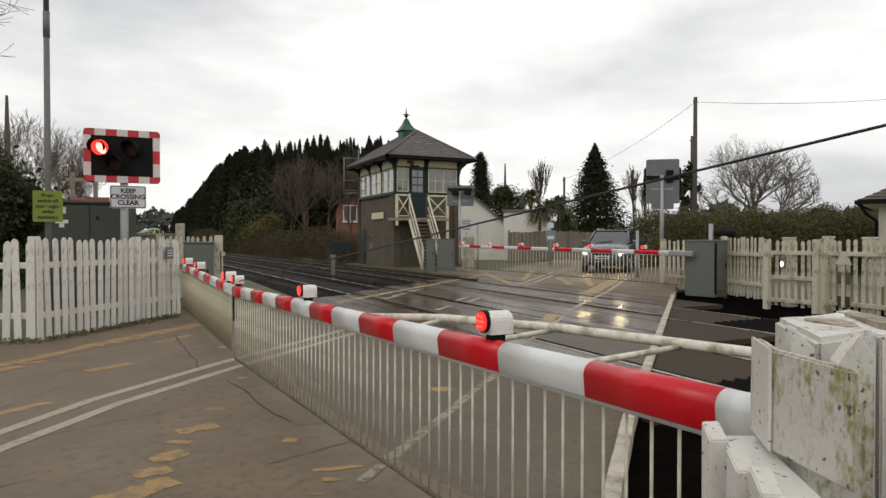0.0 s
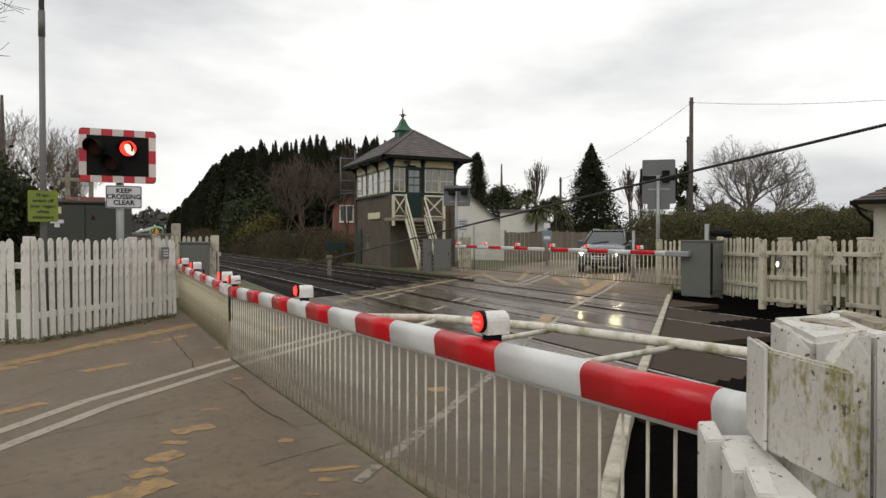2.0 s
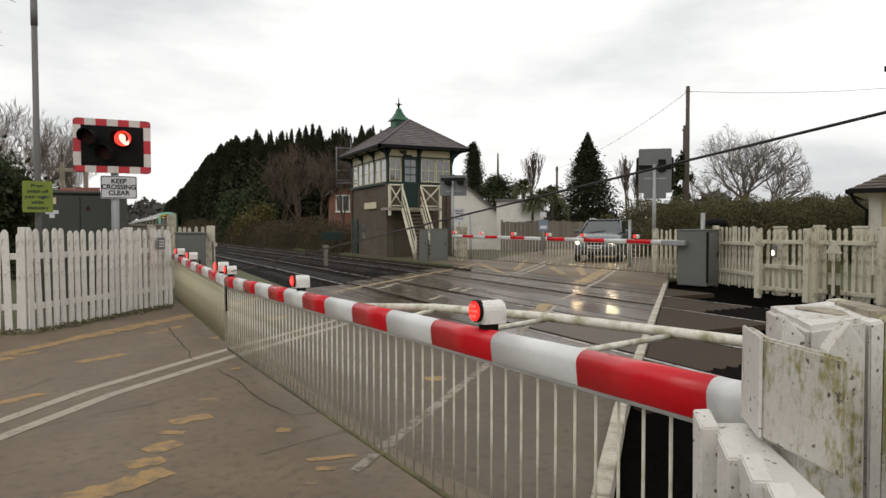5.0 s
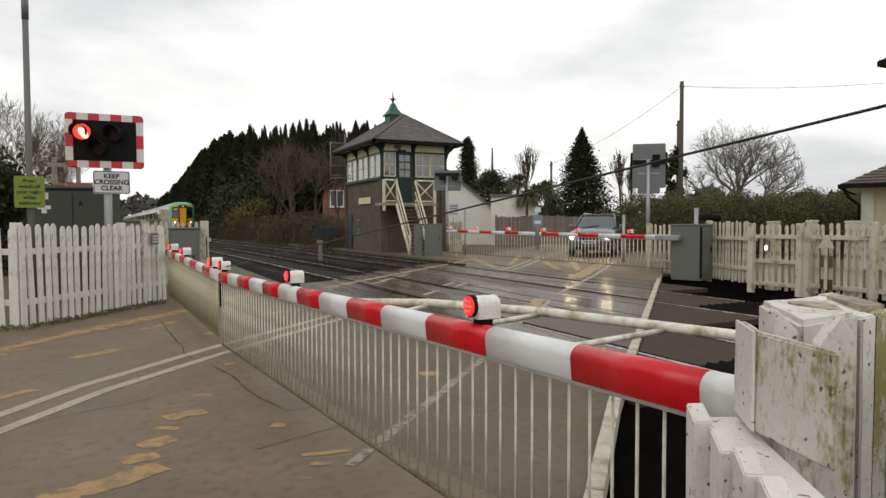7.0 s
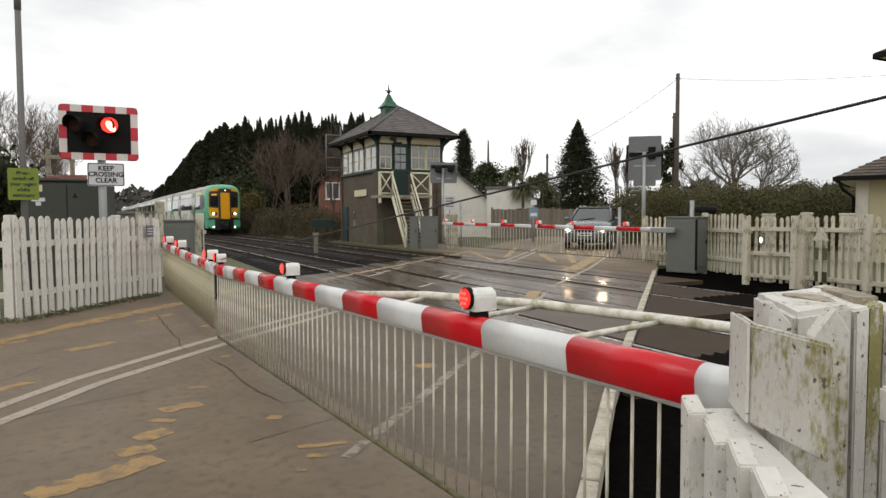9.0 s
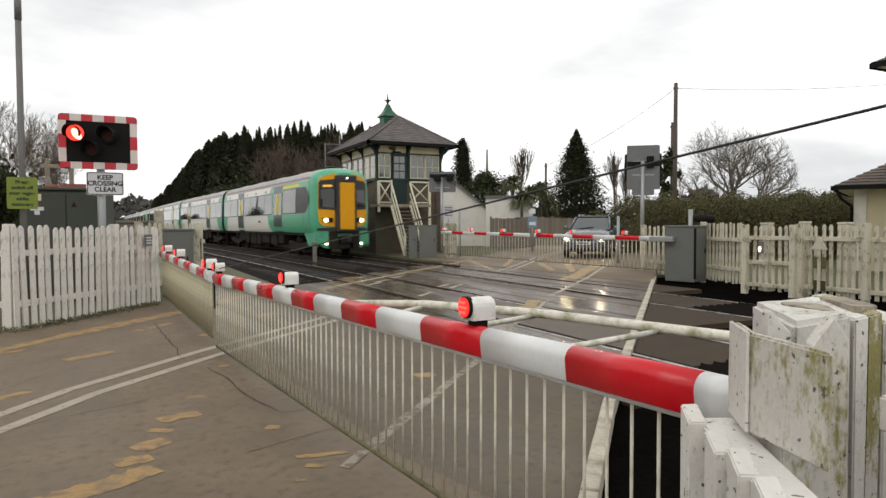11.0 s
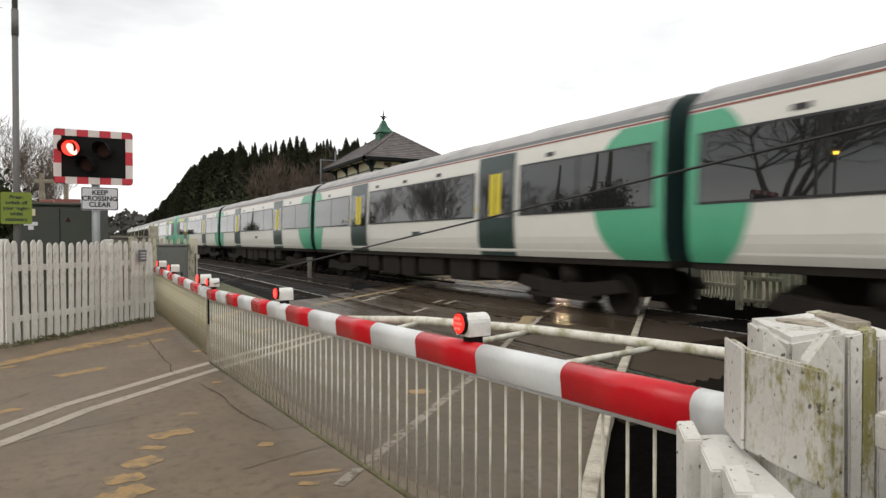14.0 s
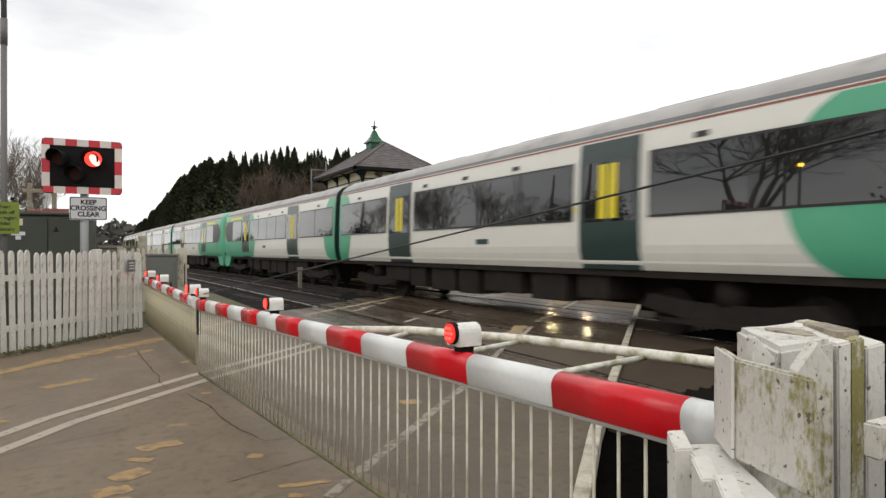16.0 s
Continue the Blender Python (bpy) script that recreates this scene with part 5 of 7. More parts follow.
# ---- signal box ----
def build_signal_box():
    X0, X1, Y0, Y1 = 12.0, 15.75, 31.75, 37.6
    sb = thing("signal_box", Matrix(), "old brown brick railway signal box with glazed storey and slate roof", "signal box")
    zf, ze = 3.75, 5.72
    part("brick_base", box(X0 + 0.05, X1 - 0.05, Y0 + 0.05, Y1 - 0.05, -0.35, zf), BOX_BRICK, sb, "sooty brown brick lower storey")
    for x, y in ((X0, Y0), (X1, Y0), (X0, Y1), (X1, Y1)):
        part("corner_pier", box(x - 0.06, x + 0.34 if x == X0 else x + 0.06, y - 0.06, y + 0.34 if y == Y0 else y + 0.06, -0.35, zf - 0.01), BOX_BRICK, sb) if x == X0 else \
            part("corner_pier", box(x - 0.34, x + 0.06, y - 0.06, y + 0.3 if y == Y0 else y + 0.06, -0.35, zf - 0.01), BOX_BRICK, sb)
    part("sill_beam", box(X0 - 0.08, X1 + 0.08, Y0 - 0.08, Y1 + 0.08, zf, zf + 0.14, 0.01), DKGREEN, sb)
    part("interior", box(X0 + 0.45, X1 - 0.45, Y0 + 0.6, Y1 - 0.45, zf + 0.14, ze - 0.1), BLIND, sb, "pale interior partition")
    part("head_beam", box(X0 - 0.02, X1 + 0.02, Y0 - 0.02, Y1 + 0.02, ze - 0.12, ze + 0.02), DKGREEN, sb)
    # corner and middle posts of the glazed storey
    def post(x, y, w=0.13):
        part("window_post", box(x - w / 2, x + w / 2, y - w / 2, y + w / 2, zf + 0.14, ze - 0.12), DKGREEN, sb)
    for x in (X0 + 0.06, X1 - 0.06):
        for k in range(4):
            post(x, Y0 + 0.06 + (Y1 - Y0 - 0.12) * k / 3)
    for x in (X0 + 0.86, X0 + 1.72, X0 + 1.86):
        post(x, Y0 + 0.06, 0.09)

    def sash(o, u, a, b, z0, z1, bars, name="window", back=BLIND):
        """Window in a wall: o fixed coordinate, u axis along which it runs."""
        w = thing_part(name, sb)
        t = 0.05
        def bx(u0, u1, za, zb, d0, d1):
            return box(u0, u1, o + d0, o + d1, za, zb) if u == "x" else box(o + d0, o + d1, u0, u1, za, zb)
        part("pane", bx(a, b, z0, z1, 0.02, 0.03), WINDOW, w)
        for p, q in ((a, a + t), (b - t, b)):
            part("sash_frame", bx(p, q, z0, z1, -0.01, 0.045), CREAM, w)
        for p, q in ((z0, z0 + t), (z1 - t, z1)):
            part("sash_frame", bx(a + t, b - t, p, q, -0.008, 0.043), CREAM, w)
        for k in range(1, bars):
            c = a + (b - a) * k / bars
            part("glazing_bar", bx(c - 0.018, c + 0.018, z0 + t, z1 - t, -0.004, 0.04), CREAM, w)
        part("glazing_bar", bx(a + t, b - t, (z0 + z1) / 2 - 0.015, (z0 + z1) / 2 + 0.015, -0.002, 0.038), CREAM, w)
        return w

    def thing_part(name, parent):
        e = new(name)
        e.parent = parent
        return e
    zc = 5.1
    for k in range(3):
        a = Y0 + 0.16 + (Y1 - Y0 - 0.12) * k / 3
        b = a + (Y1 - Y0 - 0.12) / 3 - 0.2
        mid = (a + b) / 2
        sash(X0 + 0.02, "y", a, mid - 0.02, zf + 0.16, zc, 1)
        sash(X0 + 0.02, "y", mid + 0.02, b, zf + 0.16, zc, 1)
        part("fascia_panel", box(X0 - 0.005, X0 + 0.05, a, b, zc + 0.06, ze - 0.14, 0.01), CREAM, sb, "cream arched panel above the window")
    part("transom", box(X0 - 0.012, X0 + 0.055, Y0, Y1, zc, zc + 0.06), DKGREEN, sb)
    part("transom", box(X0, X1, Y0 - 0.012, Y0 + 0.055, zc + 0.05, zc + 0.13), DKGREEN, sb)
    sash(Y0 + 0.02, "x", X0 + 0.14, X0 + 0.81, zf + 0.0 + 0.16, zc + 0.05, 2)
    sash(Y0 + 0.02, "x", X0 + 1.92, X0 + 2.75, zf + 0.16, zc + 0.05, 2)
    sash(Y0 + 0.02, "x", X0 + 2.78, X1 - 0.14, zf + 0.16, zc + 0.05, 2)
    for a, b in ((X0 + 0.14, X0 + 1.68), (X0 + 1.92, X1 - 0.14)):
        part("fascia_panel", box(a, b, Y0 - 0.005, Y0 + 0.05, zc + 0.13, ze - 0.14, 0.01), CREAM, sb, "cream panel under the eaves")
    lp = part("wall_lamp", tube([(X0 + 0.7, Y0 - 0.05, 5.45), (X0 + 0.95, Y0 - 0.28, 5.38)], [0.05, 0.13], 10), POLE, sb)
    part("plate", box(X0 + 0.9, X0 + 1.4, Y0 - 0.012, Y0 - 0.004, 5.22, 5.3), BLACK, sb)
    d = part("door", box(X0 + 0.92, X0 + 1.66, Y0 - 0.01, Y0 + 0.05, 2.7, zc + 0.05), DKGREEN, sb, "dark green half-glazed door")
    for i in range(2):
        for j in range(3):
            part("pane", box(X0 + 0.99 + 0.32 * i, X0 + 1.27 + 0.32 * i, Y0 - 0.02, Y0 - 0.011, 3.9 + 0.4 * j, 4.24 + 0.4 * j), WINDOW, d)
    part("name_plate", box(X0 - 0.03, X0 + 0.0, 33.35, 35.3, 2.55, 2.9, 0.006), CREAM, sb, "cream station name plate without readable letters")
    # roof
    ov = 0.62
    ex0, ex1, ey0, ey1 = X0 - ov, X1 + ov, Y0 - ov, Y1 + ov
    rz, hip = 7.36, 2.1
    xm = (X0 + X1) / 2
    vs = [(ex0, ey0, ze), (ex1, ey0, ze), (ex1, ey1, ze), (ex0, ey1, ze), (xm, ey0 + hip, rz), (xm, ey1 - hip, rz)]
    fs = [(0, 1, 4), (1, 2, 5, 4), (2, 3, 5), (3, 0, 4, 5)]
    rf = part("roof", raw("roof", [(x, y, z - 0.03) for x, y, z in vs], fs + [(3, 2, 1, 0)], SLATE), SLATE, sb, "grey slate hipped roof")
    def slates(c0, c1, t0, t1, name):
        """Courses of slates on one slope: bottom edge c0-c1, top edge t0-t1."""
        c0, c1, t0, t1 = Vector(c0), Vector(c1), Vector(t0), Vector(t1)
        nn = (c1 - c0).cross(t0 - c0).normalized()
        if nn.z < 0:
            nn = -nn
        rows = 15
        sv, sf = [], []
        rng = random.Random(7)
        for r in range(rows):
            a, b = c0.lerp(t0, r / rows), c1.lerp(t1, r / rows)
            a2, b2 = c0.lerp(t0, (r + 1.15) / rows), c1.lerp(t1, (r + 1.15) / rows)
            n = max(1, int((b - a).length / 0.3))
            sh = 0.5 * (r % 2) / n
            for k in range(n):
                f0, f1 = min(1, max(0, k / n + sh)), min(1, (k + 0.97) / n + sh)
                lift = 0.022 + rng.uniform(0, 0.008)
                p = [a.lerp(b, f0) + nn * lift, a.lerp(b, f1) + nn * lift, a2.lerp(b2, f1) + nn * 0.004, a2.lerp(b2, f0) + nn * 0.004]
                i = len(sv)
                sv += p + [p[0] - nn * 0.02, p[1] - nn * 0.02]
                sf += [(i, i + 1, i + 2, i + 3), (i + 4, i + 5, i + 1, i)]
        tagged(part(name, raw(name, sv, sf, SLATE), SLATE, rf), kind="stuff")
    V = [Vector(v) for v in vs]
    slates(V[0], V[1], V[4] - Vector((0.02, 0, 0)), V[4] + Vector((0.02, 0, 0)), "slate_cover")
    slates(V[3], V[0], V[5], V[4], "slate_cover")
    slates(V[1], V[2], V[4], V[5], "slate_cover")
    slates(V[2], V[3], V[5], V[5] + Vector((-0.02, 0, 0)), "slate_cover")
    for a, b in ((0, 4), (1, 4), (2, 5), (3, 5), (4, 5)):
        part("ridge_tile", tube([V[a] + Vector((0, 0, 0.02)), V[b] + Vector((0, 0, 0.02))], 0.06, 8), SLATE, rf)
    part("soffit", box(ex0 + 0.03, ex1 - 0.03, ey0 + 0.03, ey1 - 0.03, ze - 0.06, ze - 0.035), CREAM, rf)
    for a, b in (((ex0, ey0), (ex1, ey0)), ((ex1, ey0), (ex1, ey1)), ((ex0, ey1), (ex1, ey1)), ((ex0, ey0), (ex0, ey1))):
        part("gutter", box(min(a[0], b[0]) - 0.07, max(a[0], b[0]) + 0.07, min(a[1], b[1]) - 0.07, max(a[1], b[1]) + 0.07, ze - 0.16, ze - 0.002), BLACK, rf)
    # eaves brackets
    for k in range(4):
        y = Y0 + 0.06 + (Y1 - Y0 - 0.12) * k / 3
        part("bracket", prism([(X0, 5.0), (X0, 5.6), (X0 - 0.5, 5.6), (X0 - 0.35, 5.5), (X0 - 0.1, 5.3)], "y", y - 0.05, y + 0.05), DKGREEN, sb)
    for x in (X0 + 0.06, X0 + 1.79, X1 - 0.06):
        part("bracket", prism([(Y0, 5.0), (Y0, 5.6), (Y0 - 0.5, 5.6), (Y0 - 0.35, 5.5), (Y0 - 0.1, 5.3)], "x", x - 0.05, x + 0.05), DKGREEN, sb)
    part("bracket", prism([(X1, 4.8), (X1, 5.6), (X1 + 0.55, 5.6), (X1 + 0.4, 5.45), (X1 + 0.12, 5.2)], "y", Y0, Y0 + 0.1), DKGREEN, sb)
    # ventilator
    vy = (ey0 + ey1) / 2 + 0.1
    v = part("ventilator", box(xm - 0.36, xm + 0.36, vy - 0.36, vy + 0.36, 7.0, 7.56), COPPER, sb, "green ventilator with a finial")
    rings = [(0.48, 7.55), (0.47, 7.6), (0.33, 7.74), (0.2, 7.95), (0.11, 8.2), (0.07, 8.28)]
    bm = bmesh.new()
    prev = None
    for r, z in rings:
        cur = [bm.verts.new((xm + sx * r, vy + sy * r, z)) for sx, sy in ((-1, -1), (1, -1), (1, 1), (-1, 1))]
        if prev:
            for k in range(4):
                bm.faces.new((prev[k], prev[(k + 1) % 4], cur[(k + 1) % 4], cur[k]))
        else:
            bm.faces.new(cur[::-1])
        prev = cur
    bm.faces.new(prev)
    part("cap", bm, COPPER, v)
    bm = tube([(xm, vy, 8.26), (xm, vy, 8.36), (xm, vy, 8.42), (xm, vy, 8.5), (xm, vy, 8.88)], [0.06, 0.05, 0.11, 0.05, 0.015], 8)
    for dx, dy in ((1, 0), (0, 1)):
        tube([(xm - 0.2 * dx, vy - 0.2 * dy, 8.5), (xm + 0.2 * dx, vy + 0.2 * dy, 8.5)], 0.03, 6, bm)
    part("finial", bm, DKGREEN, v)
    # landing and stairs at the end wall
    lz = 2.52
    part("landing", box(X0 - 0.35, X0 + 2.6, Y0 - 1.15, Y0 + 0.0, lz - 0.14, lz, 0.01), POST_WOOD, sb)
    for x in (X0 - 0.27, X0 + 2.52):
        part("landing_post", box(x - 0.06, x + 0.06, Y0 - 1.13, Y0 - 1.01, -0.2 if x > X0 + 1 else lz - 0.4, lz + 1.15), TIMBER, sb)
    def bar(a, b, w=0.045, nm="rail", m=TIMBER):
        part(nm, tube([a, b], w, 4), m, sb)
    yl = Y0 - 1.07
    for x0, x1 in ((X0 - 0.27, X0 + 0.42), (X0 + 1.42, X0 + 2.52)):
        bar((x0, yl, lz + 1.12), (x1, yl, lz + 1.12), 0.05)
        bar((x0, yl, lz + 0.08), (x1, yl, lz + 0.08), 0.04)
        bar((x0, yl, lz + 0.08), (x1, yl, lz + 1.12), 0.04, "cross_brace")
        bar((x1, yl, lz + 0.08), (x0, yl, lz + 1.12), 0.04, "cross_brace")
        bar((x1, yl, lz), (x1, yl, lz + 1.2), 0.05, "newel")
    part("dark_panel", box(X0 + 0.72, X0 + 1.70, Y0 - 0.06, Y0 - 0.02, lz, lz + 1.25), DKGREEN, sb, "dark green lower door panel")
    # flight runs down away from the track, along the end wall towards the road
    n = 13
    xs0, xs1 = X0 + 0.44, X0 + 1.40
    run = 2.3
    side = -0.25
    for k in range(n):
        t = (k + 1) / (n + 1)
        z, y, sx = lz * (1 - t), yl - run * t, side * t
        part("step", box(xs0 + sx, xs1 + sx, y - 0.13, y + 0.13, z - 0.03, z), POST_WOOD, sb)
    for x in (xs0 - 0.03, xs1 + 0.03):
        bar((x, yl, lz - 0.05), (x + side, yl - run, 0.0), 0.085, "stringer")
        bar((x, yl, lz + 1.05), (x + side, yl - run, 1.0), 0.05, "handrail")
        bar((x, yl, lz + 0.55), (x + side, yl - run, 0.5), 0.035, "handrail")
        bar((x + side, yl - run, -0.1), (x + side, yl - run, 1.05), 0.06, "newel")
    part("ground_door", box(X0 - 0.02, X0 + 0.06, 36.6, 37.4, 0.0, 2.0), DKGREEN, sb)
    for y in (35.6, 36.7):
        part("small_window", box(X0 + 0.02, X0 + 0.045, y - 0.3, y + 0.1, 0.9, 1.7), WINDOW, sb)
    # tubular ladder frame bracketed to the back wall
    for x, top in ((11.35, 6.4), (12.25, 6.9)):
        part("ladder_upright", tube([(x, 38.6, 4.0), (x, 38.6, top)], 0.04, 8), SIGN_BACK, sb, "grey steel tube")
        part("ladder_bracket", tube([(x, 38.6, 4.2), (x + 0.75, 37.55, 4.2)], 0.03, 8), SIGN_BACK, sb)
    for z in (4.4, 5.0, 5.6, 6.35):
        part("ladder_rung", tube([(11.35, 38.6, z), (12.25, 38.6, z)], 0.03, 8), SIGN_BACK, sb)


# ---- houses ----
def gable_roof(p, w, z, rise, over, d0, d1, material, name="roof"):
    t = 0.14
    pts = [(-w / 2 - over, z - over * rise / (w / 2)), (0, z + rise), (w / 2 + over, z - over * rise / (w / 2)),
           (w / 2 + over, z - over * rise / (w / 2) - t), (0, z + rise - t), (-w / 2 - over, z - over * rise / (w / 2) - t)]
    return part(name, prism(pts, "y", d0 - over, d1 + over), material, p)


def hip_roof(p, w, d, z, rise, over, material):
    a, b = w / 2 + over, d / 2 + over
    rdg = max(0.05, b - a) if b > a else 0.05
    vs = [(-a, -b, z), (a, -b, z), (a, b, z), (-a, b, z), (0, -rdg, z + rise), (0, rdg, z + rise)]
    if a > b:
        rdg = a - b
        vs[4], vs[5] = (-rdg, 0, z + rise), (rdg, 0, z + rise)
        fs = [(0, 1, 5, 4), (1, 2, 5), (2, 3, 4, 5), (3, 0, 4), (3, 2, 1, 0)]
    else:
        fs = [(0, 1, 4), (1, 2, 5, 4), (2, 3, 5), (3, 0, 4, 5), (3, 2, 1, 0)]
    r = part("roof", raw("roof", vs, fs, material), material, p)
    V = [Vector(v) for v in vs]
    rng = random.Random(5)
    sv, sf = [], []
    for f in fs[:-1]:
        q = [V[i] for i in f]
        if len(q) == 3:
            q = [q[0], q[1], q[2], q[2]]
        nn = (q[1] - q[0]).cross(q[2] - q[0]).normalized()
        rows = max(6, int((q[2] - q[1]).length / 0.28))
        for k in range(rows):
            a0, b0 = q[0].lerp(q[3], k / rows), q[1].lerp(q[2], k / rows)
            a1, b1 = q[0].lerp(q[3], (k + 1.1) / rows), q[1].lerp(q[2], (k + 1.1) / rows)
            n = max(1, int((b0 - a0).length / 0.32))
            for j in range(n):
                lift = 0.03 + rng.uniform(0, 0.01)
                pp = [a0.lerp(b0, j / n) + nn * lift, a0.lerp(b0, (j + 0.96) / n) + nn * lift, a1.lerp(b1, (j + 0.96) / n) + nn * 0.005, a1.lerp(b1, j / n) + nn * 0.005]
                i = len(sv)
                sv += pp + [pp[0] - nn * 0.025, pp[1] - nn * 0.025]
                sf += [(i, i + 1, i + 2, i + 3), (i + 4, i + 5, i + 1, i)]
    tagged(part("tile_cover", raw("tile_cover", sv, sf, material), material, r), kind="stuff")
    for x0, x1, y0, y1 in ((-a, a, -b - 0.09, -b), (-a, a, b, b + 0.09), (-a - 0.09, -a, -b, b), (a, a + 0.09, -b, b)):
        part("gutter", box(x0, x1, y0, y1, z - 0.12, z + 0.01), BLACK, r)
    part("soffit", box(-a + 0.02, a - 0.02, -b + 0.02, b - 0.02, z - 0.1, z - 0.02), RENDER_WHITE, r)
    return r


def win(p, x, y, z0, z1, w, rz, frame_m=RENDER_WHITE):
    """A window set in a wall; faces local -y."""
    e = new("window")
    e.parent = p
    e.matrix_basis = pose(x, y, 0, 0, 0, rz)
    part("pane", box(-w / 2, w / 2, -0.01, 0.01, z0, z1), WINDOW, e)
    for a, b in ((-w / 2 - 0.05, -w / 2 + 0.03), (w / 2 - 0.03, w / 2 + 0.05), (-0.03, 0.03)):
        part("frame", box(a, b, -0.05, 0.02, z0, z1), frame_m, e)
    for a, b in ((z0 - 0.06, z0 + 0.02), (z1 - 0.02, z1 + 0.06)):
        part("frame", box(-w / 2 - 0.05, w / 2 + 0.05, -0.052, 0.018, a, b), frame_m, e)
    part("sill", box(-w / 2 - 0.1, w / 2 + 0.1, -0.1, 0.02, z0 - 0.12, z0 - 0.06), frame_m, e)


def build_houses():
    # crossing keeper's bungalow on the far side
    h = thing("bungalow", pose(24.8, 11.2, -0.05, 0, 0, -62), "cream rendered bungalow with a low brown tiled hip roof", "house")
    part("wall", box(-3.2, 3.2, -2.6, 2.6, -0.2, 2.66), RENDER_CREAM, h)
    part("corner_board", box(-3.24, -2.9, -2.66, -2.58, 0, 2.6), RENDER_WHITE, h)
    hip_roof(h, 6.4, 5.2, 2.7, 1.7, 0.55, TILE)
    win(h, -1.3, -2.62, 0.85, 2.25, 1.7, 0)
    win(h, 1.6, -2.62, 0.85, 2.25, 1.4, 0)
    part("downpipe", tube([(-3.7, -3.1, 2.6), (-3.55, -3.0, 2.3), (-3.28, -2.75, 2.05), (-3.28, -2.75, 0)], 0.05, 8), BLACK, h)
    t = thing("house", pose(19.5, 6.7, -0.05), "tall cream house with dark eaves and gutter", "house")
    part("wall", box(-2.5, 2.5, -2.5, 2.5, -0.2, 5.35), RENDER_CREAM, t)
    hip_roof(t, 5, 5, 5.4, 2.0, 0.5, TILE)
    # white bungalow beyond the signal box
    b = thing("cottage", pose(20.6, 41.3, -0.05, 0, 0, -30), "white rendered cottage with a grey slate gable roof", "house")
    part("wall", prism([(-3.0, -0.2), (3.0, -0.2), (3.0, 2.7), (0.0, 5.2), (-3.0, 2.7)], "y", -0.0, 9.0), RENDER_WHITE, b)
    gable_roof(b, 6.0, 2.8, 2.5, 0.35, 0, 9.0, SLATE)
    win(b, -1.4, -0.02, 1.0, 2.3, 1.0, 0, BLACK)
    part("wing_wall", box(3.0, 6.2, -1.2, 6.0, -0.2, 3.35), RENDER_WHITE, b)
    part("wing_roof", box(2.9, 6.35, -1.35, 6.1, 3.35, 3.5), SLATE, b)
    part("door", box(5.0, 5.7, -1.24, -1.2, 0, 2.0), BLACK, b)
    # red brick house behind the signal box
    r = thing("house", pose(16.7, 49.5, -0.05, 0, 0, -15), "red brick house with a brown tiled gable roof", "house")
    part("wall", prism([(-2.6, -0.2), (2.6, -0.2), (2.6, 4.3), (0.0, 6.1), (-2.6, 4.3)], "y", 0, 8.0), RED_BRICK, r)
    gable_roof(r, 5.2, 4.4, 1.8, 0.35, 0, 8.0, TILE)
    win(r, -1.6, -0.02, 2.9, 4.1, 1.0, 0)
    win(r, 1.2, -0.02, 0.9, 2.1, 1.2, 0)
    # close-boarded fence beside the far road
    f = thing("panel_fence", pose(21.6, 36.4, 0, 0, 0, -22), "grey weathered close-boarded garden fence", "fence")
    bd = mesh_of(box(0, 0.235, -0.012, 0.012, 0, 1.9), "board", FENCE_PANEL)
    rng = random.Random(9)
    for k in range(56):
        o = part("board", bd, FENCE_PANEL, f)
        o.matrix_basis = pose(k * 0.25, rng.uniform(-0.01, 0.01), rng.uniform(-0.05, 0.02) + 0.06 * ((k // 8) % 2))
    for k in range(8):
        part("post", box(k * 2 - 0.07, k * 2 + 0.05, -0.1, -0.02, -0.2, 2.0), FENCE_PANEL, f)
    part("rail", box(0, 14, 0.012, 0.06, 0.5, 0.6), FENCE_PANEL, f)


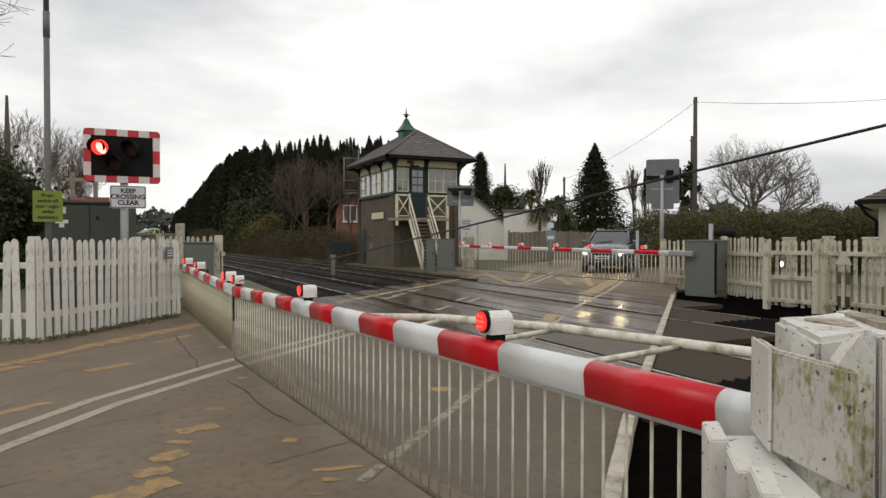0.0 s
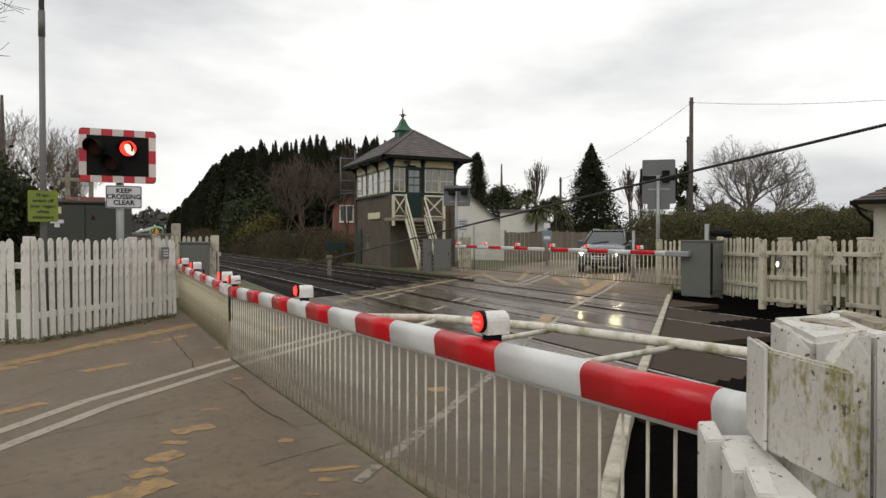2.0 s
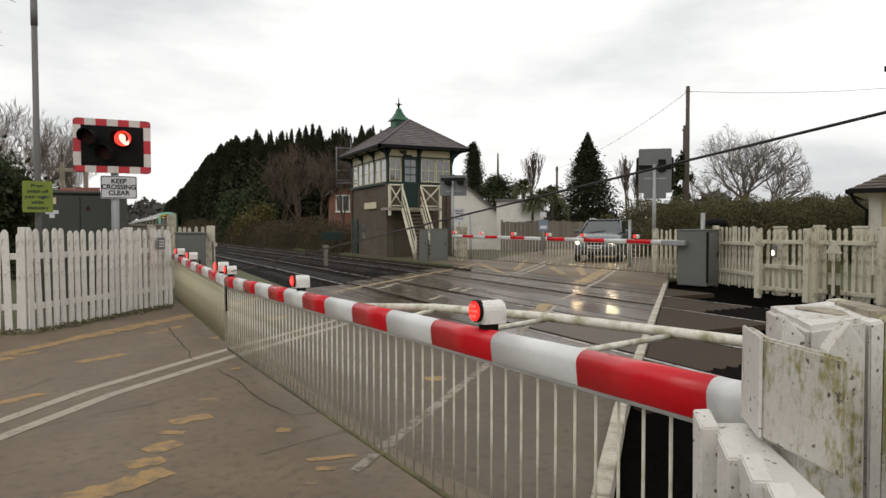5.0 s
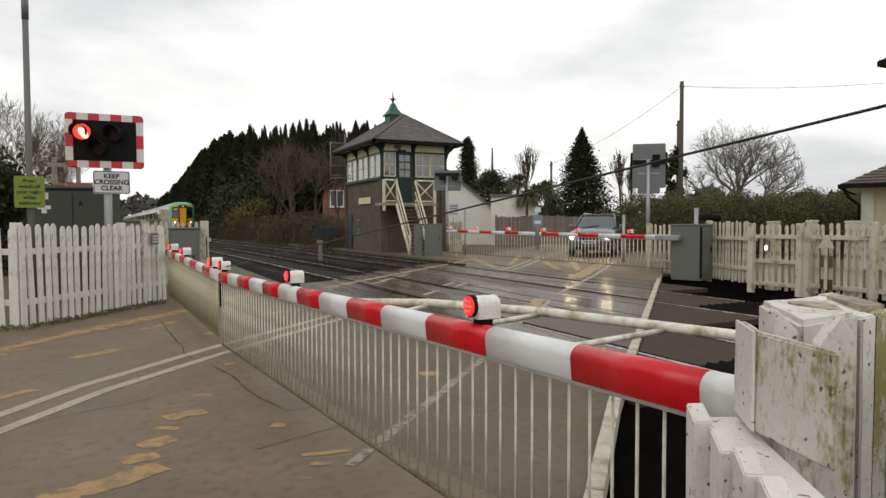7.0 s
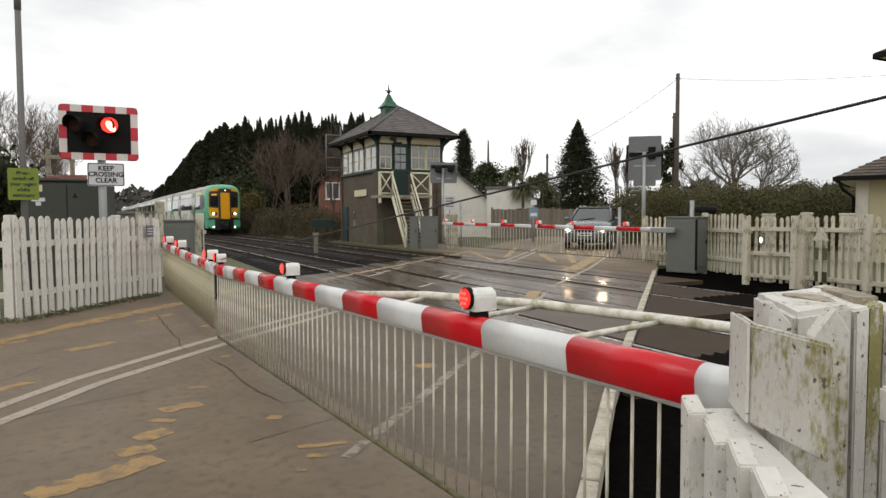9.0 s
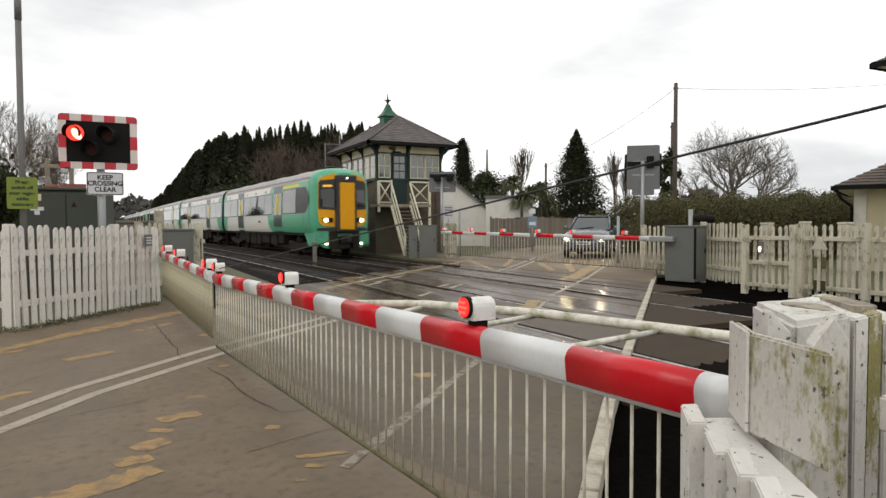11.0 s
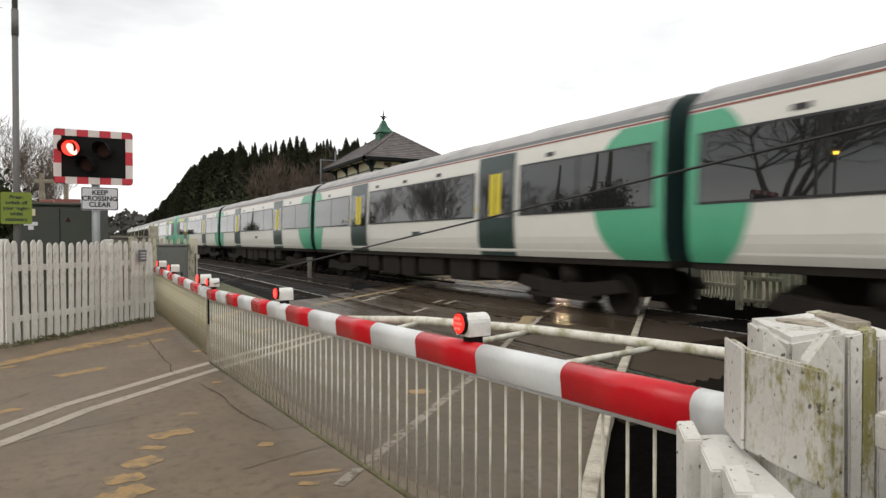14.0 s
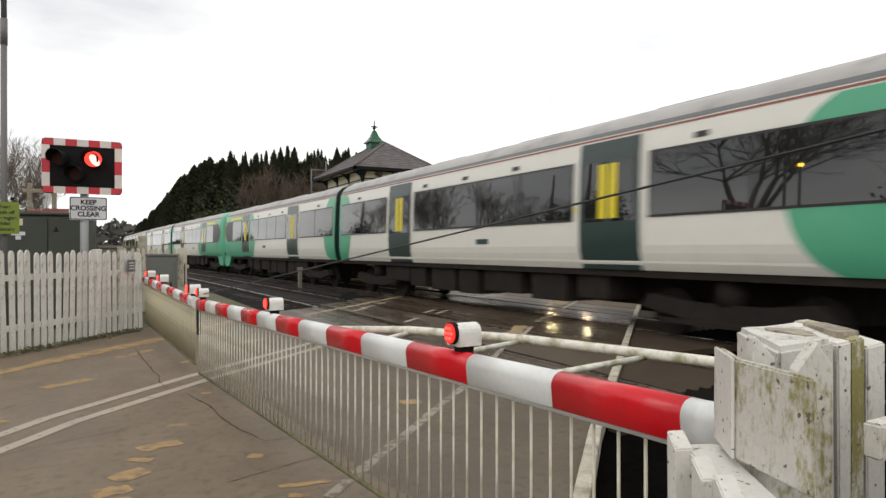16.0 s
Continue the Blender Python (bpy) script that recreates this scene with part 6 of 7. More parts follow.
# ---- car ----
def build_car():
    # waits behind the far barrier; local -y is its nose
    c = thing("car", pose(18.0, 21.9, 0.14, 0, 0, ROAD_TURN - 3) @ Matrix.Diagonal((1.03, 1.0, 1.13, 1)), "blue-grey estate car waiting with headlamps lit", "car", "queuing cars")
    rows = [  # y, half width, belt z, floor z
        (-2.25, 0.70, 0.62, 0.36), (-2.15, 0.80, 0.74, 0.27), (-1.9, 0.86, 0.86, 0.22), (-1.2, 0.89, 0.96, 0.2), (-0.7, 0.90, 1.0, 0.2),
        (1.0, 0.90, 1.02, 0.2), (2.0, 0.88, 1.02, 0.22), (2.25, 0.82, 0.98, 0.3)]
    bm = bmesh.new()
    prev = None
    for y, w, zb, zf in rows:
        prof = [(-w * 0.9, zf), (w * 0.9, zf), (w, zf + 0.18), (w, zb - 0.14), (w * 0.93, zb - 0.03), (w * 0.7, zb + 0.02), (0, zb + 0.045),
                (-w * 0.7, zb + 0.02), (-w * 0.93, zb - 0.03), (-w, zb - 0.14), (-w, zf + 0.18)]
        cur = [bm.verts.new((x, y, z)) for x, z in prof]
        if prev:
            for k in range(len(cur)):
                f = bm.faces.new((prev[k], prev[(k + 1) % len(cur)], cur[(k + 1) % len(cur)], cur[k]))
                f.smooth = True
        else:
            bm.faces.new(cur)
        prev = cur
    bm.faces.new(prev[::-1])
    bmesh.ops.recalc_face_normals(bm, faces=bm.faces[:])
    part("body", bm, CAR_PAINT, c)
    gh = [(-1.0, 0.80, 1.0), (-0.25, 0.66, 1.42), (0.2, 0.66, 1.47), (1.5, 0.65, 1.46), (2.15, 0.70, 1.02)]
    bm = bmesh.new()
    prev = None
    for y, w, z in gh:
        cur = [bm.verts.new(p) for p in ((-0.82, y, 0.96), (-w, y, z - 0.03), (-w * 0.8, y, z), (w * 0.8, y, z), (w, y, z - 0.03), (0.82, y, 0.96))]
        if prev:
            for k in range(5):
                f = bm.faces.new((prev[k], cur[k], cur[k + 1], prev[k + 1]))
        prev = cur
    part("cabin_glass", bm, CAR_GLASS, c)
    part("roof", box(-0.6, 0.6, -0.2, 1.75, 1.455, 1.49, 0.015), CAR_PAINT, c)
    for x in (-0.6, 0.6):
        part("roof_rail", tube([(x, -0.1, 1.5), (x, 0.1, 1.53), (x, 1.5, 1.53), (x, 1.7, 1.5)], 0.02, 6), CHROME, c)
        sx = 1 if x > 0 else -1
        part("pillar", tube([(sx * 0.80, -1.0, 1.0), (sx * 0.655, -0.22, 1.44)], 0.035, 6), CAR_PAINT, c)
        part("mirror", box(sx * 0.99 - 0.1, sx * 0.99 + 0.1, -0.72, -0.6, 0.98, 1.12, 0.03), CAR_PAINT, c)
        hl = part("headlamp", box(sx * 0.66 - 0.16, sx * 0.66 + 0.16, -2.22, -2.0, 0.62, 0.80, 0.03), CAR_GLASS, c)
        part("bulb", disc(0.062, 0.02, m=Matrix.Translation((sx * 0.66, -2.235, 0.71))), HEADLIGHT, hl)
        part("fog_lamp", disc(0.05, 0.02, m=Matrix.Translation((sx * 0.6, -2.2, 0.36))), CHROME, c)
        for y in (-1.42, 1.38):
            wh = part("wheel", tube([(sx * 0.70, y, 0.31), (sx * 0.90, y, 0.31)], 0.31, 20), TYRE, c)
            part("rim", tube([(sx * 0.89, y, 0.31), (sx * 0.91, y, 0.31)], 0.2, 16), CHROME, wh)
    part("grille", box(-0.34, 0.34, -2.27, -2.2, 0.60, 0.76, 0.02), BLACK, c)
    part("lower_grille", box(-0.55, 0.55, -2.24, -2.15, 0.28, 0.46, 0.02), BLACK, c)
    part("bumper", box(-0.78, 0.78, -2.285, -2.1, 0.46, 0.60, 0.03), CAR_PAINT, c)
    part("badge", disc(0.05, 0.015, m=Matrix.Translation((0, -2.28, 0.70))), CHROME, c)
    part("number_plate", box(-0.26, 0.26, -2.30, -2.286, 0.48, 0.58), SIGN_WHITE, c)
    part("plate_bar", box(-0.2, 0.2, -2.303, -2.30, 0.505, 0.555), BLACK, c)
    part("wiper", tube([(-0.5, -1.02, 1.0), (0.15, -0.88, 1.09)], 0.012, 5), BLACK, c)
    tagged(copy_thing(c, pose(22.2, 26.4, 0.15, 0, 0, ROAD_TURN + 2)), "blue-grey car queuing behind the first car")


# ---- train ----
TRAIN_L, PITCH = 19.45, 20.0
PROFILE = [(1.12, 1.30), (1.25, 1.36), (1.55, 1.40), (2.05, 1.40), (2.6, 1.385), (3.2, 1.36), (3.57, 1.32)]
ROOF = [(3.57, 1.32), (3.70, 1.26), (3.86, 1.09), (3.99, 0.80), (4.05, 0.4), (4.07, 0.0)]


def half_w(z):
    for (z0, w0), (z1, w1) in zip(PROFILE, PROFILE[1:]):
        if z <= z1:
            t = max(0, (z - z0) / (z1 - z0))
            return w0 + (w1 - w0) * t
    return PROFILE[-1][1]


def side_sheet(name, lo, hi, z0, z1, proud, material, sides=(-1, 1), rows=7, cols=6):
    """A sheet that follows the bodyside; lo and hi give its ends for each height."""
    lo_f = lo if callable(lo) else (lambda z: lo)
    hi_f = hi if callable(hi) else (lambda z: hi)
    vs, fs = [], []
    for sd in sides:
        b = len(vs)
        for r in range(rows + 1):
            z = z0 + (z1 - z0) * r / rows
            a, c = lo_f(z), hi_f(z)
            for k in range(cols + 1):
                vs.append((sd * (half_w(z) + proud), a + (c - a) * k / cols, z))
        w = cols + 1
        for r in range(rows):
            for k in range(cols):
                q = (b + r * w + k, b + r * w + k + 1, b + (r + 1) * w + k + 1, b + (r + 1) * w + k)
                fs.append(q if sd > 0 else q[::-1])
    return raw(name, vs, fs, material, smooth=True)


def both(name, lo, hi, z0, z1, proud, material, parent, label="", rows=7, cols=6):
    """The same sheet on either side, as two parts."""
    return [part(name, side_sheet(name, lo, hi, z0, z1, proud, material, (sd,), rows, cols), material, parent, label) for sd in (-1, 1)]


def arc_in(base, depth, z0=1.12, z1=3.5, flip=1):
    return lambda z: base + flip * depth * math.sqrt(max(0.0, 1 - ((z - (z0 + z1) / 2) / ((z1 - z0) / 2 * 1.05)) ** 2))


def carriage(cab, first):
    """One carriage, built from its leading end at y=0 back to y=TRAIN_L; cab at the leading end or None."""
    t = thing("train_carriage", Matrix(), "green and white electric train driving carriage with yellow cab front" if cab else
              "white electric train carriage with green ends and dark doors", "train carriage", "train carriages")
    y0 = 0.6 if cab else 0.0
    # shell
    vs, fs = [], []
    loop = [(w, z) for z, w in PROFILE]
    for sd in (-1, 1):
        for (wa, za), (wb, zb) in zip(loop, loop[1:]):
            b = len(vs)
            vs += [(sd * wa, y0, za), (sd * wa, TRAIN_L, za), (sd * wb, TRAIN_L, zb), (sd * wb, y0, zb)]
            fs.append((b, b + 1, b + 2, b + 3) if sd > 0 else (b + 3, b + 2, b + 1, b))
    part("body", raw("body", vs, fs, T_WHITE, smooth=False), T_WHITE, t)
    # lower strip of the side in a slightly darker white
    both("sill", 7.3 if cab else y0, TRAIN_L, 1.12, 1.42, 0.003, T_SKIRT, t, "slightly darker lower sill", rows=3, cols=2)
    rp = [(w, z) for z, w in ROOF] + [(-w, z) for z, w in ROOF[-2::-1]]
    vs, fs = [], []
    for y in (y0, TRAIN_L):
        vs += [(x, y, z) for x, z in rp]
    n = len(rp)
    fs = [(k, k + 1, n + k + 1, n + k) for k in range(n - 1)]
    part("roof", raw("roof", vs, fs, T_ROOF, smooth=True), T_ROOF, t)
    for k in range(4):
        yy = 3.2 + 4.3 * k
        part("roof_vent", box(-0.5, 0.5, yy, yy + 1.7, 4.0, 4.10, 0.04), T_ROOF, t)
    both("cantrail_line", y0, TRAIN_L, 3.515, 3.55, 0.006, T_RED, t, "thin red line along the cantrail", rows=1, cols=2)
    for sd in (-1, 1):
        bar = raw("roof_gutter", [(sd * 1.325, y0, 3.575), (sd * 1.325, TRAIN_L, 3.575), (sd * 1.288, TRAIN_L, 3.655), (sd * 1.288, y0, 3.655)],
                  [(0, 1, 2, 3) if sd > 0 else (3, 2, 1, 0)], SIGN_BACK)
        part("roof_gutter", bar, SIGN_BACK, t, "blue-grey line above the red cantrail line")
    part("floor", box(-1.28, 1.28, y0, TRAIN_L, 1.0, 1.12), T_UNDER, t)
    for yy in ((TRAIN_L,) if cab else (0.0, TRAIN_L)):
        part("end_wall", prism([(-w, z) for w, z in loop] + [(x, z) for x, z in rp[::-1]][1:-1] + [(w, z) for w, z in loop[::-1]], "y", yy - 0.03 if yy else 0.0, yy if yy else 0.03), T_DARK, t)
        s = 1 if yy else -1
        part("gangway", box(-0.62, 0.62, min(yy, yy + s * 0.13), max(yy, yy + s * 0.13), 1.05, 3.35, 0.03), T_BLACK, t, "black rubber gangway")
    # green ends
    if not cab:
        both("green_end", 0.0, arc_in(0.7, 1.05), 1.12, 3.49, 0.014, T_GREEN, t, rows=14)
        both("green_end", arc_in(TRAIN_L - 0.45, 0.75, flip=-1), TRAIN_L, 1.12, 3.49, 0.014, T_GREEN, t, rows=14)
        doors = ((4.4, 5.95), (13.4, 14.95))
        panes = ((0.22, 4.2), (6.15, 13.2), (15.15, TRAIN_L - 0.2))
    else:
        both("green_front", y0, arc_in(6.6, 1.1), 1.12, 3.49, 0.014, T_GREEN, t, rows=14)
        both("green_end", arc_in(TRAIN_L - 0.45, 0.75, flip=-1), TRAIN_L, 1.12, 3.49, 0.014, T_GREEN, t, rows=14)
        doors = ((4.8, 6.45), (13.4, 14.95))
        panes = ((6.7, 13.2), (15.15, TRAIN_L - 0.2))
        both("cab_side_window", lambda z: 0.50 + 0.6 * ((z - 2.63) / 0.62) ** 2, 4.65, 2.03, 3.23, 0.022, T_BLACK, t, "dark rounded cab side window band", rows=10)
        both("side_glass", 2.5, 4.6, 2.07, 3.19, 0.028, T_GLASS, t)
        both("first_class_line", 2.0, 4.72, 3.28, 3.42, 0.022, T_LEMON, t, "yellow first class line", rows=2)
        both("cab_door_line", 1.28, 1.31, 1.2, 3.3, 0.018, T_DARK, t)
    for a, b in panes:
        both("window_band", a, b, 2.03, 3.16, 0.018, T_BLACK, t)
        k = max(1, round((b - a) / 1.85))
        for i in range(k):
            p = a + (b - a) * i / k + 0.03
            both("pane", p, a + (b - a) * (i + 1) / k - 0.03, 2.07, 3.12, 0.023, T_GLASS, t)
    for a, b in doors:
        d, _ = both("door", a, b, 1.12, 3.48, 0.022, T_DARK, t, "dark green sliding double door")
        m_ = (a + b) / 2
        for p, q in ((a + 0.12, m_ - 0.1), (m_ + 0.1, b - 0.12)):
            both("door_window", p, q, 2.0, 3.1, 0.028, T_GLASS, d)
        for p, q in ((m_ - 0.24, m_ - 0.03), (m_ + 0.03, m_ + 0.24)):
            both("door_edge", p, q, 2.05, 3.05, 0.034, T_LEMON, d, "yellow door edge")
        both("door_button", b + 0.06, b + 0.14, 2.2, 2.3, 0.03, T_LEMON, d, rows=1, cols=1)
        both("frame_strip", a - 0.06, a - 0.01, 1.14, 3.4, 0.02, T_WHITE, d)
        both("frame_strip", b + 0.01, b + 0.05, 1.14, 3.4, 0.02, T_WHITE, d)
    for yy in (3.0, 8.0, 10.2, 12.4, 17.4):
        both("side_vent", yy, yy + 0.28, 3.24, 3.33, 0.012, T_BLACK, t, rows=1, cols=1)
    both("emblem", 9.2, 9.75, 1.62, 1.74, 0.012, T_DARK, t, rows=2, cols=2)
    # under the floor
    for yc in (2.9, TRAIN_L - 2.9):
        bg = new("bogie")
        bg.parent = t
        for sd in (-1, 1):
            part("side_frame", prism([(yc - 1.7, 0.5), (yc - 1.5, 0.72), (yc - 0.6, 0.62), (yc + 0.6, 0.62), (yc + 1.5, 0.72), (yc + 1.7, 0.5), (yc + 0.7, 0.34), (yc - 0.7, 0.34)], "x", sd * 1.08 - 0.09, sd * 1.08 + 0.09), T_UNDER, bg)
            part("air_spring", tube([(sd * 0.95, yc, 0.6), (sd * 0.95, yc, 1.0)], 0.25, 12), T_UNDER, bg)
        for dy in (-1.3, 1.3):
            part("axle", tube([(-0.9, yc + dy, 0.42), (0.9, yc + dy, 0.42)], 0.08, 8), T_UNDER, bg)
            for sd in (-0.753, 0.753):
                part("wheel", tube([(sd - 0.065, yc + dy, 0.422), (sd + 0.065, yc + dy, 0.422)], 0.42, 24), T_UNDER, bg)
    part("centre_sill", box(-0.29, 0.29, 1.2, TRAIN_L - 1.2, 0.42, 1.0), T_UNDER, t)
    rng = random.Random(21)
    y = 5.4
    while y < 14.2:
        w = rng.uniform(0.7, 1.7)
        z = rng.uniform(0.38, 0.6)
        part("equipment_case", box(-1.2, -0.3, y, y + w, z, 1.0, 0.03), T_UNDER, t)
        part("equipment_case", box(0.3, 1.2, y, y + w, z, 1.0, 0.03), T_UNDER, t)
        y += w + rng.uniform(0.08, 0.5)
    part("shoe_beam", box(-1.35, -1.28, 1.8, 4.0, 0.28, 0.36), T_UNDER, t)
    if cab:
        # tapered green cab shell
        base = [(w, z) for z, w in [(0.95, 1.26)] + PROFILE] + [(w, z) for z, w in ROOF[1:]]
        base = base + [(-x, z) for x, z in base[-2::-1]]
        bm = bmesh.new()
        prev = None
        for y, sx, dz in ((y0, 1.0, 0.0), (0.4, 0.987, 0.004), (0.25, 0.96, 0.015), (0.14, 0.925, 0.03), (0.065, 0.88, 0.05), (-0.07, 0.68, 0.10), (-0.185, 0.50, 0.15), (-0.30, 0.33, 0.20)):
            cur = [bm.verts.new((x * sx, y, z - dz * max(0, (z - 3.0) / 0.8))) for x, z in base]
            if prev:
                for k in range(len(cur) - 1):
                    f = bm.faces.new((prev[k], prev[k + 1], cur[k + 1], cur[k]))
                    f.smooth = True
            prev = cur
        bm.faces.new(prev)
        bmesh.ops.recalc_face_normals(bm, faces=bm.faces[:])
        part("cab_shell", bm, T_GREEN, t, "green tapered cab shell")
        def swept(sd, pts, front, back):
            """A slab on the raked half of the nose, which runs back from the gangway to the corner."""
            bm = bmesh.new()
            rings = [[bm.verts.new((sd * x, -0.30 + 0.45 * (x - 0.46) - o, z)) for x, z in pts] for o in (front, back)]
            for k in range(len(pts)):
                q = (k + 1) % len(pts)
                bm.faces.new((rings[0][k], rings[0][q], rings[1][q], rings[1][k]))
            for r in rings:
                bm.faces.new(r)
            bmesh.ops.recalc_face_normals(bm, faces=bm.faces[:])
            return bm
        for sd in (-1, 1):
            def px_(a, b): return (min(sd * a, sd * b), max(sd * a, sd * b))
            # yellow surround, windscreen, lamps
            part("yellow_panel", swept(sd, [(0.42, 1.40), (0.95, 1.44), (1.12, 1.62), (1.16, 2.2), (1.13, 3.40), (0.98, 3.62), (0.42, 3.78)], 0.02, -0.05), T_YELLOW, t)
            ws = part("windscreen", swept(sd, [(0.44, 2.14), (1.14, 2.20), (1.12, 3.36), (1.02, 3.47), (0.44, 3.52)], 0.032, 0.021), T_BLACK, t)
            part("glass", swept(sd, [(0.50, 2.24), (1.05, 2.30), (1.03, 3.05), (0.50, 3.08)], 0.04, 0.033), T_GLASS, ws)
            if sd < 0:
                part("destination_strip", swept(sd, [(0.58, 3.17), (0.95, 3.16), (0.95, 3.26), (0.58, 3.27)], 0.04, 0.033), ORANGE_GLOW, ws, "lit orange destination strip")
            hl = part("headlamp_housing", swept(sd, [(0.58, 1.58), (0.98, 1.60), (1.0, 1.80), (0.58, 1.80)], 0.05, 0.021), T_BLACK, t)
            part("headlamp", disc(0.10, 0.05, m=Matrix.Translation((sd * 0.84, -0.195, 1.69))), TRAIN_LIGHT, hl, "lit headlamp")
            part("tail_lamp", disc(0.08, 0.05, m=Matrix.Translation((sd * 0.64, -0.28, 1.69))), LENS_OFF, hl)
            # lower valance and its lamp
            part("valance", swept(sd, [(0.74, 0.44), (0.92, 0.46), (1.16, 0.66), (1.24, 1.2), (0.74, 1.2)], 0.03, -0.25), T_VALANCE, t, "green lower valance")
            part("inner_valance", swept(sd, [(0.36, 0.42), (0.735, 0.44), (0.735, 1.2), (0.36, 1.2)], 0.02, -0.25), T_UNDER, t, "black valance round the coupler")
            bm = prism([(0.02, 0.62), (0.12, 0.48), (1.0, 0.56), (1.55, 1.14), (0.04, 1.14)], "x", *px_(1.12, 1.29))
            part("side_valance", bm, T_VALANCE, t, "grimy green side valance")
            part("lower_lamp", swept(sd, [(0.76, 0.61), (0.79, 0.59), (0.87, 0.59), (0.90, 0.61), (0.90, 0.67), (0.87, 0.69), (0.79, 0.69), (0.76, 0.67)], 0.05, 0.031), TRAIN_LIGHT, t, "lit lower lamp")
            part("bumper_line", swept(sd, [(0.42, 1.2), (1.2, 1.22), (1.18, 1.34), (0.42, 1.38)], 0.034, -0.02), T_BLACK, t)
        part("gangway_frame", box(-0.48, 0.48, -0.62, 0.05, 1.12, 3.70, 0.08), T_BLACK, t, "black corridor connection surround")
        part("gangway_door", box(-0.35, 0.35, -0.645, -0.61, 1.28, 3.36, 0.03), T_YELLOW, t, "yellow corridor door")
        part("coupler", box(-0.22, 0.22, -0.68, 0.1, 0.66, 1.0, 0.04), T_UNDER, t)
        part("coupler_face", disc(0.1, 0.04, m=Matrix.Translation((0.06, -0.69, 0.83))), T_BLACK, t)
        part("buffer_beam", box(-0.42, 0.42, -0.1, 0.3, 0.4, 1.15, 0.03), T_BLACK, t)
        part("cab_roof_lamp", disc(0.04, 0.03, m=Matrix.Translation((0.0, -0.62, 3.55))), TRAIN_LIGHT, t)
    return t


FRONT = ((0.0, 177.0), (7.0, 82.2), (9.0, 55.3), (11.3, 24.6), (12.0, 14.9), (12.5, 7.68), (13.0, 1.1), (13.8, -9.25), (14.5, -18.27), (15.0, -24.32), (15.5, -30.30), (16.0, -35.97))


def car_pose(s, flip=False):
    """Where a carriage stands whose leading end is s metres up the line."""
    pa, pb = s + 2.9, s + TRAIN_L - 2.9
    xa, xb = track(pa, A_FAR)[0], track(pb, A_FAR)[0]
    d = Vector((xb - xa, pb - pa, 0)).normalized()
    o = Vector((xa, pa, 0)) - d * 2.9
    turn = -math.degrees(math.atan2(d.x, d.y))
    if flip:
        o = o + d * TRAIN_L
        turn += 180
    return pose(o.x, o.y, 0.0, 0, 0, turn)


def build_train():
    lead = carriage(True, True)
    mid = carriage(False, False)
    cars = [(lead, False), (mid, False)]
    for k in range(2, 8):
        if k in (3, 7):
            cars.append((copy_thing(lead, Matrix()), True))
        elif k == 4:
            cars.append((copy_thing(lead, Matrix()), False))
        else:
            cars.append((copy_thing(mid, Matrix()), False))
    return cars


# ---- vegetation ----
def leaf_cloud(name, centres, size, material, rng, flat=0.0):
    """Many small two-triangle leaves at the given places (numpy rows)."""
    c = np.asarray(centres)
    n = len(c)
    a = rng.normal(size=(n, 3))
    a /= np.linalg.norm(a, axis=1, keepdims=True)
    b = rng.normal(size=(n, 3))
    b -= a * (a * b).sum(1, keepdims=True)
    b /= np.linalg.norm(b, axis=1, keepdims=True)
    if flat:
        a[:, 2] *= 1 - flat
        b[:, 2] *= 1 - flat
    s = size * rng.uniform(0.5, 1.4, (n, 1))
    vs = np.empty((n, 4, 3))
    vs[:, 0], vs[:, 1], vs[:, 2], vs[:, 3] = c - a * s, c + b * s * 0.55, c + a * s, c - b * s * 0.55
    fs = np.arange(4 * n).reshape(n, 4)
    return raw(name, vs.reshape(-1, 3), fs, material)


def conifer_mesh(h, r, seed, n=5200, leaf=0.22, taper=0.75):
    """Crown of drooping whorled boughs, ragged and gappy."""
    rng = np.random.default_rng(seed)
    pts = []
    boughs = int(n / 40)
    for k in range(boughs):
        f = (k + rng.uniform(0, 1)) / boughs
        z = h * (0.06 + 0.94 * f)
        reach = r * (1 - f) ** taper * rng.uniform(0.65, 1.15) + 0.07
        ang = rng.uniform(0, 2 * math.pi)
        t = rng.uniform(0.1, 1, 40) ** 0.7
        spread = 0.10 * reach + 0.16 * min(1.0, reach + 0.25)
        x = np.cos(ang) * reach * t + rng.normal(0, spread, 40)
        y = np.sin(ang) * reach * t + rng.normal(0, spread, 40)
        zz = z - 0.28 * reach * t ** 2 + rng.normal(0, 0.13, 40)
        pts.append(np.stack([x, y, zz], 1))
    top = np.stack([rng.normal(0, 0.06, 60), rng.normal(0, 0.06, 60), h * rng.uniform(0.93, 1.03, 60)], 1)
    pts.append(top)
    return leaf_cloud("crown", np.concatenate(pts), leaf, CONIFER, rng, 0.25)


